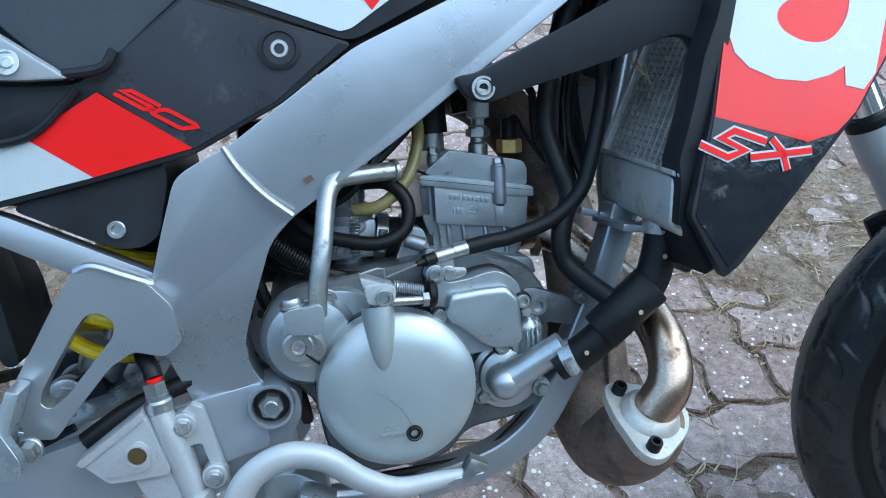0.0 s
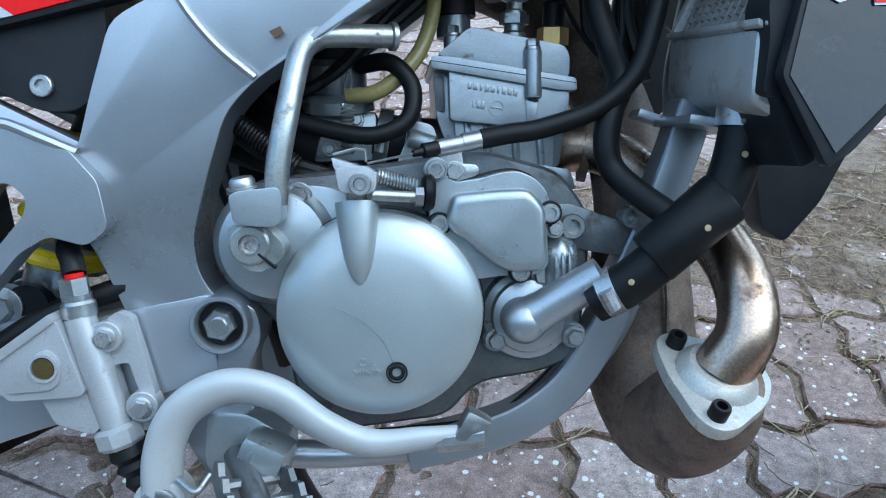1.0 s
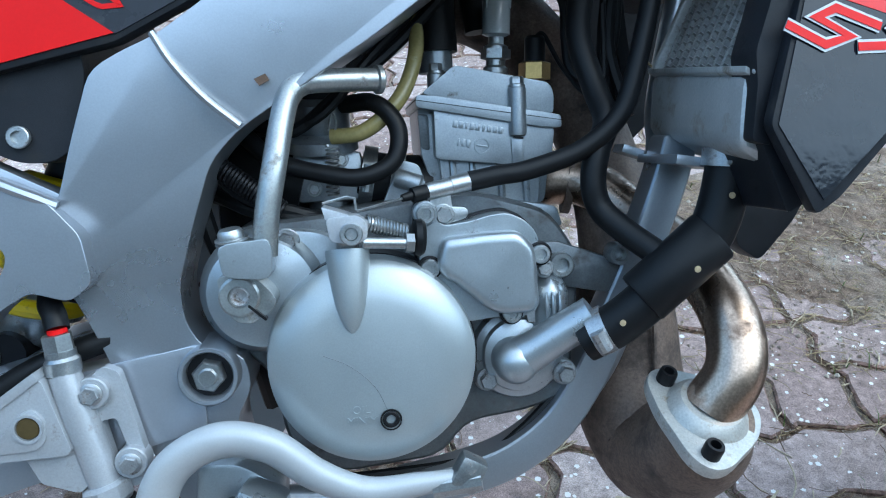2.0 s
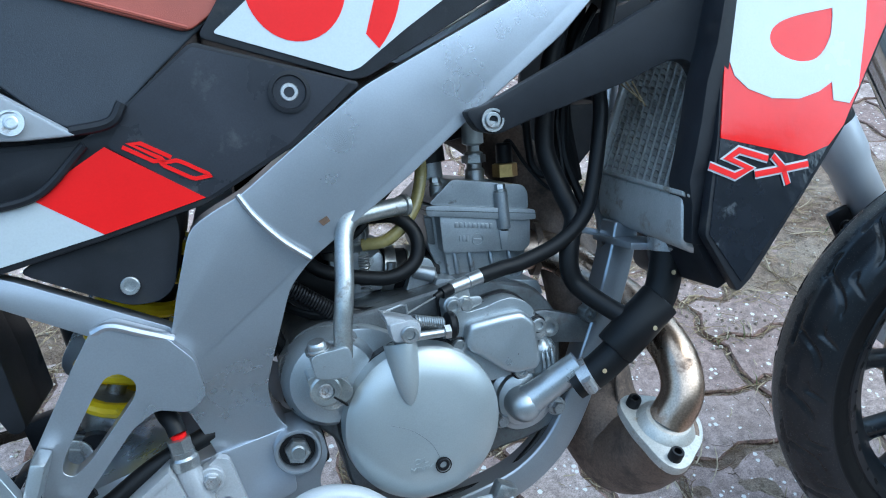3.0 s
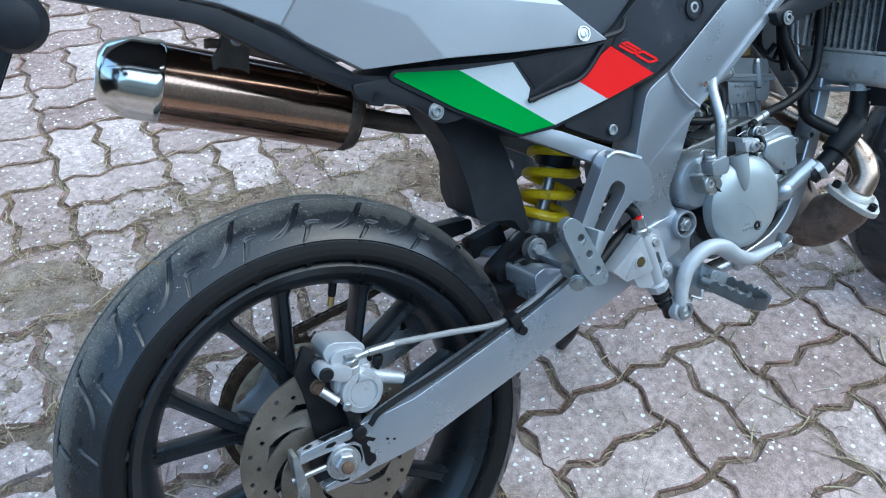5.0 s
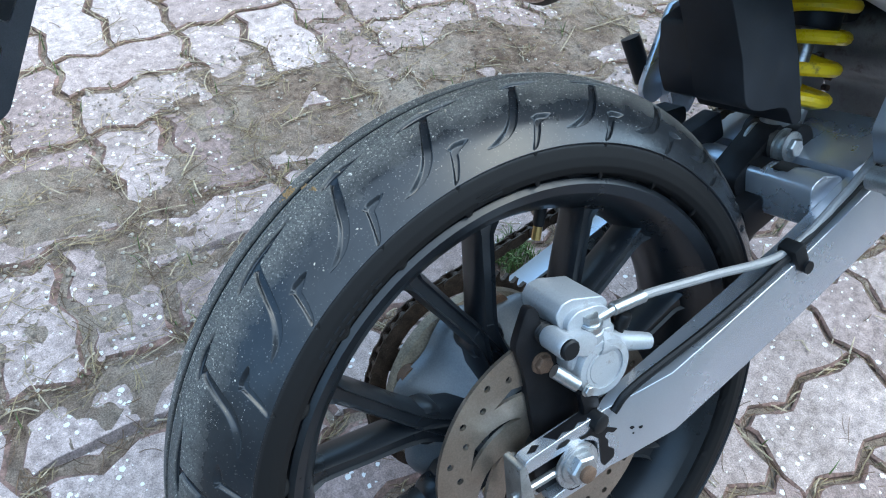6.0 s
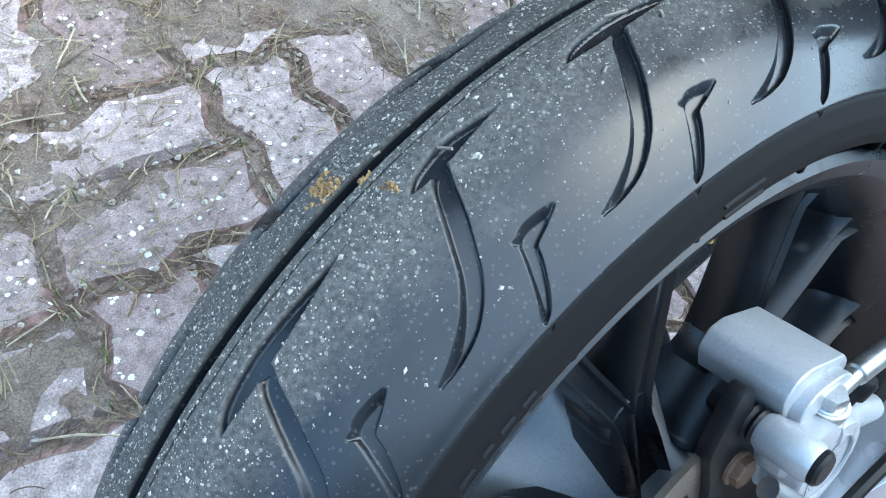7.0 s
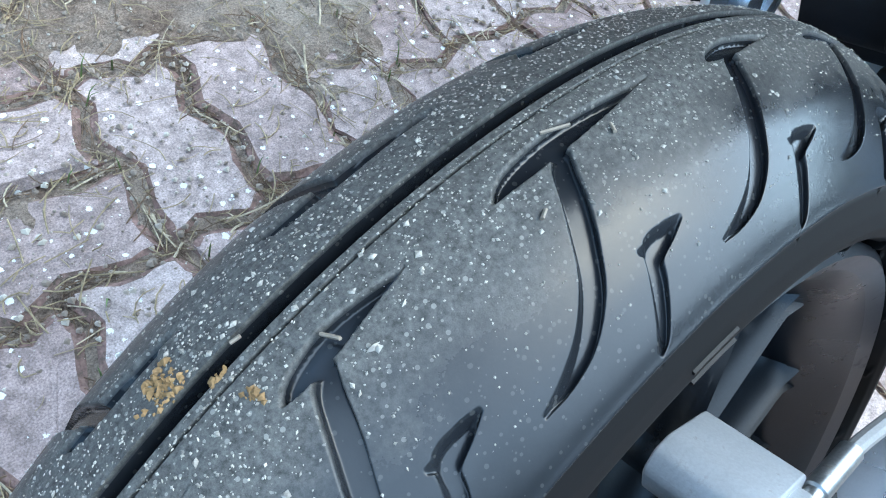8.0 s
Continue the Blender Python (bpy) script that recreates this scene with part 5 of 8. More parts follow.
part("fitting", join(turned([(0.0105, 0), (0.0105, 0.008), (0.009, 0.010), (0.009, 0.014), (0, 0.014)], (0.4420, -0.129, 0.462), (-0.08, 0, 1), 18), turned([(0.0092, 0.012), (0.0092, 0.024), (0, 0.024)], (0.4420, -0.129, 0.462), (-0.1, 0, 1), 6)), STEEL, mc)
part("red_seal", turned([(0.0058, 0), (0.0058, 0.0028), (0, 0.0028)], (0.4402, -0.128, 0.4862), (-0.1, 0, 1), 16), RED, mc)
part("fluid_hose", tube([(0.4400, -0.127, 0.488), (0.4375, -0.123, 0.496), (0.432, -0.114, 0.503), (0.430, -0.095, 0.508), (0.445, -0.080, 0.500)], 0.0072, 14), RUBBER, mc)
part("feed_pipe", tube([(0.380, -0.116, 0.440), (0.420, -0.112, 0.462), (0.470, -0.105, 0.478)], 0.0075, 12), RUBBER, mc)
part("pushrod_boot", join(turned([(0.012, 0), (0.013, 0.006), (0.010, 0.010), (0.0125, 0.014), (0.009, 0.019), (0.011, 0.024), (0.008, 0.03), (0.0085, 0.045), (0, 0.045)], (0.4640, -0.130, 0.378), (0.32, 0, -0.93), 18)), RUBBER, mc)

# -- brake pedal and footpeg --
PEDAL = [(0.487, -0.142, 0.345), (0.491, -0.144, 0.378), (0.505, -0.146, 0.404), (0.533, -0.148, 0.418), (0.562, -0.148, 0.412), (0.590, -0.147, 0.390), (0.618, -0.146, 0.377), (0.650, -0.146, 0.378), (0.676, -0.146, 0.380)]
pedal = part("brake_pedal", tube(PEDAL, [0.0135, 0.0135, 0.014, 0.0145, 0.014, 0.013, 0.012, 0.010, 0.0075], 16, 10, squash=0.72), PEDAL_WHITE, bike, "pale painted bent brake pedal")
part("pedal_tip", join(block((0.682, -0.148, 0.384), (0.018, 0.016, 0.022), (0, 30, 0), 0.004), tube([(0.660, -0.146, 0.376), (0.690, -0.150, 0.380)], 0.008, 10, smooth=False)), STEEL, pedal)
part("pedal_pivot", join(turned([(0.0165, -0.012), (0.0165, 0.010), (0.015, 0.012), (0, 0.012)], (0.487, -0.138, 0.345), (0, -1, 0), 26)), PEDAL_WHITE, pedal)
part("pedal_bolt", join(socket_bolt((0.487, -0.150, 0.345), 0.0125, 0.004)), STEEL, pedal)
part("return_spring", tube([(0.500, -0.150, 0.362), (0.512, -0.156, 0.356), (0.520, -0.150, 0.364)], 0.002, 8), STEEL, pedal)
part("footpeg_mount", join(prism(rounded([(0.514, 0.396), (0.540, 0.394), (0.566, 0.376), (0.564, 0.348), (0.530, 0.340), (0.510, 0.360)], 0.008), -0.128, -0.086, 0.005), block((0.550, -0.138, 0.366), (0.030, 0.030, 0.034), (0, 25, -10), 0.006)), CAST, bike, "cast footpeg mount")


def footpeg():
    a, b = Vector((0.541, -0.150, 0.369)), Vector((0.572, -0.205, 0.343))
    d = (b - a).normalized()
    s = d.cross(Vector((0, 0.2, 1))).normalized()
    u = s.cross(d).normalized()
    bms, rungs = [], []
    loop = [a + s * 0.018, a + d * 0.050 + s * 0.022, a + d * 0.068 + s * 0.013, a + d * 0.074, a + d * 0.068 - s * 0.013, a + d * 0.050 - s * 0.022, a - s * 0.018]
    path = smooth_path(loop, 8)
    bm = bmesh.new()
    rings = []
    for i, p in enumerate(path):
        t = (path[min(i + 1, len(path) - 1)] - path[max(i - 1, 0)]).normalized()
        out = t.cross(u).normalized()
        top = 0.006 + (0.0042 if i % 2 else 0.0)
        rings.append([bm.verts.new(p + out * 0.002 - u * 0.007), bm.verts.new(p + out * 0.002 + u * top), bm.verts.new(p - out * 0.002 + u * top), bm.verts.new(p - out * 0.002 - u * 0.007)])
    for x, y in zip(rings, rings[1:]):
        for k in range(4):
            bm.faces.new((x[k], x[(k + 1) % 4], y[(k + 1) % 4], y[k]))
    bm.faces.new(rings[0])
    bm.faces.new(rings[-1][::-1])
    bms.append(bm)
    for f in (0.012, 0.030, 0.048):
        rungs.append(tube([a + d * f + s * 0.02 - u * 0.004, a + d * f - s * 0.02 - u * 0.004], 0.004, 8, smooth=False))
    rungs.append(tube([a - d * 0.015 - u * 0.004, a + d * 0.05 - u * 0.006], 0.008, 12, smooth=False))
    return bms[0], rungs


peg_bm, rungs = footpeg()
peg = part("footpeg", peg_bm, CASE_GREY, bike, "serrated metal footpeg with worn teeth")
for bm in rungs:
    part("rung", bm, CASE_GREY, peg)

# -- shock absorber with its yellow spring --
S0, S1 = Vector((0.362, 0.0, 0.452)), Vector((0.452, 0.0, 0.640))
ax = (S1 - S0).normalized()
shock = part("shock_absorber", join(turned([(0.012, 0), (0.020, 0.01), (0.022, 0.03), (0.034, 0.034), (0.034, 0.040), (0.020, 0.042), (0.0085, 0.045), (0.0085, 0.12), (0, 0.12)], S0, ax, 24)), STEEL, bike, "shock absorber with yellow coil spring")
part("damper_body", turned([(0.024, 0.105), (0.026, 0.11), (0.026, 0.185), (0.036, 0.187), (0.036, 0.193), (0, 0.193)], S0, ax, 24), PLASTIC, shock)
part("spring", coil(S0 + ax * 0.038, S0 + ax * 0.190, 0.0335, 0.0068, 6.2, 10, 26, 0.10), YELLOW, shock, "yellow coil spring")
part("shock_eye", join(turned([(0.016, -0.03), (0.016, 0.03)], S0, (0, 1, 0), 20), block(S0 + ax * 0.015, (0.03, 0.03, 0.04), (0, 25, 0), 0.006)), BLACK_BOLT, shock)
# airbox side behind the panel
AIRBOX = [(0.352, 0.626), (0.462, 0.668), (0.468, 0.640), (0.456, 0.596), (0.444, 0.588), (0.424, 0.588), (0.400, 0.600)]
airbox = part("airbox", prism(rounded(AIRBOX, 0.010), -0.112, 0.09, 0.008, 3), MATT_PLASTIC, bike, "black plastic airbox with a bright screw")
part("airbox_screw", socket_bolt((0.426, -0.113, 0.604), 0.0068, 0.004), STEEL, airbox)
part("inner_mud_seal", prism(rounded([(0.30, 0.62), (0.36, 0.64), (0.46, 0.66), (0.46, 0.74), (0.28, 0.74), (0.16, 0.72)], 0.01), -0.095, 0.095, 0.006), PLASTIC, bike)

# -- engine --
CASE = [(0.524, 0.510), (0.536, 0.535), (0.556, 0.543), (0.600, 0.545), (0.660, 0.552), (0.700, 0.556), (0.752, 0.540), (0.772, 0.510), (0.770, 0.470), (0.762, 0.410), (0.735, 0.400), (0.690, 0.395), (0.670, 0.372), (0.600, 0.366), (0.566, 0.392), (0.560, 0.440), (0.540, 0.458), (0.524, 0.482)]
engine = part("engine", join(prism(rounded(CASE, 0.012, 3), -0.092, 0.090, 0.006, 3)), CASE_GREY, bike, "grey cast single-cylinder two-stroke engine")
part("kickstart_cover", join(turned([(0.040, -0.02), (0.040, 0.020), (0.034, 0.030), (0.020, 0.034), (0, 0.035)], (0.561, -0.088, 0.500), (0, -1, 0), 36), prism(rounded([(0.548, 0.540), (0.600, 0.536), (0.625, 0.520), (0.600, 0.460), (0.560, 0.462)], 0.012), -0.108, -0.090, 0.006)), CAST, engine)
clutch = part("clutch_cover", join(
    turned([(0.0660, -0.01), (0.0660, 0.030), (0.0645, 0.038), (0.058, 0.044), (0.040, 0.0475), (0.020, 0.0490), (0, 0.0493)], (0.6275, -0.095, 0.455), (0, -1, 0), 72)), COVER, engine, "round pale grey clutch cover with scratches")
part("cover_gasket", turned([(0.0672, 0.000), (0.0672, 0.0235), (0.060, 0.024)], (0.6280, -0.095, 0.4545), (0, -1, 0), 64, caps=False), BLACK_BOLT, clutch, "black gasket line round the cover")
part("shaft_cup", turned([(0.0010, -0.0230), (0.0040, -0.0200), (0.0070, -0.0140), (0.0094, -0.0060), (0.0112, 0.0040), (0.0126, 0.0150), (0.0136, 0.0262), (0.0136, 0.0275), (0.0118, 0.0275), (0.0112, 0.020), (0.004, 0.018), (0, 0.018)], (0.6165, -0.1390, 0.499), (0, 0.20, 1), 36), COVER, clutch, "hollow cup for the clutch shaft")
# black disc stands in for the shadow inside the cup's opening
part("cup_shadow", turned([(0.0110, 0), (0.0110, 0.001), (0, 0.001)], (0.6165, -0.1352, 0.5175), (0, 0.20, 1), 24), BLACK_BOLT, clutch, "black disc painted as shade inside the cup")
part("level_screw", join(turned([(0.0068, 0), (0.0068, 0.001), (0.0058, 0.001)], (0.6365, -0.1435, 0.4205), (0, -1, 0), 20, caps=False), socket_bolt((0.6365, -0.1415, 0.4205), 0.0052, 0.003)), BLACK_BOLT, clutch, "dark oil level screw")
part("scratch_line", tube([(0.598, -0.1448, 0.464), (0.614, -0.1452, 0.456), (0.628, -0.1450, 0.442), (0.635, -0.1440, 0.426)], 0.00014, 5), CASE_GREY, clutch)


def lettering(text, size, m, depth, parent, material, name, label=""):
    """Raised words in the built-in font."""
    cu = bpy.data.curves.new(name, "FONT")
    cu.body, cu.size, cu.extrude, cu.align_x = text, size, depth, "CENTER"
    cu.resolution_u = 3
    tmp = bpy.data.objects.new(name, cu)
    scene.collection.objects.link(tmp)
    bpy.context.view_layer.update()
    me = bpy.data.meshes.new_from_object(tmp)
    bpy.data.objects.remove(tmp)
    me.materials.append(material)
    ob = new(name, me)
    ob.parent = parent
    ob.matrix_local = m
    return tagged(ob, label)


lettering("OIL", 0.0072, pose(0.6185, -0.1432, 0.4255, 92, 0, 0), 0.0006, clutch, COVER, "embossed_word", "embossed word OIL")
lettering("MINIM", 0.0068, pose(0.6190, -0.1428, 0.4185, 93, 0, 0), 0.0006, clutch, COVER, "embossed_word", "embossed word MINIM")

PUMP = [(0.661, 0.541), (0.662, 0.550), (0.669, 0.550), (0.671, 0.543), (0.677, 0.536), (0.695, 0.538), (0.706, 0.541), (0.718, 0.542), (0.729, 0.537), (0.736, 0.529), (0.7385, 0.521), (0.735, 0.515), (0.736, 0.509), (0.737, 0.482),
        (0.734, 0.477), (0.727, 0.474), (0.709, 0.475), (0.689, 0.473), (0.686, 0.482), (0.680, 0.492), (0.673, 0.501), (0.668, 0.506), (0.661, 0.510)]
PUMP_FACE = [(0.675, 0.529), (0.704, 0.531), (0.724, 0.531), (0.734, 0.520), (0.735, 0.484), (0.730, 0.478), (0.711, 0.478), (0.702, 0.482), (0.691, 0.492), (0.681, 0.501), (0.676, 0.503), (0.671, 0.511)]
part("pump_gasket", prism(rounded([(x + (0.0016 if x > 0.70 else -0.0016), z + (0.0014 if z > 0.50 else -0.0016)) for x, z in PUMP], 0.004, 3), -0.1005, -0.0920, 0.0005), BLACK_BOLT, engine)
cover = part("pump_cover", prism(rounded(PUMP, 0.004, 3), -0.1215, -0.090, 0.0045, 4), CAST, engine, "cast oil pump cover with water spots")
part("raised_face", prism(rounded(PUMP_FACE, 0.006, 4), -0.1330, -0.112, 0.0085, 5), CAST, cover)
for x, z in ((0.666, 0.5445), (0.667, 0.5100), (0.738, 0.5145), (0.718, 0.4775)):
    part("screw_seat", turned([(0.0078, -0.012), (0.0078, 0.0015), (0.0070, 0.0022), (0, 0.0022)], (x, -0.1215, z), (0, -1, 0), 22), BLACK_BOLT if z < 0.53 else CAST, cover)
    part("cover_bolt", join(socket_bolt((x, -0.1235, z), 0.0060, 0.0045), turned([(0.0036, 0.0018), (0.0036, 0.0024), (0, 0.0024)], (x, -0.1235, z), (0, -1, 0), 6)), STEEL, cover)
for place, r, h in (((0.743, -0.110, 0.503), 0.0048, 0.006), ((0.578, -0.108, 0.531), 0.0062, 0.008), ((0.545, -0.100, 0.470), 0.0060, 0.010)):
    part("case_bolt", hex_bolt(place, r, h), BOLT, engine)
# clutch cable bracket with its foot
cable_bracket = part("cable_bracket", join(bar((0.6780, 0.5430), (0.6760, 0.5560), 0.013, 0.014, -0.117, -0.1135, 0.001), bar((0.6790, 0.5420), (0.6900, 0.5430), 0.012, 0.008, -0.117, -0.1135, 0.001), tube([(0.667, -0.117, 0.5575), (0.698, -0.113, 0.5625)], 0.0056, 14, smooth=False)), STEEL, engine)
part("bracket_bolt", hex_bolt((0.6780, -0.117, 0.5425), 0.0056, 0.006, flange=1.25), STEEL, cable_bracket)
part("rib_housing", join(tube([(0.748, -0.090, 0.493), (0.748, -0.098, 0.484), (0.747, -0.100, 0.462)], [0.009, 0.0135, 0.0125], 20), *[tube([(x, -0.113, 0.4870), (x, -0.1145, 0.478), (x, -0.1135, 0.4640)], [0.0006, 0.0017, 0.0017], 8) for x in (0.7435, 0.7480, 0.7525)]), CAST, engine)
# water pump and its outlet
pump = part("water_pump", join(turned([(0.0325, -0.02), (0.0325, 0.006), (0.0305, 0.010), (0.026, 0.012), (0.0245, 0.016), (0.0165, 0.019), (0, 0.020)], (0.7265, -0.088, 0.4435), (0, -1, 0), 48),
                               turned([(0.0150, 0.0), (0.0150, 0.016), (0.0138, 0.022), (0.0100, 0.0275), (0.0045, 0.030), (0, 0.0303)], (0.7210, -0.100, 0.4430), (0, -1, 0), 32),
                               tube([(0.7210, -0.1140, 0.4430), (0.7340, -0.1180, 0.4510), (0.7700, -0.1290, 0.4740)], [0.0148, 0.0128, 0.0122], 24, smooth=False)), CAST, engine, "cast water pump with outlet spout")
for x, z in ((0.7040, 0.4275), (0.7575, 0.4275), (0.7360, 0.4705)):
    part("pump_lug", turned([(0.0088, -0.02), (0.0088, 0.002), (0.0078, 0.003), (0, 0.003)], (x, -0.096, z), (0, -1, 0), 20), CAST, pump)
    part("pump_bolt", hex_bolt((x, -0.099, z), 0.0058, 0.008), BOLT, pump)
# cylinder and head
CYL = [(0.680, 0.612), (0.765, 0.595), (0.762, 0.571), (0.754, 0.566), (0.743, 0.569), (0.680, 0.577)]
BARREL = [(0.670, 0.616), (0.768, 0.597), (0.760, 0.540), (0.680, 0.553), (0.671, 0.580)]
cylinder = part("cylinder", join(prism(rounded(BARREL, 0.006, 3), -0.046, 0.050, 0.006, 3), prism(rounded(CYL, 0.003, 3), -0.0635, 0.02, 0.0022, 3),
                                 prism(rounded([(0.683, 0.580), (0.756, 0.567), (0.754, 0.541), (0.685, 0.553)], 0.004, 3), -0.0540, 0.02, 0.004, 3),
                                 prism(rounded([(0.668, 0.558), (0.762, 0.540), (0.766, 0.526), (0.664, 0.544)], 0.003), -0.074, 0.055, 0.003)), CAST_DULL, engine, "grey cast cylinder with raised marks")
for x, z in ((0.6920, 0.5660), (0.7060, 0.5635), (0.7260, 0.5600), (0.7440, 0.5565)):
    part("barrel_rib", tube([(x, -0.0535, z + 0.013), (x + 0.0008, -0.0555, z), (x + 0.0016, -0.0540, z - 0.013)], [0.0022, 0.0026, 0.0026], 8), CAST_DULL, cylinder)
part("flange_plate", prism(rounded([(0.6680, 0.6215), (0.6810, 0.6205), (0.7690, 0.6035), (0.7695, 0.5945), (0.7560, 0.5955), (0.6810, 0.6105), (0.6675, 0.6130)], 0.0025, 3), -0.0672, 0.056, 0.0020, 3), CAST_DULL, cylinder)
part("head_seam", prism([(0.6672, 0.61780), (0.7700, 0.59950), (0.7700, 0.59995), (0.6672, 0.61830)], -0.0675, 0.0565), BLACK_BOLT, cylinder, "dark line of the head gasket")
part("side_pocket", prism(rounded([(0.6700, 0.6095), (0.6775, 0.6085), (0.6775, 0.5830), (0.6712, 0.5850)], 0.002), -0.0475, -0.040, 0.0008), CASE_GREY, cylinder)
HEAD = [(0.672, 0.6225), (0.681, 0.6200), (0.7650, 0.6040), (0.7660, 0.6190), (0.7625, 0.6265), (0.6960, 0.6410), (0.6860, 0.6330)]
head = part("cylinder_head", prism(rounded(HEAD, 0.004, 4), -0.0615, 0.052, 0.0060, 4), CAST_DULL, engine, "cast cylinder head with bolted studs")
for x, y, z0, z1 in ((0.7385, -0.0650, 0.5895, 0.6240), (0.6840, -0.0480, 0.6080, 0.6370)):
    stud = part("stud_boss", turned([(0.0010, 0), (0.0058, 0.001), (0.0062, 0.004), (0.0064, z1 - z0 - 0.001), (0.0056, z1 - z0), (0, z1 - z0)], (x, y, z0), (0.02, 0.06, 1), 20), CAST_DULL, head)
    part("head_bolt", hex_bolt((x + 0.0007, y + 0.0020, z1 - 0.0005), 0.0050, 0.0075, (0.02, 0.06, 1), 1.18), STEEL, stud)
part("stud_slot", prism(rounded([(0.7335, 0.5895), (0.7425, 0.5878), (0.7410, 0.5700), (0.7340, 0.5712)], 0.002), -0.0650, -0.0620, 0.0008), CAST_DULL, cylinder)
# thin black piece painted as the shade at the top of the slot
part("slot_shade", prism(rounded([(0.7350, 0.5905), (0.7420, 0.5893), (0.7418, 0.5878), (0.7350, 0.5890)], 0.0005), -0.0668, -0.0640), BLACK_BOLT, cylinder)
for k, w in enumerate((0.0030, 0.0030, 0.0016, 0.0030, 0.0030, 0.0016, 0.0030, 0.0030, 0.0030)):
    part("raised_mark", block((0.6945 + 0.0040 * k, -0.0638, 0.6005 - 0.00075 * k), (w, 0.0014, 0.0046), (0, 11, 0), 0.0005), CAST_DULL, cylinder)
for k in range(3):
    part("raised_mark", block((0.6965 + 0.0034 * k, -0.0638, 0.5880 - 0.00065 * k), (0.0012 if k == 0 else 0.0026, 0.0014, 0.0054), (0, 11, 0), 0.0005), CAST_DULL, cylinder)
part("raised_ring", join(turned([(0.0056, 0), (0.0056, 0.0010), (0.0046, 0.0010), (0.0046, 0)], (0.7130, -0.0634, 0.5845), (0, -1, 0), 24, caps=False), block((0.7130, -0.0638, 0.5845), (0.0080, 0.0012, 0.0011), (0, 11, 0), 0.0003)), CAST_DULL, cylinder)
plug = part("spark_plug", join(turned([(0.0095, 0), (0.0095, 0.010), (0.0075, 0.012), (0.0075, 0.016), (0.0095, 0.017), (0.0095, 0.026), (0.006, 0.028), (0.006, 0.034), (0, 0.034)], (0.733, -0.012, 0.632), (0.06, 0, 1), 16), turned([(0.0115, 0.017), (0.0115, 0.024), (0, 0.024)], (0.733, -0.012, 0.632), (0.06, 0, 1), 6)), STEEL, head)
part("plug_connector", join(turned([(0.0060, -0.004), (0.0060, 0.002), (0.0105, 0.004), (0.0105, 0.028), (0.0085, 0.031), (0, 0.031)], (0.735, -0.012, 0.663), (0.06, 0, 1), 18), block((0.737, -0.012, 0.689), (0.020, 0.014, 0.008), (0, 4, 0), 0.002)), STICKER_WHITE, plug, "pale plastic plug connector")
part("plug_cap", join(turned([(0.0095, 0), (0.0095, 0.03), (0.007, 0.034), (0, 0.034)], (0.724, 0.010, 0.672), (-0.1, 0.1, 1), 14)), RUBBER, plug)
sensor = part("temperature_sensor", turned([(0.0120, 0), (0.0120, 0.012), (0.010, 0.013), (0, 0.013)], (0.762, -0.018, 0.632), (0.05, 0, 1), 6), BRASS, head)
part("sensor_plug", turned([(0.0080, 0), (0.0080, 0.018), (0.0065, 0.020), (0, 0.020)], (0.7626, -0.018, 0.644), (0.05, 0, 1), 14), RUBBER, sensor)
part("sensor_wire", tube([(0.764, -0.018, 0.663), (0.770, -0.020, 0.664), (0.780, -0.030, 0.640), (0.794, -0.045, 0.618), (0.802, -0.060, 0.622), (0.806, -0.05, 0.68)], 0.0020, 6), RUBBER, sensor)
part("water_outlet", join(turned([(0.013, 0), (0.013, 0.03), (0, 0.03)], (0.688, -0.014, 0.640), (0, 0, 1), 16)), CAST_DULL, head)
part("outlet_hose", tube([(0.688, -0.014, 0.655), (0.688, -0.012, 0.700), (0.700, 0.0, 0.740)], 0.017, 16), RUBBER, head)

# -- kick starter --
kick = part("kick_starter", join(tube([(0.5690, -0.148, 0.528), (0.5720, -0.148, 0.552), (0.5780, -0.144, 0.580), (0.5835, -0.131, 0.608), (0.5875, -0.124, 0.6205), (0.5945, -0.118, 0.6275), (0.6060, -0.114, 0.6295), (0.641, -0.100, 0.6300)], 0.0074, 16, 10),
                                 turned([(0.0074, 0), (0.0092, 0.001), (0.0092, 0.004), (0.0080, 0.005), (0, 0.005)], (0.640, -0.1004, 0.630), (0.93, 0.36, 0), 16)), KICK_STEEL, bike, "bare steel folding kick starter lever")
part("lever_block", join(prism(rounded([(0.5435, 0.5345), (0.5490, 0.5370), (0.5720, 0.5385), (0.5745, 0.5330), (0.5735, 0.5180), (0.5680, 0.5150), (0.5540, 0.5165), (0.5455, 0.5185)], 0.003, 3), -0.1585, -0.138, 0.0028, 3)), CAST, kick)
part("lever_washer", turned([(0.0098, 0), (0.0098, 0.0012), (0.0088, 0.0012), (0.0098, 0.0022), (0.0098, 0.0034), (0, 0.0034)], (0.5510, -0.148, 0.5360), (-0.1, -0.15, 1), 24), STEEL, kick)
part("lever_pin", turned([(0.0076, 0), (0.0076, 0.0035), (0.0062, 0.0055), (0, 0.0060)], (0.5507, -0.1485, 0.5392), (-0.1, -0.15, 1), 20), STEEL, kick)
CLAMP = [(0.5395, 0.5155), (0.5450, 0.5170), (0.5630, 0.5135), (0.5700, 0.5065), (0.5735, 0.5000), (0.5705, 0.4940), (0.5570, 0.4865), (0.5480, 0.4890), (0.5440, 0.4960), (0.5405, 0.5075)]
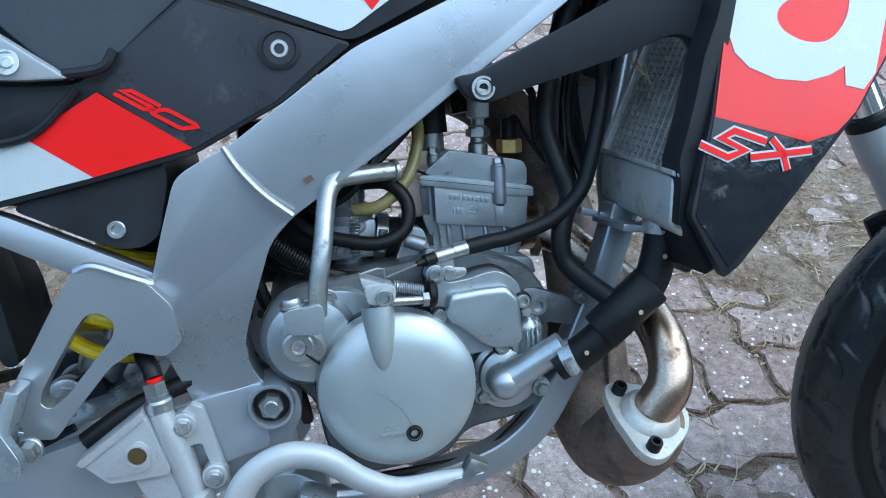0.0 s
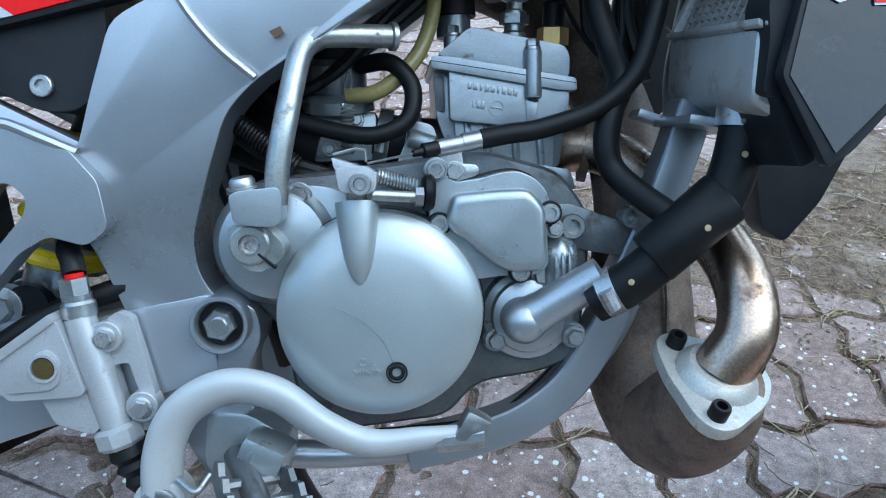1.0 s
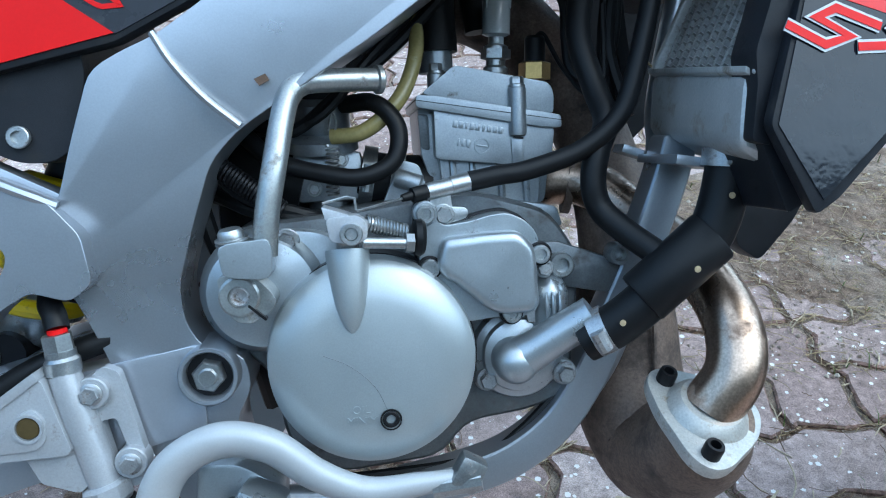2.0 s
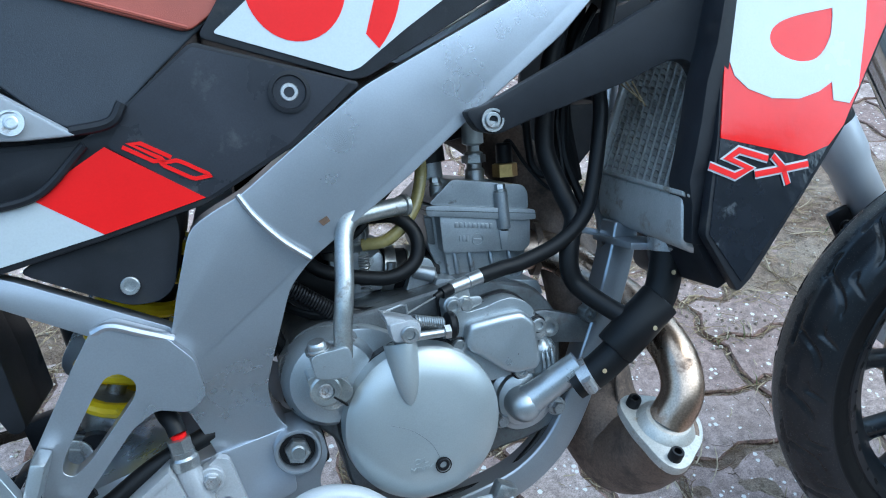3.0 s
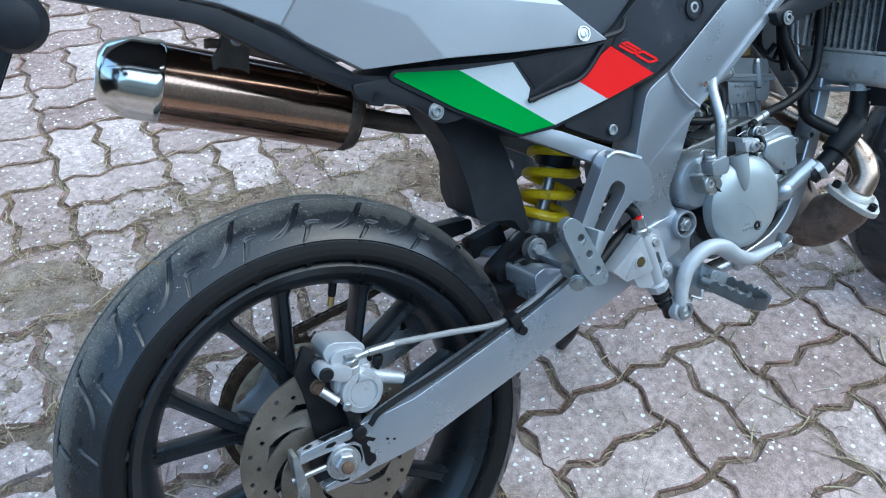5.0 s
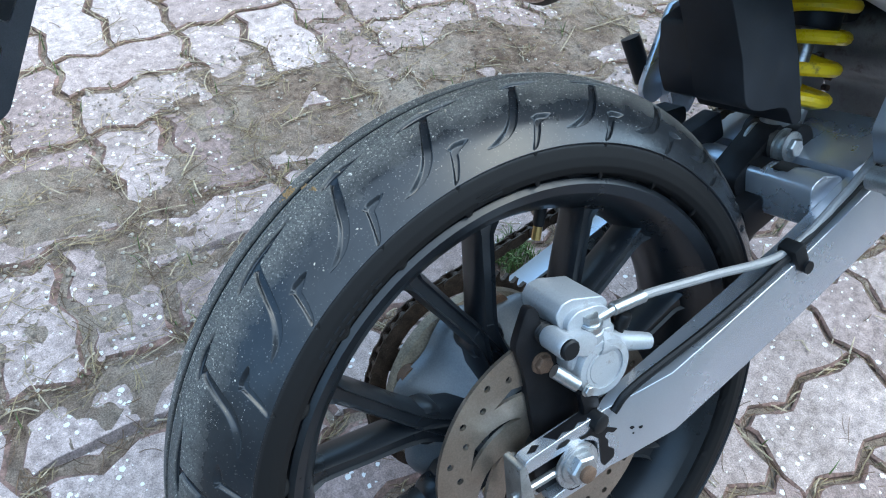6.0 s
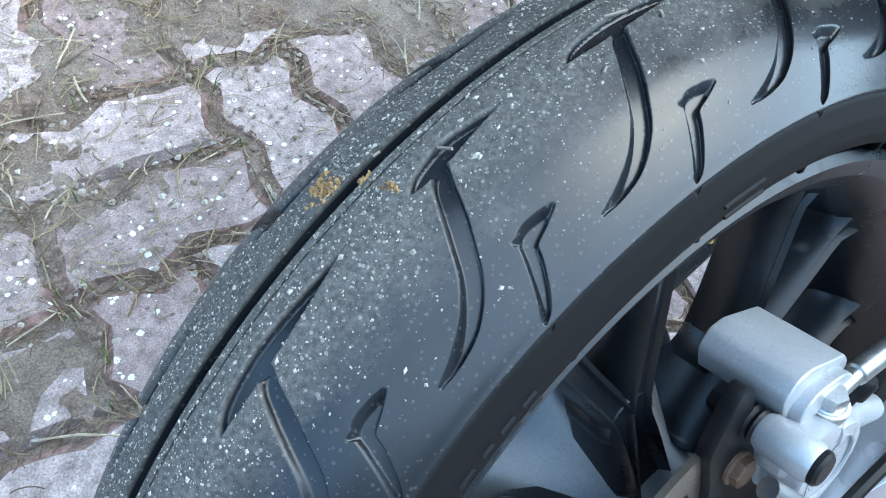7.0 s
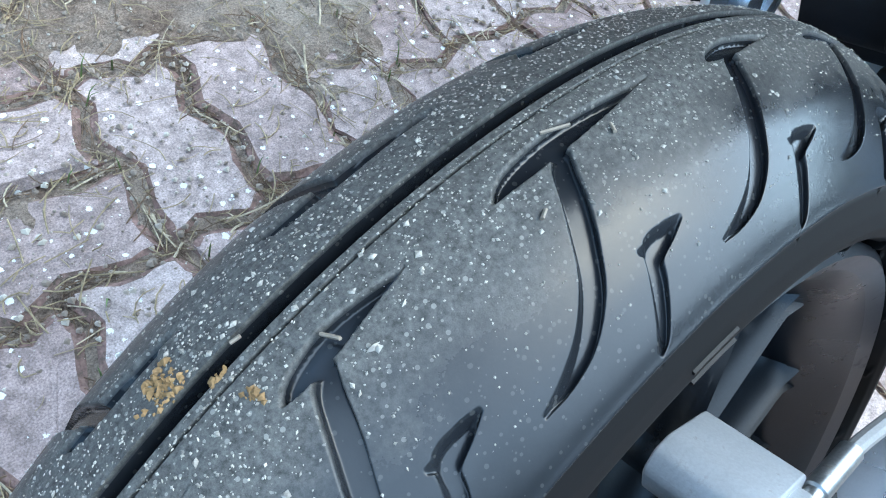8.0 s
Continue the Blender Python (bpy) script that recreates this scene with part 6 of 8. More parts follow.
part("spline_clamp", join(plate(rounded(CLAMP, 0.0035, 3), [ring(0.5520, 0.5040, 0.0062, 20)], -0.1460, -0.120, 0.0016), turned([(0.0122, 0), (0.0122, 0.0022), (0.0108, 0.0034), (0.0066, 0.0034), (0.0064, -0.002)], (0.5520, -0.1455, 0.5040), (0, -1, 0), 30, caps=False)), KICK_STEEL, kick, "worn steel spline clamp")
part("clamp_slit", bar((0.5575, 0.4985), (0.5665, 0.4900), 0.0016, 0.0016, -0.1492, -0.143, 0, 3), BLACK_BOLT, kick)
part("spline_bolt", turned([(0.0064, -0.003), (0.0064, 0.0008), (0.0050, 0.0016), (0.0026, 0.0010), (0.0022, -0.001), (0, -0.001)], (0.5520, -0.146, 0.5040), (0, -1, 0), 20), BOLT, kick)

# -- clutch arm and its cable --
arm = part("clutch_arm", join(prism(rounded([(0.6055, 0.5480), (0.6075, 0.5340), (0.6220, 0.5315), (0.6290, 0.5345), (0.6300, 0.5440), (0.6240, 0.5490)], 0.003, 3), -0.1570, -0.139, 0.0025, 3),
                              prism(rounded([(0.6035, 0.5545), (0.6160, 0.5500), (0.6300, 0.5445), (0.6300, 0.5425), (0.6055, 0.5465)], 0.0012), -0.1540, -0.128, 0.001)), CALIPER, engine, "bright clutch release arm")
part("arm_shaft", turned([(0.0066, 0), (0.0066, 0.006), (0.0058, 0.0065), (0.0058, 0.012), (0.0066, 0.0125), (0.0066, 0.022), (0, 0.022)], (0.6165, -0.1350, 0.5165), (0, -0.3, 1), 14), STEEL, arm)
part("arm_bolt", join(socket_bolt((0.6200, -0.157, 0.5385), 0.0068, 0.005), turned([(0.0036, 0.002), (0.0036, 0.003), (0, 0.003)], (0.6200, -0.157, 0.5385), (0, -1, 0), 6)), STEEL, arm)
part("arm_rod", tube([(0.6260, -0.1420, 0.5310), (0.6530, -0.1380, 0.5285)], 0.0036, 12, smooth=False), STEEL, arm)
part("rod_nut", turned([(0.0062, 0), (0.0062, 0.005), (0, 0.005)], (0.6520, -0.1380, 0.5286), (0.98, 0.1, -0.08), 6), STEEL, arm)
part("arm_spring", coil((0.6290, -0.1380, 0.5425), (0.6535, -0.1330, 0.5345), 0.0044, 0.0010, 13, 6, 14), STEEL, arm)
part("rod_boot", turned([(0.0085, 0), (0.0110, 0.0015), (0.0118, 0.005), (0.0100, 0.0075), (0, 0.0075)], (0.6565, -0.1300, 0.5310), (0.98, 0.1, -0.08), 22), RUBBER, arm)
part("inner_wire", tube([(0.6240, -0.1400, 0.5500), (0.6560, -0.122, 0.5555)], 0.0008, 6, smooth=False), STEEL, arm)
part("wire_hook", tube([(0.6040, -0.146, 0.5560), (0.6180, -0.146, 0.5590), (0.6230, -0.145, 0.5580), (0.6235, -0.145, 0.5510)], 0.0009, 6, smooth=False), STEEL, arm)
cable = part("clutch_cable", tube([(0.6960, -0.113, 0.5625), (0.715, -0.113, 0.5655), (0.735, -0.113, 0.568), (0.770, -0.113, 0.579), (0.795, -0.113, 0.599), (0.807, -0.112, 0.627), (0.821, -0.108, 0.680), (0.828, -0.10, 0.72), (0.87, -0.07, 0.82)], 0.0066, 14), RUBBER, bike, "black clutch cable in its sleeve")
part("cable_boot", tube([(0.6520, -0.124, 0.5550), (0.6580, -0.1215, 0.5562), (0.6585, -0.121, 0.5563), (0.6680, -0.118, 0.5578)], [0.0024, 0.0030, 0.0050, 0.0050], 12, smooth=False), RUBBER, cable)
part("cable_adjuster", tube([(0.6840, -0.115, 0.5605), (0.6990, -0.113, 0.5630)], 0.0062, 14, smooth=False), STEEL, cable)

# -- carburettor and intake --
carb = part("carburettor", join(turned([(0.020, 0), (0.022, 0.004), (0.022, 0.022), (0.018, 0.026), (0, 0.026)], (0.600, -0.030, 0.600), (0, -0.2, 1), 28),
                                turned([(0.026, 0), (0.026, 0.008), (0.020, 0.012), (0, 0.012)], (0.601, -0.036, 0.588), (0, -0.2, 1), 28),
                                block((0.604, -0.022, 0.568), (0.050, 0.05, 0.036), (0, 0, 0), 0.006), turned([(0.017, 0), (0.015, 0.022), (0, 0.022)], (0.604, -0.022, 0.552), (0, 0, -1), 20)), CAST_DULL, bike, "grey carburettor")
part("carb_screw", hex_bolt((0.614, -0.048, 0.580), 0.004, 0.006), STEEL, carb)
part("carb_screw", hex_bolt((0.594, -0.048, 0.560), 0.004, 0.006), STEEL, carb)
part("carb_cap", turned([(0.0155, 0), (0.0155, 0.02), (0.010, 0.026), (0, 0.026)], (0.600, -0.035, 0.625), (0, -0.2, 1), 20), PLASTIC, carb)
boot = part("intake_rubber", join(tube([(0.590, -0.02, 0.560), (0.540, -0.01, 0.575), (0.500, 0, 0.590)], 0.030, 18), tube([(0.626, -0.030, 0.566), (0.652, -0.03, 0.560), (0.672, -0.025, 0.556)], [0.020, 0.022, 0.024], 18)), RUBBER, bike, "black intake rubber with hose clamps")
part("intake_clamp", clamp_band((0.632, -0.030, 0.566), (0.97, 0, -0.2), 0.0215, 0.010), STEEL, boot)
part("intake_clamp", clamp_band((0.652, -0.030, 0.561), (0.97, 0, -0.2), 0.0225, 0.009), STEEL, boot)
part("intake_stub", prism(rounded([(0.640, 0.545), (0.655, 0.578), (0.668, 0.574), (0.676, 0.545)], 0.004), -0.062, 0.02, 0.004), CAST_DULL, engine)
part("stub_bolt", tube([(0.652, -0.062, 0.566), (0.668, -0.066, 0.560)], 0.0068, 12, smooth=False), CAST_DULL, engine)
part("throttle_spring", join(coil((0.609, -0.062, 0.590), (0.607, -0.062, 0.556), 0.0042, 0.0009, 12, 6, 12), tube([(0.610, -0.062, 0.594), (0.613, -0.064, 0.606), (0.610, -0.064, 0.612), (0.607, -0.062, 0.600)], 0.0009, 6)), STEEL, carb)
part("fuel_tube", tube([(0.609, -0.060, 0.596), (0.630, -0.066, 0.598), (0.650, -0.066, 0.612), (0.664, -0.060, 0.632), (0.672, -0.05, 0.662), (0.668, -0.02, 0.70)], 0.0055, 12), TUBE, bike, "yellowed fuel tube")
part("vent_hose", tube([(0.618, -0.050, 0.618), (0.640, -0.068, 0.617), (0.654, -0.074, 0.600), (0.650, -0.078, 0.578), (0.628, -0.080, 0.568), (0.600, -0.076, 0.572), (0.570, -0.07, 0.582), (0.55, -0.06, 0.60)], 0.0062, 12), RUBBER, bike, "black looped vent hose")
bms = [tube(p, r, 8) for p, r in (
    ([(0.530, -0.06, 0.560), (0.560, -0.078, 0.548), (0.600, -0.082, 0.541), (0.650, -0.085, 0.538)], 0.0058),
    ([(0.520, -0.07, 0.590), (0.548, -0.08, 0.560), (0.580, -0.082, 0.548), (0.606, -0.08, 0.540)], 0.0045),
    ([(0.54, -0.05, 0.62), (0.580, -0.07, 0.600), (0.620, -0.068, 0.628), (0.66, -0.05, 0.66), (0.72, -0.03, 0.72)], 0.0045),
    ([(0.55, -0.04, 0.60), (0.600, -0.075, 0.608), (0.640, -0.06, 0.650), (0.69, -0.03, 0.70)], 0.0035),
    ([(0.56, -0.03, 0.64), (0.63, -0.03, 0.67), (0.70, -0.02, 0.72), (0.80, -0.01, 0.79)], 0.008),
    ([(0.515, -0.075, 0.58), (0.525, -0.07, 0.53), (0.535, -0.06, 0.50), (0.545, -0.05, 0.44), (0.55, -0.03, 0.40)], 0.006))]
wiring = part("wiring", bms[0], RUBBER, bike, "bundle of black cables behind the frame")
for bm in bms[1:]:
    part("cable", bm, RUBBER, wiring)
part("coil_hose", join(coil((0.535, -0.085, 0.580), (0.575, -0.088, 0.548), 0.0060, 0.0016, 20, 6, 12)), BLACK_BOLT, bike, "spiral wrapped cable")
# black block added to make the gap behind the engine dark
part("gap_darkener", join(block((0.56, 0.06, 0.60), (0.10, 0.06, 0.16), (0, 0, 0), 0.01)), PLASTIC, bike)

# -- exhaust --
exhaust = part("exhaust_chamber", tube([(0.838, -0.154, 0.408), (0.840, -0.126, 0.380), (0.834, -0.072, 0.356), (0.824, -0.040, 0.388), (0.824, -0.030, 0.440), (0.826, -0.024, 0.500), (0.820, 0.0, 0.560), (0.80, 0.04, 0.63), (0.74, 0.07, 0.70), (0.60, 0.08, 0.74)],
                                      [0.026, 0.034, 0.043, 0.044, 0.040, 0.034, 0.030, 0.030, 0.034, 0.036], 28, 8), EXHAUST, bike, "rust-brown two-stroke expansion chamber")
part("chamber_seam", tube([(0.832, -0.118, 0.357), (0.830, -0.088, 0.378), (0.830, -0.078, 0.410), (0.832, -0.071, 0.450), (0.832, -0.060, 0.500)], 0.0018, 6), EXHAUST, exhaust)
header = part("header_pipe", tube([(0.768, -0.005, 0.556), (0.800, -0.020, 0.552), (0.830, -0.055, 0.524), (0.849, -0.102, 0.498), (0.857, -0.138, 0.468), (0.853, -0.154, 0.438), (0.837, -0.152, 0.412)], [0.020, 0.019, 0.019, 0.0185, 0.0185, 0.0185, 0.0185], 26, 9), HEADER, bike, "heat-tinted bent header pipe")
fl_n = Vector((0.175, -0.47, 0.866)).normalized()
fl_c = Vector((0.835, -0.150, 0.408))


def flange():
    u = fl_n.orthogonal().normalized()
    target = [Vector(p) - fl_c for p in ((0.8165, -0.132, 0.428), (0.8225, -0.183, 0.395), (0.8620, -0.146, 0.412))]
    flat = [t - fl_n * t.dot(fl_n) for t in target]
    u = flat[0].normalized()
    v = fl_n.cross(u)
    prof = []
    ang = [math.atan2(t.dot(v), t.dot(u)) for t in flat]
    for k in range(60):
        a = 2 * math.pi * k / 60
        r = 0.033
        for t, b in zip(flat, ang):
            d = math.atan2(math.sin(a - b), math.cos(a - b))
            r = max(r, 0.033 + (t.length + 0.011 - 0.033) * math.exp(-(d / 0.48) ** 2))
        prof.append((r * math.cos(a), r * math.sin(a)))
    bm = prism(prof, -0.004, 0.005, 0.0015)
    m = Matrix((( *u, ), (*(-fl_n), ), (*v, ))).transposed().to_4x4()
    bmesh.ops.transform(bm, matrix=Matrix.Translation(fl_c) @ m, verts=bm.verts)
    return bm, [fl_c + t for t in flat]


fl_bm, fl_bolts = flange()
flange_ob = part("flange", join(fl_bm, turned([(0.027, 0.003), (0.0245, 0.008), (0.020, 0.012), (0, 0.012)], fl_c, fl_n, 28)), FLANGE, header, "pale metal flange with three bolts")
for p in fl_bolts:
    part("flange_bolt", socket_bolt(p + fl_n * 0.003, 0.0060, 0.010, fl_n), BLACK_BOLT, flange_ob)
part("exhaust_port", join(turned([(0.026, 0), (0.026, 0.006), (0.022, 0.008), (0.020, 0.03), (0.027, 0.031), (0.027, 0.037), (0, 0.037)], (0.756, 0.0, 0.560), (0.95, -0.15, -0.15), 26)), EXHAUST, engine)
# muffler on the far side
M0, M1 = Vector((-0.112, 0.075, 0.780)), Vector((0.155, 0.060, 0.674))
md = (M1 - M0).normalized()
muffler = part("muffler", turned([(0.020, 0.000), (0.034, 0.004), (0.0445, 0.022), (0.0460, 0.050), (0.0460, 0.27), (0.044, 0.288), (0.030, 0.296), (0, 0.296)], M0, md, 48), MUFFLER, bike, "polished oval steel muffler under the tail")
part("muffler_tip", join(turned([(0.015, 0.012), (0.020, -0.006), (0.024, -0.010), (0.036, -0.002), (0.0455, 0.022), (0.0465, 0.048), (0.0475, 0.050), (0.0475, 0.056), (0.0462, 0.058)], M0, md, 48, caps=False)), MUFFLER_TIP, muffler)
part("muffler_cap", turned([(0.0458, 0.274), (0.0466, 0.276), (0.0466, 0.282), (0.042, 0.292), (0.018, 0.298), (0, 0.298)], M0, md, 40), EXHAUST, muffler, "dark brown end cap")
part("link_pipe", tube([M1 - md * 0.01, M1 + md * 0.08, (0.320, 0.055, 0.625), (0.42, 0.07, 0.62)], 0.0125, 16), EXHAUST, muffler)
hanger_plate = part("muffler_hanger", join(prism(rounded([(0.010, 0.787), (0.022, 0.825), (0.056, 0.812), (0.042, 0.781), (0.038, 0.768), (0.034, 0.748), (0.029, 0.756), (0.002, 0.765), (-0.007, 0.758), (-0.002, 0.775)], 0.003), 0.030, 0.042, 0.002)), BRACKET_GREY, muffler, "dark grey muffler hanger")
part("hanger_bolt", hex_bolt((0.029, 0.030, 0.790), 0.0055, 0.005), BOLT, hanger_plate)
part("heat_rail", tube([(-0.005, 0.042, 0.792), (0.02, 0.040, 0.785), (0.13, 0.030, 0.735)], 0.0055, 10), EXHAUST, muffler)

# -- radiator --
RA = Vector((0.842, -0.062, 0.626))
RB = Vector((0.842, -0.204, 0.613))
UP = Vector((0.070, 0.028, 0.122))
side = (RB - RA)
out = side.cross(UP).normalized()
if out.x > 0:
    out = -out


def slab_between(o, s, u, depth, bevel):
    bm = bmesh.new()
    vs = [bm.verts.new(o + a * s + b * u - c * depth * out) for c in (0, 1) for b in (0, 1) for a in (0, 1)]
    for f in ((0, 1, 3, 2), (4, 6, 7, 5), (0, 4, 5, 1), (2, 3, 7, 6), (0, 2, 6, 4), (1, 5, 7, 3)):
        bm.faces.new([vs[i] for i in f])
    bmesh.ops.recalc_face_normals(bm, faces=bm.faces)
    return bevelled(bm, bevel, 3)


radiator = part("radiator", slab_between(RA - out * 0.004, side, UP, 0.026, 0), CORE, bike, "finned aluminium radiator with a smooth bottom tank")
DOWN = Vector((0.012, 0.004, 0.125))
part("bottom_tank", slab_between(RA - side * 0.02 - DOWN * 0.33 + out * 0.006, side * 0.99, DOWN * 0.34, 0.034, 0.009), RAD, radiator, "smooth pale bottom tank")
part("tank_lip", slab_between(RA - side * 0.03 - DOWN * 0.005 + out * 0.0075, side * 1.01, DOWN * 0.03, 0.037, 0.001), RAD, radiator)
part("top_tank", slab_between(RA + side * -0.04 + UP * 0.99 + out * 0.006, side * 1.08, UP * 0.2, 0.04, 0.006), RAD, radiator)
part("side_plate", slab_between(RA - side * 0.05 + out * 0.006, side * 0.055, UP, 0.036, 0.002), RAD, radiator)
part("side_plate", slab_between(RA + side * 0.995 + out * 0.006, side * 0.03, UP, 0.036, 0.002), RAD, radiator)
TUBES = 13
for k in range(TUBES):
    o = RA + side * ((k + 0.5) / TUBES)
    part("cooling_tube", slab_between(o - side * 0.012 + out * 0.001, side * 0.024, UP, 0.01, 0), FIN, radiator)
for k in range(TUBES + 1):
    bm = bmesh.new()
    o, wd = RA + side * ((k + 0.14) / TUBES - (0.5 / TUBES if k == TUBES else 0)), side * (0.72 / TUBES)
    steps = 46
    if k == TUBES:
        break
    prev = None
    for i in range(steps + 1):
        q = o + UP * (i / steps) + (wd if i % 2 else wd * 0)
        pair = [bm.verts.new(q + out * 0.0012), bm.verts.new(q - out * 0.012)]
        if prev:
            bm.faces.new((prev[0], pair[0], pair[1], prev[1]))
        prev = pair
    part("fin_strip", bm, FIN, radiator)
part("radiator_bracket", join(block((0.826, -0.060, 0.573), (0.030, 0.022, 0.006), (0, 20, 0), 0.001), block((0.842, -0.105, 0.567), (0.04, 0.07, 0.006), (0, 10, 0), 0.001)), FRAME_PAINT, radiator)
for k in range(3):
    part("dry_straw", tube([(0.866 + 0.004 * k, -0.064 - 0.004 * k, 0.706), (0.862, -0.10 - 0.006 * k, 0.692 - 0.004 * k)], 0.0008, 5, smooth=False), STRAW, radiator, "dry straw caught in the fins")
part("dry_straw", tube([(0.842, -0.040, 0.640), (0.846, -0.070, 0.620), (0.85, -0.10, 0.616)], 0.0009, 5), STRAW, radiator, "dry straw caught in the fins")
# lower coolant hose with its tee
hose = part("coolant_hose", tube([(0.853, -0.146, 0.588), (0.852, -0.147, 0.560), (0.840, -0.147, 0.523), (0.812, -0.145, 0.494), (0.785, -0.138, 0.470), (0.764, -0.129, 0.457)], 0.0144, 20, 10), RUBBER, bike, "thick black coolant hose with a tee")
tee_a, tee_b = Vector((0.842, -0.148, 0.523)), Vector((0.797, -0.142, 0.484))
part("hose_tee", join(turned([(0.0145, 0), (0.0172, 0.0004), (0.0180, 0.0016), (0.0180, 0.0575), (0.0172, 0.0590), (0.0145, 0.0594)], tee_a, (tee_b - tee_a).normalized(), 26)), RUBBER, hose)
part("hose_clamp", clamp_band((0.852, -0.1465, 0.570), (0.1, 0, 1), 0.0147, 0.011), BOLT, hose)
part("hose_clamp", clamp_band((0.774, -0.133, 0.4635), (0.85, -0.33, 0.45), 0.0147, 0.011), BOLT, hose)
for p in ((0.846, -0.1645, 0.548), (0.781, -0.1545, 0.473), (0.822, -0.170, 0.506)):
    part("hose_mark", turned([(0.0020, 0), (0.0020, 0.0006), (0, 0.0006)], p, (0, -1, 0.1), 10), STRAW, hose)
part("bypass_hose", tube([(0.812, -0.140, 0.510), (0.794, -0.122, 0.526), (0.782, -0.112, 0.540), (0.778, -0.110, 0.557), (0.782, -0.108, 0.578), (0.790, -0.102, 0.597), (0.787, -0.088, 0.620), (0.780, -0.078, 0.655), (0.786, -0.072, 0.690), (0.80, -0.06, 0.73), (0.83, -0.05, 0.79)], 0.0086, 16, 9), RUBBER, bike, "black bypass coolant hose")
part("vent_line", tube([(0.752, -0.03, 0.701), (0.772, -0.03, 0.697), (0.783, -0.03, 0.686), (0.784, -0.03, 0.660), (0.786, -0.03, 0.640), (0.794, -0.035, 0.630), (0.806, -0.04, 0.640)], 0.0040, 10), RUBBER, bike, "thin black line over the cylinder head")
bms = [tube(p, r, 8) for p, r in (([(0.812, -0.05, 0.60), (0.806, -0.05, 0.64), (0.812, -0.045, 0.69), (0.83, -0.03, 0.76)], 0.0052), ([(0.82, -0.06, 0.60), (0.81, -0.05, 0.66), (0.83, -0.05, 0.74), (0.88, -0.03, 0.80)], 0.0045),
                                  ([(0.800, -0.04, 0.615), (0.815, -0.045, 0.65), (0.822, -0.045, 0.70), (0.845, -0.02, 0.78)], 0.0028), ([(0.83, -0.03, 0.62), (0.82, -0.04, 0.70), (0.85, -0.03, 0.78)], 0.006))]
wiring = part("front_wiring", bms[0], RUBBER, bike, "black cables and hoses beside the radiator")
for bm in bms[1:]:
    part("cable", bm, RUBBER, wiring)
part("front_loom_guard", join(block((0.872, 0.03, 0.745), (0.04, 0.08, 0.11), (0, 15, 0), 0.01)), PLASTIC, bike)

# -- bodywork --
def side_y(x, z):
    return -0.113 - 0.030 * (x - 0.14) - 0.02 * (z - 0.65)


PANEL = [(0.140, 0.724), (0.146, 0.734), (0.290, 0.717), (0.416, 0.713), (0.452, 0.737), (0.498, 0.772), (0.616, 0.730), (0.560, 0.690), (0.490, 0.656), (0.418, 0.641), (0.338, 0.626), (0.288, 0.627), (0.210, 0.675)]
POCKET = [(0.296, 0.714), (0.414, 0.709), (0.384, 0.680), (0.350, 0.671), (0.308, 0.664), (0.306, 0.672), (0.318, 0.678)]
panel_ob = part("side_panel", prism(rounded(PANEL, 0.005, 2), 0, 0.018, 0.0022, 2, side_y), MATT_PLASTIC, bike, "dark side panel with red, white and green stripes")
part("panel_field", decal(rounded([(0.452, 0.735), (0.498, 0.768), (0.606, 0.731), (0.556, 0.692), (0.490, 0.660), (0.430, 0.706)], 0.003), side_y), DARK_STICKER, panel_ob)
part("red_stripe", decal([(0.428, 0.706), (0.490, 0.661), (0.417, 0.645), (0.374, 0.677)], side_y, 0.0016), RED, panel_ob)
part("white_stripe", decal([(0.224, 0.718), (0.292, 0.7135), (0.310, 0.680), (0.3045, 0.666), (0.312, 0.663), (0.374, 0.677), (0.417, 0.645), (0.338, 0.631)], side_y, 0.0014), STICKER_WHITE, panel_ob)
part("green_stripe", decal([(0.146, 0.727), (0.150, 0.730), (0.224, 0.718), (0.338, 0.631), (0.290, 0.631), (0.212, 0.679)], side_y, 0.0014), GREEN, panel_ob)
part("panel_pocket", prism(rounded(POCKET, 0.004), -0.001, 0.012, 0.0015, 2, side_y), PLASTIC, panel_ob)
part("pocket_lip", tube([(0.305, side_y(0.305, 0.667) - 0.004, 0.667), (0.345, side_y(0.345, 0.672) - 0.005, 0.673), (0.382, side_y(0.382, 0.679) - 0.005, 0.680), (0.416, side_y(0.416, 0.708) - 0.004, 0.709)], 0.0032, 8), PLASTIC, panel_ob)
# model numerals as slanted outlines
def glyph(lines, origin, right, up, scale):
    o, r, u = Vector(origin), Vector(right), Vector(up)
    return [[tuple(o + r * x * scale + u * y * scale) for x, y in line] for line in lines]


FIVE = [[(1.0, 1), (0.12, 1), (0, 0.52), (0.9, 0.52), (1.0, 0.42), (0.9, 0), (0, 0)]]
NOUGHT = [[(0.1, 0), (0, 0.12), (0.1, 0.9), (0.22, 1), (1.0, 1), (1.1, 0.88), (1.0, 0.1), (0.88, 0), (0.1, 0)]]
n_r, n_u = (0.0225, -0.0148), (0.0105, 0.0028)
part("numeral", strokes(glyph(FIVE, (0.4400, 0.7045), n_r, n_u, 0.95), 0.0029, side_y, 0.0022), RED, panel_ob, "red slanted numeral 5")
part("numeral", strokes(glyph(NOUGHT, (0.4630, 0.6895), n_r, n_u, 0.95), 0.0029, side_y, 0.0022), RED, panel_ob, "red slanted numeral 0")
screw = part("panel_screw", join(turned([(0.0135, 0.000), (0.0155, 0.0035), (0.0125, 0.004), (0.0105, -0.003), (0, -0.003)], (0.561, side_y(0.561, 0.729), 0.729), (0, -1, 0), 28)), PLASTIC, panel_ob)
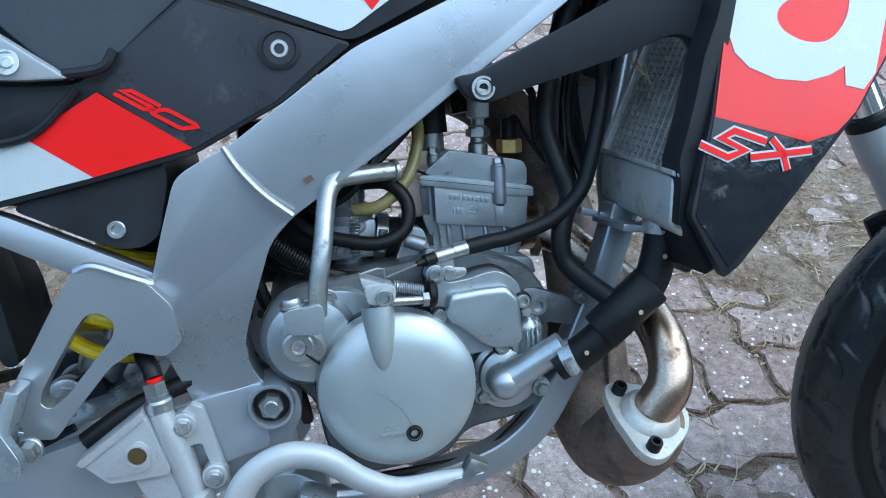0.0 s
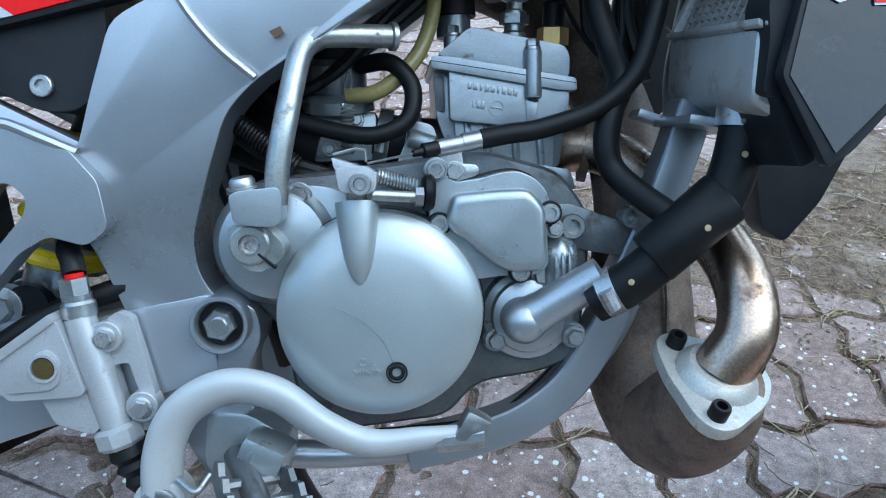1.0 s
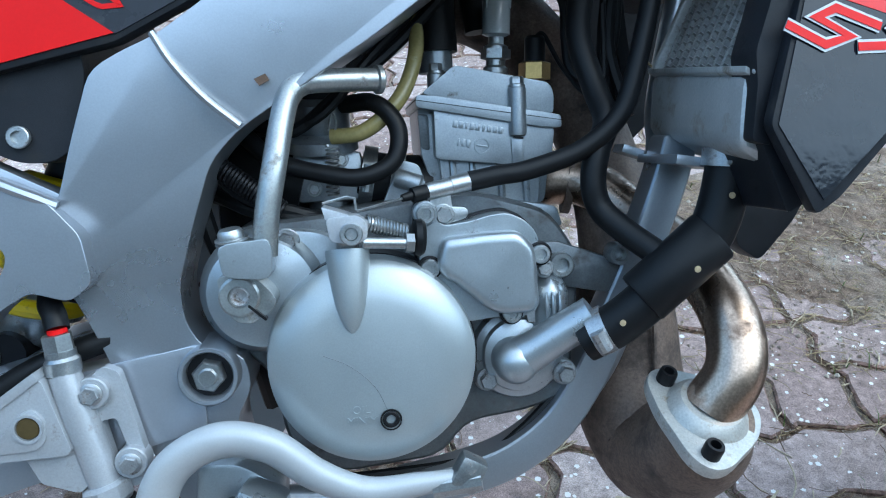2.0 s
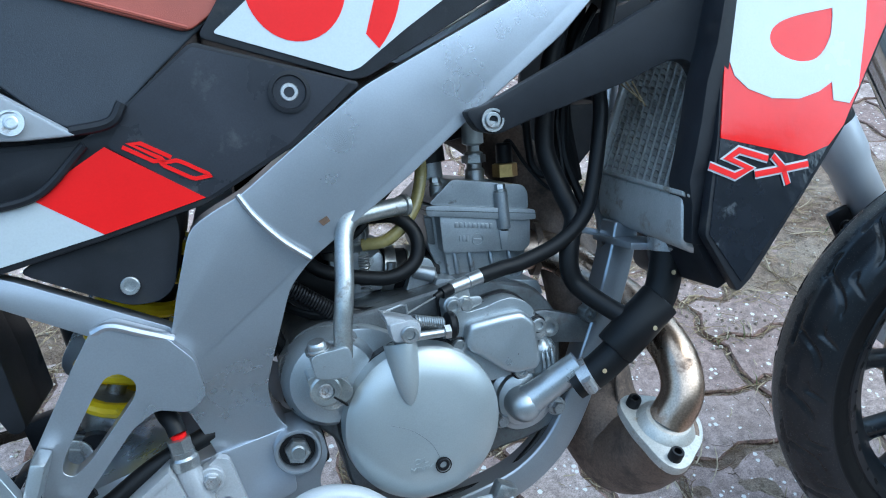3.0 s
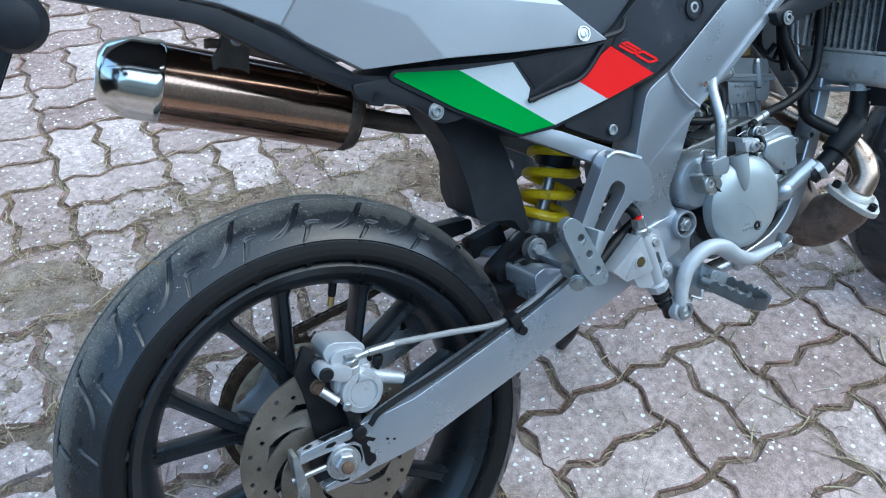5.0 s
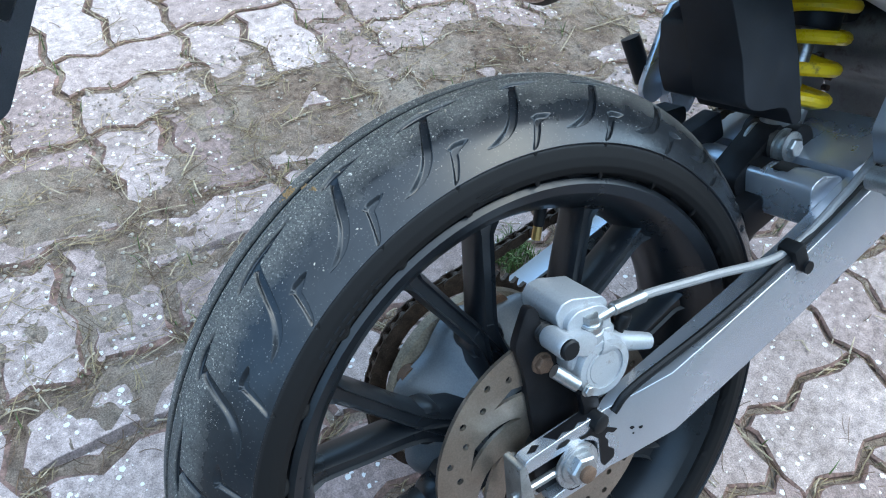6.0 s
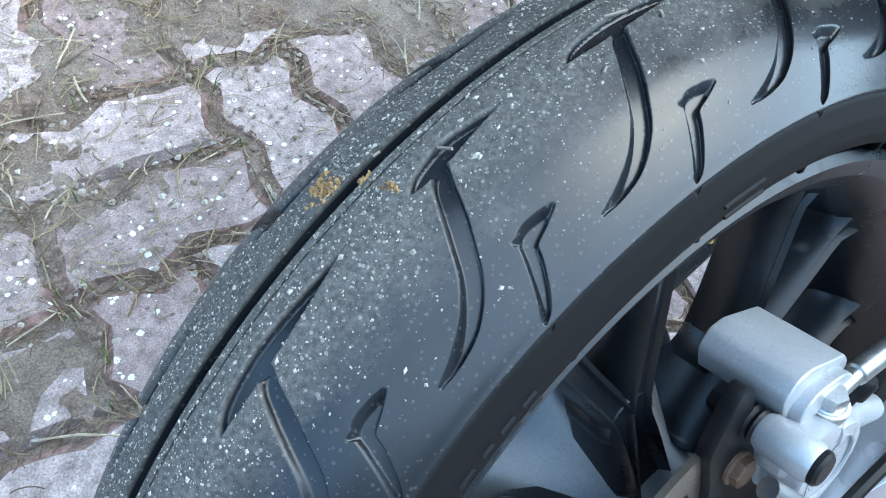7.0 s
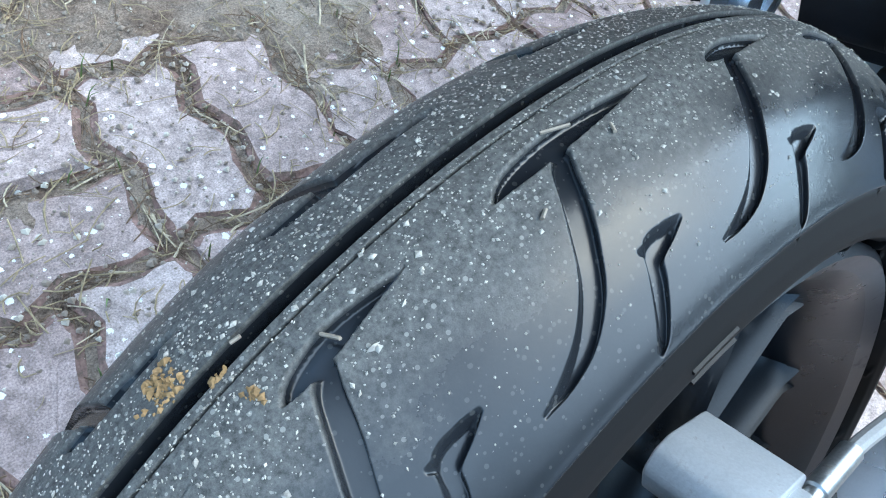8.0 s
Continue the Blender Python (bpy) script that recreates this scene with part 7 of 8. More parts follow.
part("screw_head", socket_bolt((0.561, side_y(0.561, 0.729) + 0.002, 0.729), 0.0068, 0.004), BOLT, screw)
# tail: silver faceted cover
TAIL_P = [(-0.330, -0.060, 0.980), (-0.120, -0.110, 0.898), (0.004, -0.134, 0.876), (0.095, -0.140, 0.868), (0.178, -0.138, 0.854), (0.292, -0.130, 0.818), (0.353, -0.146, 0.764), (0.414, -0.138, 0.716),
          (0.380, -0.137, 0.7165), (0.290, -0.135, 0.725), (0.202, -0.138, 0.735), (0.112, -0.124, 0.741), (0.058, -0.118, 0.780), (0.040, -0.117, 0.797), (-0.012, -0.108, 0.827), (-0.200, -0.070, 0.900), (-0.340, -0.045, 0.960), (0.166, -0.154, 0.808), (0.060, -0.150, 0.832), (0.160, -0.149, 0.786), (0.270, -0.1445, 0.752)]
TAIL_F = [(3, 4, 5, 6, 17), (3, 17, 18), (17, 6, 20, 10, 19), (6, 7, 8, 9, 10, 20), (18, 17, 19), (18, 19, 10, 11, 12, 13), (2, 3, 18, 13, 14), (1, 2, 14, 15), (0, 1, 15, 16)]
tail = part("tail_cover", panel(TAIL_P, TAIL_F, 0.020, 0.0018), TAIL_SILVER, bike, "silver grey faceted plastic tail cover", 9)
part("tail_screw", join(turned([(0.0088, 0), (0.0088, 0.0012), (0.0072, 0.0012), (0.007, -0.002), (0, -0.002)], (0.377, -0.142, 0.7290), (0, -1, 0.15), 22), socket_bolt((0.377, -0.1405, 0.7290), 0.0048, 0.002, (0, -1, 0.15))), STEEL, tail)
for x0, z0, x1, z1 in ((0.180, 0.839, 0.195, 0.819), (0.223, 0.827, 0.236, 0.808), (0.267, 0.815, 0.278, 0.796)):
    p, q = Vector((x0, z0)), Vector((x1, z1))
    yy = -0.146 - 0.004 * (x0 < 0.2)
    part("vent_slot", bar(p, q, 0.0040, 0.0040, yy - 0.004, yy + 0.012, 0.0003, 4), PLASTIC, tail)
part("far_tail_cover", panel([(x, -y, z) for x, y, z in TAIL_P], TAIL_F, -0.020, 0.0022), TAIL_SILVER, bike, "silver grey tail cover on the far side")
UNDER = [(-0.330, 0.955), (-0.200, 0.895), (-0.012, 0.822), (0.060, 0.775), (0.112, 0.735), (0.150, 0.726), (0.290, 0.713), (0.250, 0.690), (0.190, 0.690), (0.122, 0.712), (0.100, 0.722), (0.050, 0.755), (-0.030, 0.812), (-0.220, 0.880), (-0.340, 0.93)]
part("undertail", prism(rounded(UNDER, 0.006), -0.108, -0.084, 0.004), PLASTIC, bike, "black plastic undertail")
part("undertail_lug", join(prism(rounded([(0.100, 0.728), (0.150, 0.726), (0.230, 0.690), (0.224, 0.664), (0.196, 0.664), (0.168, 0.690), (0.122, 0.704), (0.104, 0.712)], 0.006), -0.112, -0.100, 0.003), block((0.126, -0.106, 0.709), (0.018, 0.012, 0.018), (0, 20, 0), 0.003)), PLASTIC, bike)
part("fender_bolt", join(turned([(0.0095, 0), (0.0095, 0.002), (0, 0.002)], (0.190, -0.112, 0.680), (0, -1, 0), 20), socket_bolt((0.190, -0.113, 0.680), 0.0062, 0.004)), STEEL, bike)
# seat
SEAT = [(-0.20, 0.905), (0.000, 0.888), (0.150, 0.862), (0.292, 0.824), (0.330, 0.795), (0.400, 0.722), (0.430, 0.718), (0.462, 0.746), (0.500, 0.776), (0.540, 0.805), (0.560, 0.850), (0.40, 0.862), (0.20, 0.900), (-0.18, 0.960)]
seat = part("seat", prism(rounded(SEAT, 0.014, 4), -0.116, 0.116, 0.020, 4), SEAT_BLACK, bike, "black seat with a brick-red top")
TOP = [(0.345, 0.834), (0.400, 0.8145), (0.498, 0.7785), (0.520, 0.7925), (0.560, 0.826), (0.562, 0.858), (0.40, 0.872), (0.25, 0.90), (0.25, 0.858)]
part("seat_top", prism(rounded(TOP, 0.008), -0.1215, 0.1215, 0.012, 4), SEAT_RED, seat, "brick-red seat top with a stitched seam")
part("seat_seam", tube([(0.345, -0.1215, 0.836), (0.400, -0.1222, 0.8175), (0.498, -0.1222, 0.7815)], 0.0015, 6), SEAT_RED, seat)
part("seat_strap", prism(rounded([(0.262, 0.826), (0.274, 0.880), (0.306, 0.878), (0.296, 0.820)], 0.003), -0.1215, -0.110, 0.002), RUBBER, seat)
part("seat_hinge", tube([(0.410, -0.134, 0.719), (0.436, -0.134, 0.722), (0.446, -0.132, 0.734)], 0.004, 8), PLASTIC, seat)
# fuel tank cover with large shapes
def tank_y(x, z):
    return -0.128 + 0.05 * (z - 0.73)


TANK = [(0.503, 0.774), (0.610, 0.7325), (0.622, 0.734), (0.712, 0.776), (0.790, 0.812), (0.92, 0.87), (0.90, 0.96), (0.60, 0.96), (0.545, 0.85), (0.522, 0.800)]
tank = part("tank_cover", prism(rounded(TANK, 0.006), 0, 0.25, 0.006, 3, tank_y), PLASTIC, bike, "fuel tank cover, white with red shapes and a black edge")
part("white_field", decal(rounded([(0.514, 0.776), (0.607, 0.739), (0.616, 0.741), (0.655, 0.766), (0.700, 0.792), (0.88, 0.88), (0.60, 0.90), (0.575, 0.83), (0.548, 0.802)], 0.003), tank_y, 0.0012), STICKER_WHITE, tank)
part("red_drop", decal([(0.577 + 0.037 * math.cos(a), 0.805 + 0.041 * math.sin(a)) for a in (2 * math.pi * k / 40 for k in range(40))], tank_y, 0.0016), RED, tank)
arc_o = [(0.585 + 0.072 * math.cos(a), 0.812 + 0.078 * math.sin(a)) for a in np.linspace(-0.85, 0.5, 14)]
part("red_sweep", decal(arc_o + [(0.650, 0.850), (0.638, 0.82), (0.634, 0.79), (0.624, 0.765)][::1], tank_y, 0.0016), RED, tank)
part("red_drop", decal([(0.700, 0.795), (0.74, 0.815), (0.80, 0.86), (0.74, 0.87), (0.705, 0.83)], tank_y, 0.0016), RED, tank)
# radiator shroud
def shroud_y(x, z):
    return -0.214 + 0.10 * (z - 0.62) + 0.10 * (x - 0.90)


SHROUD = [(0.862, 0.540), (0.876, 0.548), (0.936, 0.603), (0.986, 0.650), (1.024, 0.700), (1.064, 0.752), (1.130, 0.850), (0.910, 0.880), (0.884, 0.770), (0.860, 0.658), (0.838, 0.588)]
shroud = part("radiator_shroud", prism(rounded(SHROUD, 0.003, 2), 0, 0.010, 0.002, 2, shroud_y), PLASTIC, bike, "radiator shroud in red, white and black gloss film")
part("film_dark", decal([(0.866, 0.548), (0.934, 0.606), (0.966, 0.638), (0.940, 0.633), (0.862, 0.657), (0.842, 0.588)], shroud_y, 0.0008), GLOSS_DARK, shroud)
part("film_red", decal([(0.862, 0.657), (0.940, 0.633), (0.966, 0.638), (0.984, 0.652), (1.022, 0.703), (1.062, 0.755), (1.120, 0.848), (0.912, 0.870), (0.886, 0.770)], shroud_y, 0.0012), RED_FILM, shroud)
ring_out = [(0.8960, 0.7800), (0.8850, 0.7560), (0.8785, 0.7350), (0.8770, 0.7150), (0.8810, 0.7010), (0.8925, 0.6900), (0.9144, 0.6806), (0.9408, 0.6773), (0.9615, 0.6807), (0.9757, 0.6867), (0.9754, 0.6723), (0.9920, 0.6682), (1.0034, 0.6802), (1.0170, 0.7268), (1.0240, 0.7580), (1.0280, 0.8000), (0.9900, 0.8200), (0.9300, 0.8150)]
hole_a = [tuple(p) for p in ((q.x, q.y) for q in smooth_path([(0.9840, 0.7436, 0), (0.9458, 0.7402, 0), (0.9256, 0.7349, 0), (0.9183, 0.7255, 0), (0.9239, 0.7146, 0), (0.9430, 0.7060, 0), (0.9635, 0.7069, 0), (0.9782, 0.7208, 0), (0.9836, 0.7380, 0)], 4))]
bm = plate(ring_out, [hole_a], -0.0018, 0.0005)
for v in bm.verts:
    v.co.y += shroud_y(v.co.x, v.co.z)
part("film_white", bm, STICKER_WHITE, shroud)
ESS = [[(0.9030, 0.6360), (0.8770, 0.6460), (0.8655, 0.6415), (0.8845, 0.6315), (0.8700, 0.6275), (0.8480, 0.6385)]]
EX = [[(0.9080, 0.6375), (0.9165, 0.6275), (0.9195, 0.6140)], [(0.8890, 0.6260), (0.9170, 0.6262), (0.9420, 0.6268)]]
for w, mat, lift in ((0.0072, STICKER_WHITE, 0.0020), (0.0044, RED, 0.0026)):
    part("letter", strokes(ESS, w, shroud_y, lift), mat, shroud)
    part("letter", strokes(EX, w, shroud_y, lift), mat, shroud)
INNER = [(0.846, 0.577), (0.858, 0.629), (0.867, 0.661), (0.890, 0.770), (0.916, 0.880), (0.892, 0.880), (0.880, 0.770), (0.868, 0.725), (0.858, 0.700), (0.851, 0.671), (0.844, 0.647), (0.8375, 0.627), (0.8385, 0.609), (0.8355, 0.580)]
part("shroud_edge", prism(rounded(INNER, 0.003), -0.209, -0.180, 0.004), MATT_PLASTIC, shroud)
part("shroud_lower_tab", prism(rounded([(0.838, 0.588), (0.856, 0.540), (0.868, 0.546), (0.862, 0.590)], 0.003), -0.208, -0.150, 0.003), PLASTIC, shroud)
ARMP = [(0.690, 0.700), (0.699, 0.683), (0.716, 0.678), (0.740, 0.686), (0.812, 0.705), (0.850, 0.719), (0.864, 0.717), (0.873, 0.697), (0.890, 0.775), (0.878, 0.778), (0.829, 0.757), (0.777, 0.732), (0.708, 0.702)]


def arm_y(x, z):
    return -0.140 - 0.27 * max(0, x - 0.72)


shroud_arm = part("shroud_arm", prism(rounded(ARMP, 0.005, 2), 0, 0.016, 0.003, 2, arm_y), MATT_PLASTIC, shroud)
part("arm_screw", join(turned([(0.0092, 0), (0.0092, 0.002), (0.0075, 0.002), (0.007, -0.001), (0, -0.001)], (0.711, -0.142, 0.690), (0, -1, 0), 20), socket_bolt((0.711, -0.141, 0.690), 0.0062, 0.004)), STEEL, shroud_arm)
part("far_shroud", prism(rounded(SHROUD, 0.004), 0.198, 0.206, 0.003), PLASTIC, bike)

# -- front fork and wheel, steered to the right --
fork_dir = Vector((-0.438, 0, 0.899))
rim_bm, hub_bm, spoke_bms = cast_rim(0.2285, 0.043, 0.194, 0.045, 0.045, 159.5, 0.017)
front_wheel = part("front_wheel", rim_bm, RIM_PAINT, bike, "black cast front rim with forked spokes")
front_wheel.matrix_local = FRONT
part("hub", hub_bm, RIM_PAINT, front_wheel)
for bm in spoke_bms:
    part("spoke", bm, RIM_PAINT, front_wheel)
FRONT_SECTION = [(0, 0.2965), (0.010, 0.2955), (0.020, 0.292), (0.030, 0.285), (0.040, 0.274), (0.047, 0.262), (0.0505, 0.250), (0.050, 0.240), (0.047, 0.2335), (0.044, 0.2285), (0.041, 0.219)]
scaled = [([(a, y * 0.80, w * 0.9) for a, y, w in p], span, start + 4) for p, span, start in TREAD]
ftyre = new("tyre", tyre_mesh("tyre", FRONT_SECTION, np.linspace(0, 360, 901)[:-1], np.linspace(0, 1, 120), scaled, [], 0.0035))
ftyre.data.materials.append(FRONT_TYRE)
ftyre.parent = front_wheel
tagged(ftyre, "black front tyre with curved grooves")
fholes = [ring(0.118 * math.cos(a), 0.118 * math.sin(a), 0.0032, 8) for a in (2 * math.pi * k / 20 for k in range(20))]
fholes += [ring(0.106 * math.cos(a + 0.15), 0.106 * math.sin(a + 0.15), 0.0032, 8) for a in (2 * math.pi * k / 20 for k in range(20))]
part("brake_disc", plate(ring(0, 0, 0.128, 64), [*fholes, ring(0, 0, 0.090, 48)], 0.058, 0.062), DISC, front_wheel)
arms = []
for k in range(6):
    a = 2 * math.pi * k / 6
    arms.append(bar((0.04 * math.cos(a), 0.04 * math.sin(a)), (0.092 * math.cos(a + 0.35), 0.092 * math.sin(a + 0.35)), 0.016, 0.012, 0.057, 0.061, 0))
part("disc_carrier", join(*arms, turned([(0.045, 0.057), (0.045, 0.061)], (0, 0, 0), (0, 1, 0), 28)), BLACK_BOLT, front_wheel)
local_dir = fork_dir
for side_y0, name, lab in ((-0.098, "fork_leg", "silver fork leg with red marks and an amber reflector"), (0.098, "far_fork_leg", "silver fork leg on the far side")):
    base = Vector((-0.030, side_y0, -0.03))
    leg = part(name, join(turned([(0.020, -0.01), (0.024, 0.0), (0.0265, 0.02), (0.0265, 0.318), (0.0285, 0.326), (0.0300, 0.336), (0.0300, 0.378), (0.0285, 0.384), (0.024, 0.385)], base, local_dir, 32)), TAIL_SILVER, bike, lab)
    leg.matrix_local = FRONT
    part("dust_seal", turned([(0.0300, 0.380), (0.0300, 0.389), (0.026, 0.394), (0.0215, 0.395)], base, local_dir, 28, caps=False), RUBBER, leg)
    part("chrome_tube", turned([(0.0205, 0.36), (0.0205, 0.66), (0, 0.66)], base, local_dir, 28), CHROME, leg)
    part("axle_clamp", join(turned([(0.026, -0.022), (0.026, 0.022)], (0, side_y0, 0), (0, 1, 0), 24), block((-0.015, side_y0, 0.0), (0.05, 0.035, 0.06), (0, -26, 0), 0.006)), TAIL_SILVER, leg)
    if side_y0 < 0:
        rb = base + local_dir * 0.269 + Vector((-0.040, -0.022, 0.0))
        part("reflector", block(rb - local_dir * 0.060 + Vector((-0.004, 0.0, 0)), (0.020, 0.010, 0.078), (0, -25, 20), 0.006, 3), ORANGE, leg, "amber plastic side reflector")
        part("reflector_bracket", join(block(rb - local_dir * 0.012, (0.018, 0.008, 0.030), (0, -25, 20), 0.003), socket_bolt(rb + Vector((0, -0.004, 0.0)), 0.0065, 0.005)), BLACK_BOLT, leg)
        for k in range(3):
            o = base + local_dir * (0.248 - 0.036 * k)
            bm = bmesh.new()
            for (u0, u1, v0, v1, slant) in ((-0.50, -0.18, 0.000, 0.030, -0.004), (-0.18, 0.50, 0.004, 0.016, 0.012 - 0.016 * (k % 2)), (-0.18, 0.42, 0.018, 0.028, -0.012)):
                vs = []
                for a, h in ((u0, v0), (u1, v0 + slant), (u1, v1 + slant), (u0, v1)):
                    ang = a + 0.0
                    vs.append(bm.verts.new(o + local_dir * h + Vector((math.sin(ang) * 0.0271 * 0.9, -math.cos(ang) * 0.0271, math.sin(ang) * 0.0271 * 0.43))))
                bm.faces.new(vs)
            part("red_mark", bm, RED, leg)
    else:
        part("fender_tab", join(block(base + local_dir * 0.235 + Vector((-0.045, -0.01, 0)), (0.03, 0.012, 0.045), (0, -25, 0), 0.006), hex_bolt(base + local_dir * 0.235 + Vector((-0.045, -0.018, 0)), 0.006, 0.008)), BLACK_BOLT, leg)
        part("front_caliper", join(block((-0.085, 0.070, 0.05), (0.05, 0.05, 0.10), (0, 20, 0), 0.008), tube([(-0.08, 0.04, 0.08), (-0.08, 0.10, 0.08)], 0.012, 12, smooth=False)), CALIPER, leg)
# triple clamp and bars stay above the view; the clamp closes the top of the legs
clamp = part("triple_clamp", block(Vector((-0.030, 0, -0.03)) + local_dir * 0.60, (0.09, 0.27, 0.035), (0, -26, 0), 0.01), BLACK_BOLT, bike)
clamp.matrix_local = FRONT

# -- number plate carrier behind the tail: two ladder-shaped side plates --
LADDER = [(-0.184, 0.832), (-0.190, 0.862), (-0.262, 0.885), (-0.290, 0.800), (-0.322, 0.690), (-0.300, 0.682), (-0.277, 0.692)]
GAPS = [[(-0.203, 0.818), (-0.208, 0.828), (-0.224, 0.830), (-0.240, 0.798), (-0.222, 0.788)], [(-0.230, 0.774), (-0.249, 0.780), (-0.272, 0.740), (-0.262, 0.730)], [(-0.268, 0.722), (-0.279, 0.728), (-0.293, 0.702), (-0.286, 0.696)]]
carrier = part("plate_carrier", plate(rounded(LADDER, 0.004), [rounded(g, 0.003) for g in GAPS], -0.066, -0.056, 0.001), PLASTIC, bike, "black ladder-shaped number plate carrier")
part("side_plate", plate(rounded(LADDER, 0.004), [rounded(g, 0.003) for g in GAPS], 0.056, 0.066, 0.001), PLASTIC, carrier)
part("cross_plate", prism(rounded([(-0.292, 0.806), (-0.284, 0.806), (-0.312, 0.694), (-0.320, 0.692)], 0.002), -0.0555, 0.0555, 0.001), PLASTIC, carrier)
part("carrier_bolt", tube([(-0.286, -0.056, 0.757), (-0.286, -0.082, 0.757)], 0.0032, 10, smooth=False), BOLT, carrier)
part("indicator", join(turned([(0.010, 0), (0.022, 0.012), (0.026, 0.03), (0.020, 0.048), (0, 0.056)], (-0.180, -0.105, 0.842), (-0.1, -0.95, -0.10), 20), tube([(-0.175, -0.06, 0.850), (-0.180, -0.11, 0.842)], 0.008, 12, smooth=False)), PLASTIC, bike, "black turn indicator on its stalk")
# side stand on the far side carries the lean
part("side_stand", tube([(0.50, 0.105, 0.33), (0.53, 0.18, 0.20), (0.55, 0.26, 0.125)], 0.011, 12), BLACK_BOLT, bike, "black side stand under the bike")

part("shroud_tip", prism(rounded([(0.99, 0.60), (1.006, 0.468), (1.030, 0.451), (1.067, 0.491), (1.10, 0.55), (1.13, 0.66), (1.02, 0.70)], 0.008), 0.150, 0.190, 0.006, 2), MATT_PLASTIC, bike, "matt black lower tip of the other radiator shroud")

# ---- ground: pavers in a basket weave with soil, straw and pebbles between them ----
rng = np.random.default_rng(7)
PITCH_X, PITCH_Y, X0, Y0 = 0.2355, 0.232, 0.605, 0.170


def smooth_noise(x, y, scale, seed):
    return noise.fractal(Vector((x * scale + seed, y * scale - seed * 0.7, seed * 1.3)), 0.9, 2.1, 5)


def soil_height(x, y):
    """Below the pavers in the joints; a patchy strip of soil has washed over them behind the bike."""
    band = math.exp(-((y - 0.84 - 0.06 * math.sin(1.7 * x)) / 0.25) ** 2) + 0.9 * math.exp(-((y - 1.0) / 0.32) ** 4 - ((x - 1.7) / 0.8) ** 4)
    patch = smooth_noise(x, y, 4.2, 3.0)
    fine = smooth_noise(x, y, 23.0, 9.0)
    # a barer stretch where the earth lies thickest
    drift = math.exp(-((y - 0.95) / 0.30) ** 4 - ((x - 1.52) / 0.30) ** 4)
    return -0.0055 + 0.0100 * band * min(1, max(0, 0.50 + 1.5 * patch)) + 0.0046 * drift + 0.0034 * fine


def soil_grid(x0, x1, y0, y1, step):
    nx, ny = round((x1 - x0) / step), round((y1 - y0) / step)
    co, faces = [], []
    for j in range(ny + 1):
        for i in range(nx + 1):
            x, y = x0 + (x1 - x0) * i / nx, y0 + (y1 - y0) * j / ny
            co.append((x, y, soil_height(x, y)))
    for j in range(ny):
        for i in range(nx):
            a = j * (nx + 1) + i
            faces.append((a, a + 1, a + nx + 2, a + nx + 1))
    # one sheet: the rim is drawn out to the horizon
    ring_in = [i for i in range(nx + 1)] + [(j + 1) * (nx + 1) - 1 for j in range(1, ny + 1)] + [ny * (nx + 1) + i for i in range(nx - 1, -1, -1)] + [j * (nx + 1) for j in range(ny - 1, 0, -1)]
    first = len(co)
    for k in ring_in:
        x, y, z = co[k]
        v = Vector((x - 0.6, y - 0.8)).normalized() * 120
        co.append((v.x, v.y, -0.02))
    m = len(ring_in)
    for k in range(m):
        faces.append((ring_in[(k + 1) % m], ring_in[k], first + k, first + (k + 1) % m))
    me = bpy.data.meshes.new("ground")
    me.from_pydata(co, [], faces)
    me.polygons.foreach_set("use_smooth", [True] * len(me.polygons))
    me.update()
    return me


ground = new("ground", soil_grid(-1.0, 3.6, -0.7, 2.6, 0.012))
ground.data.materials.append(SOIL)
tagged(ground, "sandy grey-brown soil under and over the pavers", "ground", kind="structure")

WAVE = [(0, 0), (0.15, 0.0115), (0.36, -0.0105), (0.57, 0.0115), (0.82, -0.003), (1, 0)]


def wave(t):
    return float(np.interp(t, [p[0] for p in WAVE], [p[1] for p in WAVE]))


def paver_outline(kind):
    """Half of a square cell, in the cell's own coordinates."""
    A, B = PITCH_X, PITCH_Y
    ts = [t for t, _ in WAVE]
    if kind[0] == "h":      # two long in x
        lo, hi = (0, B / 2) if kind == "h0" else (B / 2, B)
        bot = [(A * t, lo + wave(t)) for t in ts]
        top = [(A * t, hi + wave(t)) for t in ts]
        s0, s1 = lo / B, hi / B
        sides = [t for t in (1 - np.array(ts))[::-1] if s0 + 0.01 < t < s1 - 0.01]
        right = [(A + wave(1 - t), B * t) for t in sides]
        left = [(wave(1 - t), B * t) for t in sides]
        bot[0] = (wave(1 - s0), bot[0][1]) if lo else bot[0]
        bot[-1] = (A + wave(1 - s0), bot[-1][1]) if lo else bot[-1]
        top[0] = (wave(1 - s1), top[0][1]) if hi < B else top[0]
        top[-1] = (A + wave(1 - s1), top[-1][1]) if hi < B else top[-1]
        return bot + right + top[::-1] + left[::-1]
    lo, hi = (0, A / 2) if kind == "v0" else (A / 2, A)
    tr = (1 - np.array(ts))[::-1]
    left = [(lo + wave(1 - t), B * t) for t in tr]
    right = [(hi + wave(1 - t), B * t) for t in tr]
    s0, s1 = lo / A, hi / A
    mids = [t for t in ts if s0 + 0.01 < t < s1 - 0.01]
    bot = [(A * t, wave(t)) for t in mids]
    top = [(A * t, B + wave(t)) for t in mids]
    if lo:
        left[0], left[-1] = (lo, wave(s0)), (lo, B + wave(s0))
    if hi < A:
        right[0], right[-1] = (hi, wave(s1)), (hi, B + wave(s1))
    return left[:1] + bot + right + top[::-1] + left[1:][::-1]


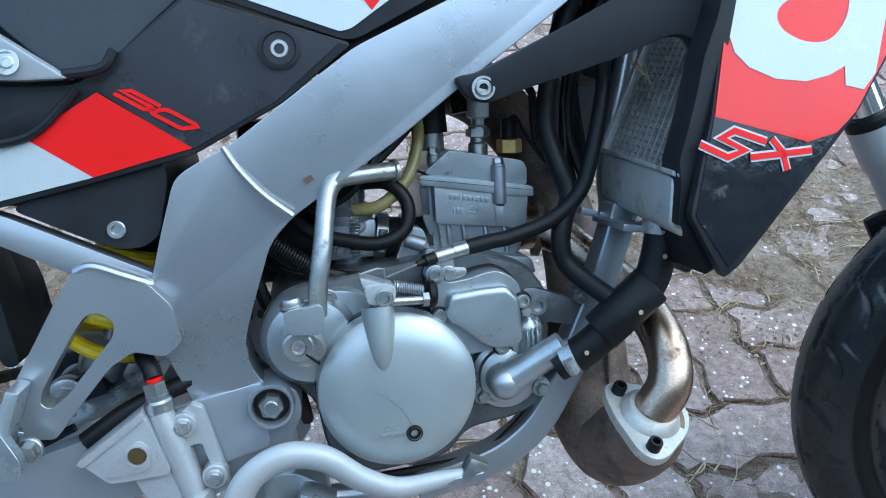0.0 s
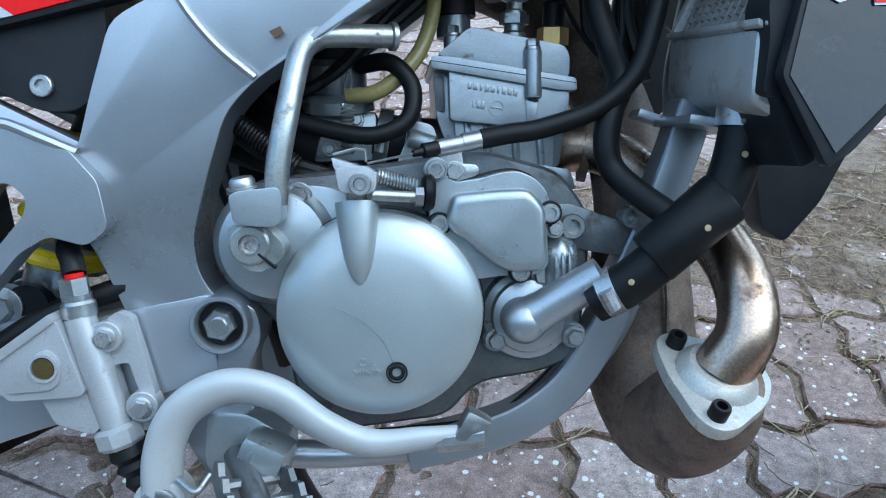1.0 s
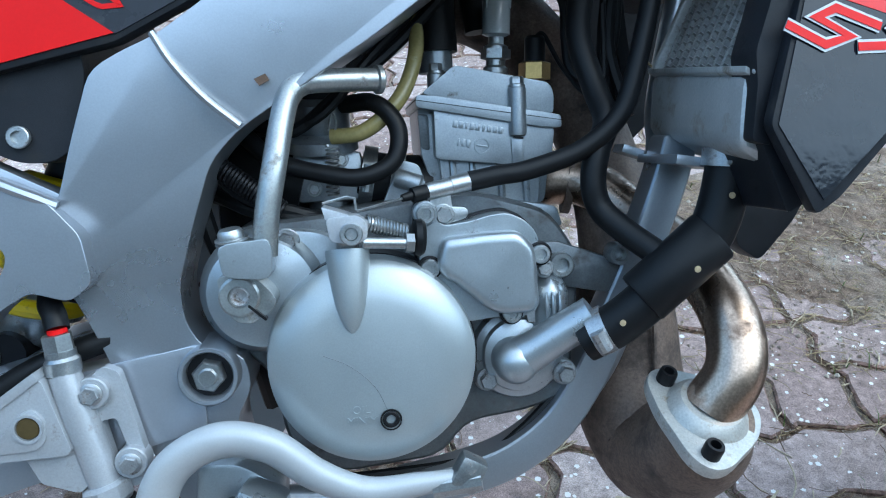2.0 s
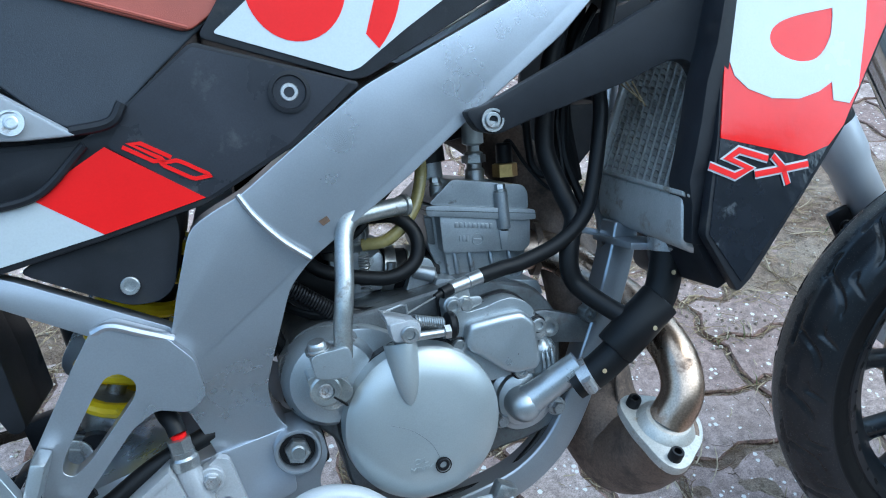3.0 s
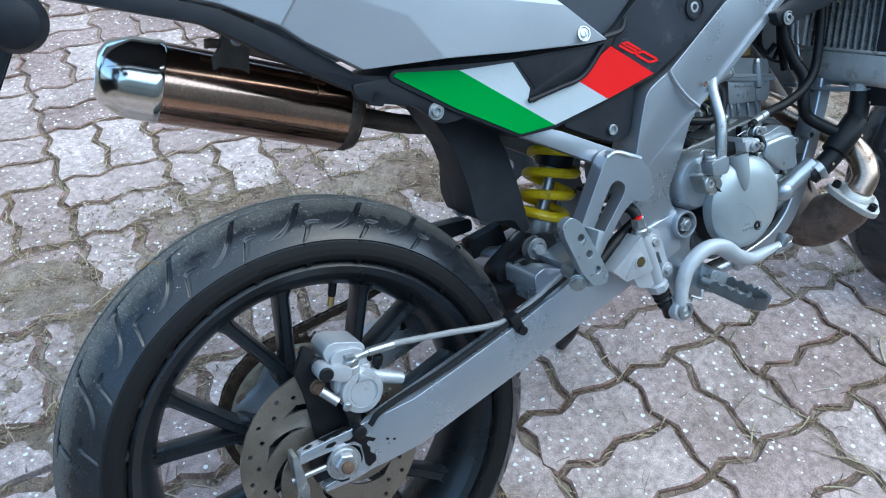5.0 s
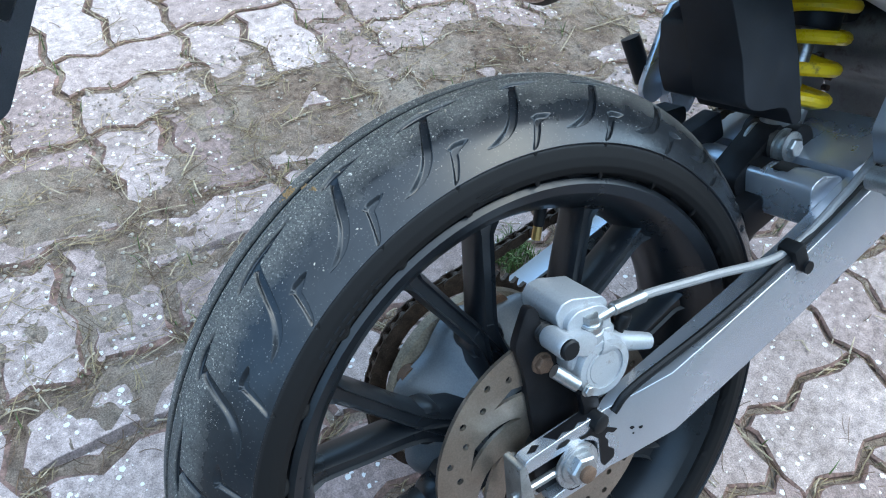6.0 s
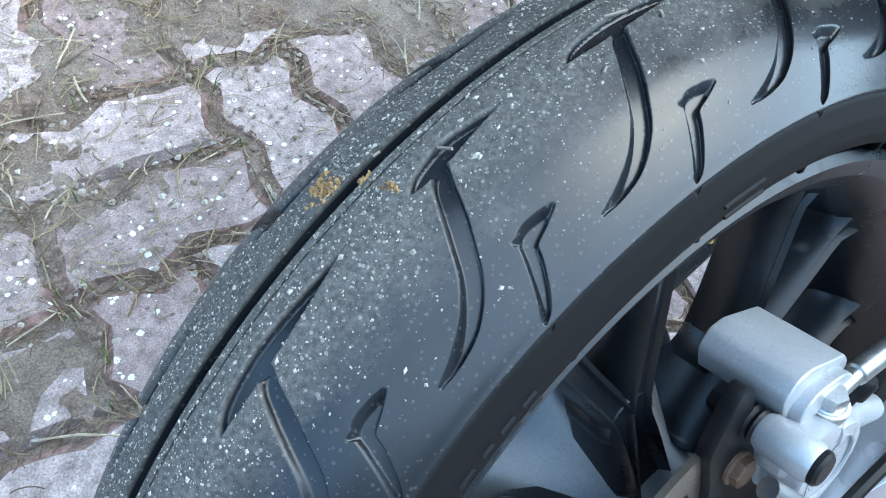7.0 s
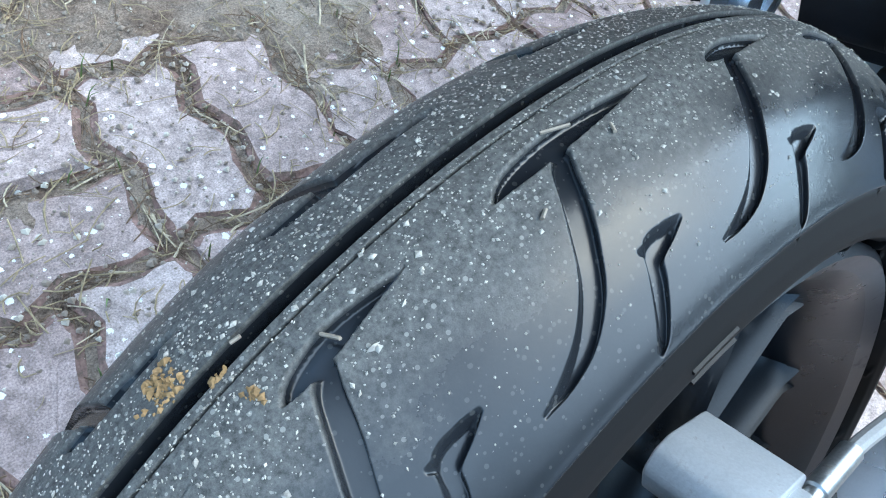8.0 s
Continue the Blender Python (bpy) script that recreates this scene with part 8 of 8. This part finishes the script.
def paver_faces(kind, inset, chamfer, height, seed):
    """Corner points and faces of one paver: top, chamfer and skirt."""
    coarse = [Vector((x, y)) for x, y in paver_outline(kind)]
    out = []
    for i, p in enumerate(coarse):
        q = coarse[(i + 1) % len(coarse)]
        out += [p.lerp(q, t) for t in ((0, 0.33, 0.67) if (q - p).length > 0.02 else (0, 0.5))]
    n = len(out)
    wear = np.random.default_rng(seed)

    def shrink(d):
        pts = []
        for i in range(n):
            a, b, c = out[i - 1], out[i], out[(i + 1) % n]
            d0, d1 = (b - a).normalized(), (c - b).normalized()
            n0, n1 = Vector((-d0.y, d0.x)), Vector((-d1.y, d1.x))
            m = (n0 + n1)
            m = m / max(0.35, m.length_squared / 2)
            pts.append(b + m * d)
        return pts

    a, b = shrink(inset), shrink(inset + chamfer)
    a = [p + Vector(wear.normal(0, 0.0008, 2)) for p in a]
    b = [p + Vector(wear.normal(0, 0.0004 + chamfer * 0.16, 2)) for p in b]
    co = [(p.x, p.y, -height) for p in a] + [(p.x, p.y, -min(0.006, chamfer * 0.75)) for p in a] + [(p.x, p.y, 0.0) for p in b]
    faces = [tuple(range(2 * n, 3 * n))]
    for i in range(n):
        j = (i + 1) % n
        faces += [(i, j, n + j, n + i), (n + i, n + j, 2 * n + j, 2 * n + i)]
    return co, faces


KINDS = {}
for kind in ("h0", "h1", "v0", "v1"):
    for var in range(8):
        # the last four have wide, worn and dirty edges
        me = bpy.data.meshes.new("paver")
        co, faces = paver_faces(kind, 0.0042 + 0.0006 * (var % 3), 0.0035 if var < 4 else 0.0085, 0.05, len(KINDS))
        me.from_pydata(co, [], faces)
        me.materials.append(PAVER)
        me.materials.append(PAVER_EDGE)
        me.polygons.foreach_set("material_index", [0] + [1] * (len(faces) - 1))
        me.update()
        KINDS[kind, var] = (me, co, faces)

pavement = empty("pavement")
tagged(pavement, "pinkish grey interlocking concrete pavers with sandy joints", "pavement", kind="structure")
far_co, far_faces, near = [], [], []
for j in range(-5, 12):
    for i in range(-8, 14):
        # behind the rear wheel the pattern is laid anew, half a stone over
        ox, oy = (X0 + PITCH_X * i, Y0 + PITCH_Y * j)
        if ox + PITCH_X / 2 < 0.30:
            ox, oy = ox - 0.0985, oy + 0.151
        for kind in (("h0", "h1") if (i + j) % 2 == 0 else ("v0", "v1")):
            var = int(rng.integers(4)) + (4 if ox + PITCH_X / 2 < 0.30 and oy < 0.80 else 0)
            tilt = rng.normal(0, 0.35, 2)
            lift = rng.normal(0, 0.0012)
            m = pose(ox, oy, lift, tilt[0], tilt[1], rng.normal(0, 0.25))
            cx, cy = ox + PITCH_X / 2, oy + PITCH_Y / 2
            if -0.55 < cx < 1.75 and -0.55 < cy < 1.45 and len(near) < 300:
                near.append((kind, var, m))
            elif cx < 3.7:
                base = len(far_co)
                far_co += [tuple(m @ Vector(c)) for c in KINDS[kind, var][1]]
                far_faces += [tuple(base + k for k in f) for f in KINDS[kind, var][2]]
for j in range(-4, 10):
    # a cut course where the two fields meet
    near.append(("v0", int(rng.integers(4)), pose(0.269, Y0 + PITCH_Y * j + 0.05, rng.normal(0, 0.001)) @ Matrix.Diagonal((0.86, 1, 1, 1))))
for kind, var, m in near:
    ob = new("paver", KINDS[kind, var][0])
    ob.parent = pavement
    ob.matrix_local = m
me = bpy.data.meshes.new("far_pavers")
me.from_pydata(far_co, [], far_faces)
me.materials.append(PAVER)
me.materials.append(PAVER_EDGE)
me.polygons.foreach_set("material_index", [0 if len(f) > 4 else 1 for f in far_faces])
me.update()
far = new("far_pavers", me)
far.parent = pavement
tagged(far, "pavers farther off", kind="stuff")


OUTLINES = {k: paver_outline(k) for k in ("h0", "h1", "v0", "v1")}
r_angle = [0.0]


def scatter(name, count, make, material, label, box, seed, joints=True):
    """Many small bits as one thing; most of them lie along the joints."""
    r = np.random.default_rng(seed)
    co, faces = [], []
    for _ in range(count):
        x, y = r.uniform(box[0], box[1]), r.uniform(box[2], box[3])
        z = max(soil_height(x, y), 0.0005)
        r_angle[0] = r.uniform(0, 6.28)
        if joints and r.random() < 0.9:
            # in a joint, lying along it as a rule
            kind, var, m = near[int(r.integers(len(near)))]
            edge = OUTLINES[kind]
            k, t = int(r.integers(len(edge))), r.random()
            p, q = (m @ Vector((*edge[i % len(edge)], 0)) for i in (k, k + 1))
            x, y = p.x + (q.x - p.x) * t + r.normal(0, 0.005), p.y + (q.y - p.y) * t + r.normal(0, 0.005)
            z = max(soil_height(x, y), -0.006)
            r_angle[0] = math.atan2(q.y - p.y, q.x - p.x) + r.normal(0, 0.6)
        c, f = make(r, x, y, z + 0.0010)
        base = len(co)
        co += c
        faces += [tuple(base + i for i in q) for q in f]
    me = bpy.data.meshes.new(name)
    me.from_pydata(co, [], faces)
    me.materials.append(material)
    me.update()
    ob = new(name, me)
    return tagged(ob, label, "debris", kind="stuff")


def long_straw(r, x, y, z):
    c, f = straw(r, x, y, z)
    return [(x + (p[0] - x) * 1.7, y + (p[1] - y) * 1.7, p[2] + 0.001) for p in c], f


def straw(r, x, y, z):
    a, ln, w = r_angle[0], 0.010 + 0.050 * r.random() ** 2, r.uniform(0.00035, 0.00085)
    bend = r.normal(0, 0.35)
    c = []
    for k in range(5):
        t = k / 4 - 0.5
        ang = a + bend * t
        px, py = x + ln * t * math.cos(ang), y + ln * t * math.sin(ang)
        nx, ny = -math.sin(ang) * w, math.cos(ang) * w
        zz = z + 0.0025 * r.random() + 0.002
        c += [(px + nx, py + ny, zz), (px - nx, py - ny, zz), (px, py, zz + w * 1.2)]
    f = []
    for k in range(4):
        for i in range(3):
            f.append((3 * k + i, 3 * k + (i + 1) % 3, 3 * k + 3 + (i + 1) % 3, 3 * k + 3 + i))
    return c, f


def pebble(r, x, y, z):
    s = 0.0007 + 0.0038 * r.random() ** 5
    c = [(x + s * q[0] * r.uniform(0.7, 1.3), y + s * q[1] * r.uniform(0.7, 1.3), z + s * q[2] * r.uniform(0.6, 1.0)) for q in ((1, 0, 0), (-1, 0, 0), (0, 1, 0), (0, -1, 0), (0, 0, 1), (0, 0, -1), (0.7, 0.7, 0.4), (-0.7, 0.6, 0.4))]
    f = [(0, 6, 4), (6, 2, 4), (2, 7, 4), (7, 1, 4), (1, 3, 4), (3, 0, 4), (0, 2, 5), (2, 1, 5), (1, 3, 5), (3, 0, 5), (0, 6, 2), (2, 7, 1)]
    return c, f


def blade(r, x, y, z):
    a, h, w = r.uniform(0, 6.28), r.uniform(0.012, 0.035), 0.0012
    lean = r.uniform(0.2, 0.9)
    dx, dy = math.cos(a), math.sin(a)
    c = [(x - dy * w, y + dx * w, z - 0.004), (x + dy * w, y - dx * w, z - 0.004), (x + dx * h * lean * 0.4 - dy * w * 0.7, y + dy * h * lean * 0.4 + dx * w * 0.7, z + h * 0.6), (x + dx * h * lean * 0.4 + dy * w * 0.7, y + dy * h * lean * 0.4 - dx * w * 0.7, z + h * 0.6), (x + dx * h * lean, y + dy * h * lean, z + h * 0.85)]
    return c, [(0, 1, 3, 2), (2, 3, 4)]


BOX = (-0.6, 2.4, -0.5, 1.9)
scatter("straw", 3400, straw, STRAW, "dry straw and stalks in the joints", BOX, 1)
scatter("needles", 7000, straw, NEEDLE, "brown needles and twigs in the joints", BOX, 2)
scatter("strip_litter", 2400, straw, STRAW, "dry grass on the soil strip", (-0.6, 1.9, 0.5, 1.1), 5, False)
scatter("pebbles", 4500, pebble, CRUMB, "pale pebbles and grit", BOX, 3)
scatter("strip_grit", 16000, pebble, CRUMB, "grit on the soil strip", (-0.6, 1.9, 0.5, 1.15), 6, False)
scatter("grass", 500, blade, GRASS, "small grass blades in the joints", BOX, 4)
scatter("grass_tuft", 260, blade, GRASS, "grass tuft between the pavers", (0.25, 0.31, 0.42, 0.48), 8, False)

scatter("long_straws", 900, long_straw, PALE_STALK, "pale dry stalks lying in the joints", (0.3, 2.2, -0.3, 1.0), 11)
twig = part("twig", tube([(1.080, -0.040, 0.004), (1.105, -0.010, 0.005), (1.134, 0.007, 0.006), (1.185, -0.010, 0.007), (1.237, -0.029, 0.004)], [0.0020, 0.0018, 0.0017, 0.0014, 0.0009], 7, 6), PALE_STALK)
tagged(twig, "forked pale dry twig lying on the pavers", "twig")
part("side_shoot", tube([(1.132, 0.006, 0.006), (1.112, 0.018, 0.007), (1.084, -0.006, 0.003)], [0.0015, 0.0012, 0.0007], 6, 6), PALE_STALK, twig)

# plain walls added all round, out of view, to darken reflections and sidelight
UNSEEN_WALL = surface("unseen_wall_plaster", (0.24, 0.235, 0.22), 0.9, 0.0, 0.25, 60, 1.5, 0.4, 0.004, dirt=(0.08, 0.085, 0.06), dirt_amount=0.3, dirt_scale=3)
for name, centre, size in (("unseen_wall_south", (0.5, -2.9, 1.20), (9.4, 0.2, 2.5)), ("unseen_wall_north", (0.5, 4.6, 1.05), (9.4, 0.2, 2.2)),
                           ("unseen_wall_west", (-4.1, 0.85, 1.05), (0.2, 7.296, 2.2)), ("unseen_wall_east", (5.1, 0.85, 0.8), (0.2, 7.296, 1.7))):
    wall = part(name, block(centre, size, bevel=0.01), UNSEEN_WALL)
    tagged(wall, "plain wall added out of view to block the low sky", "wall", kind="structure")
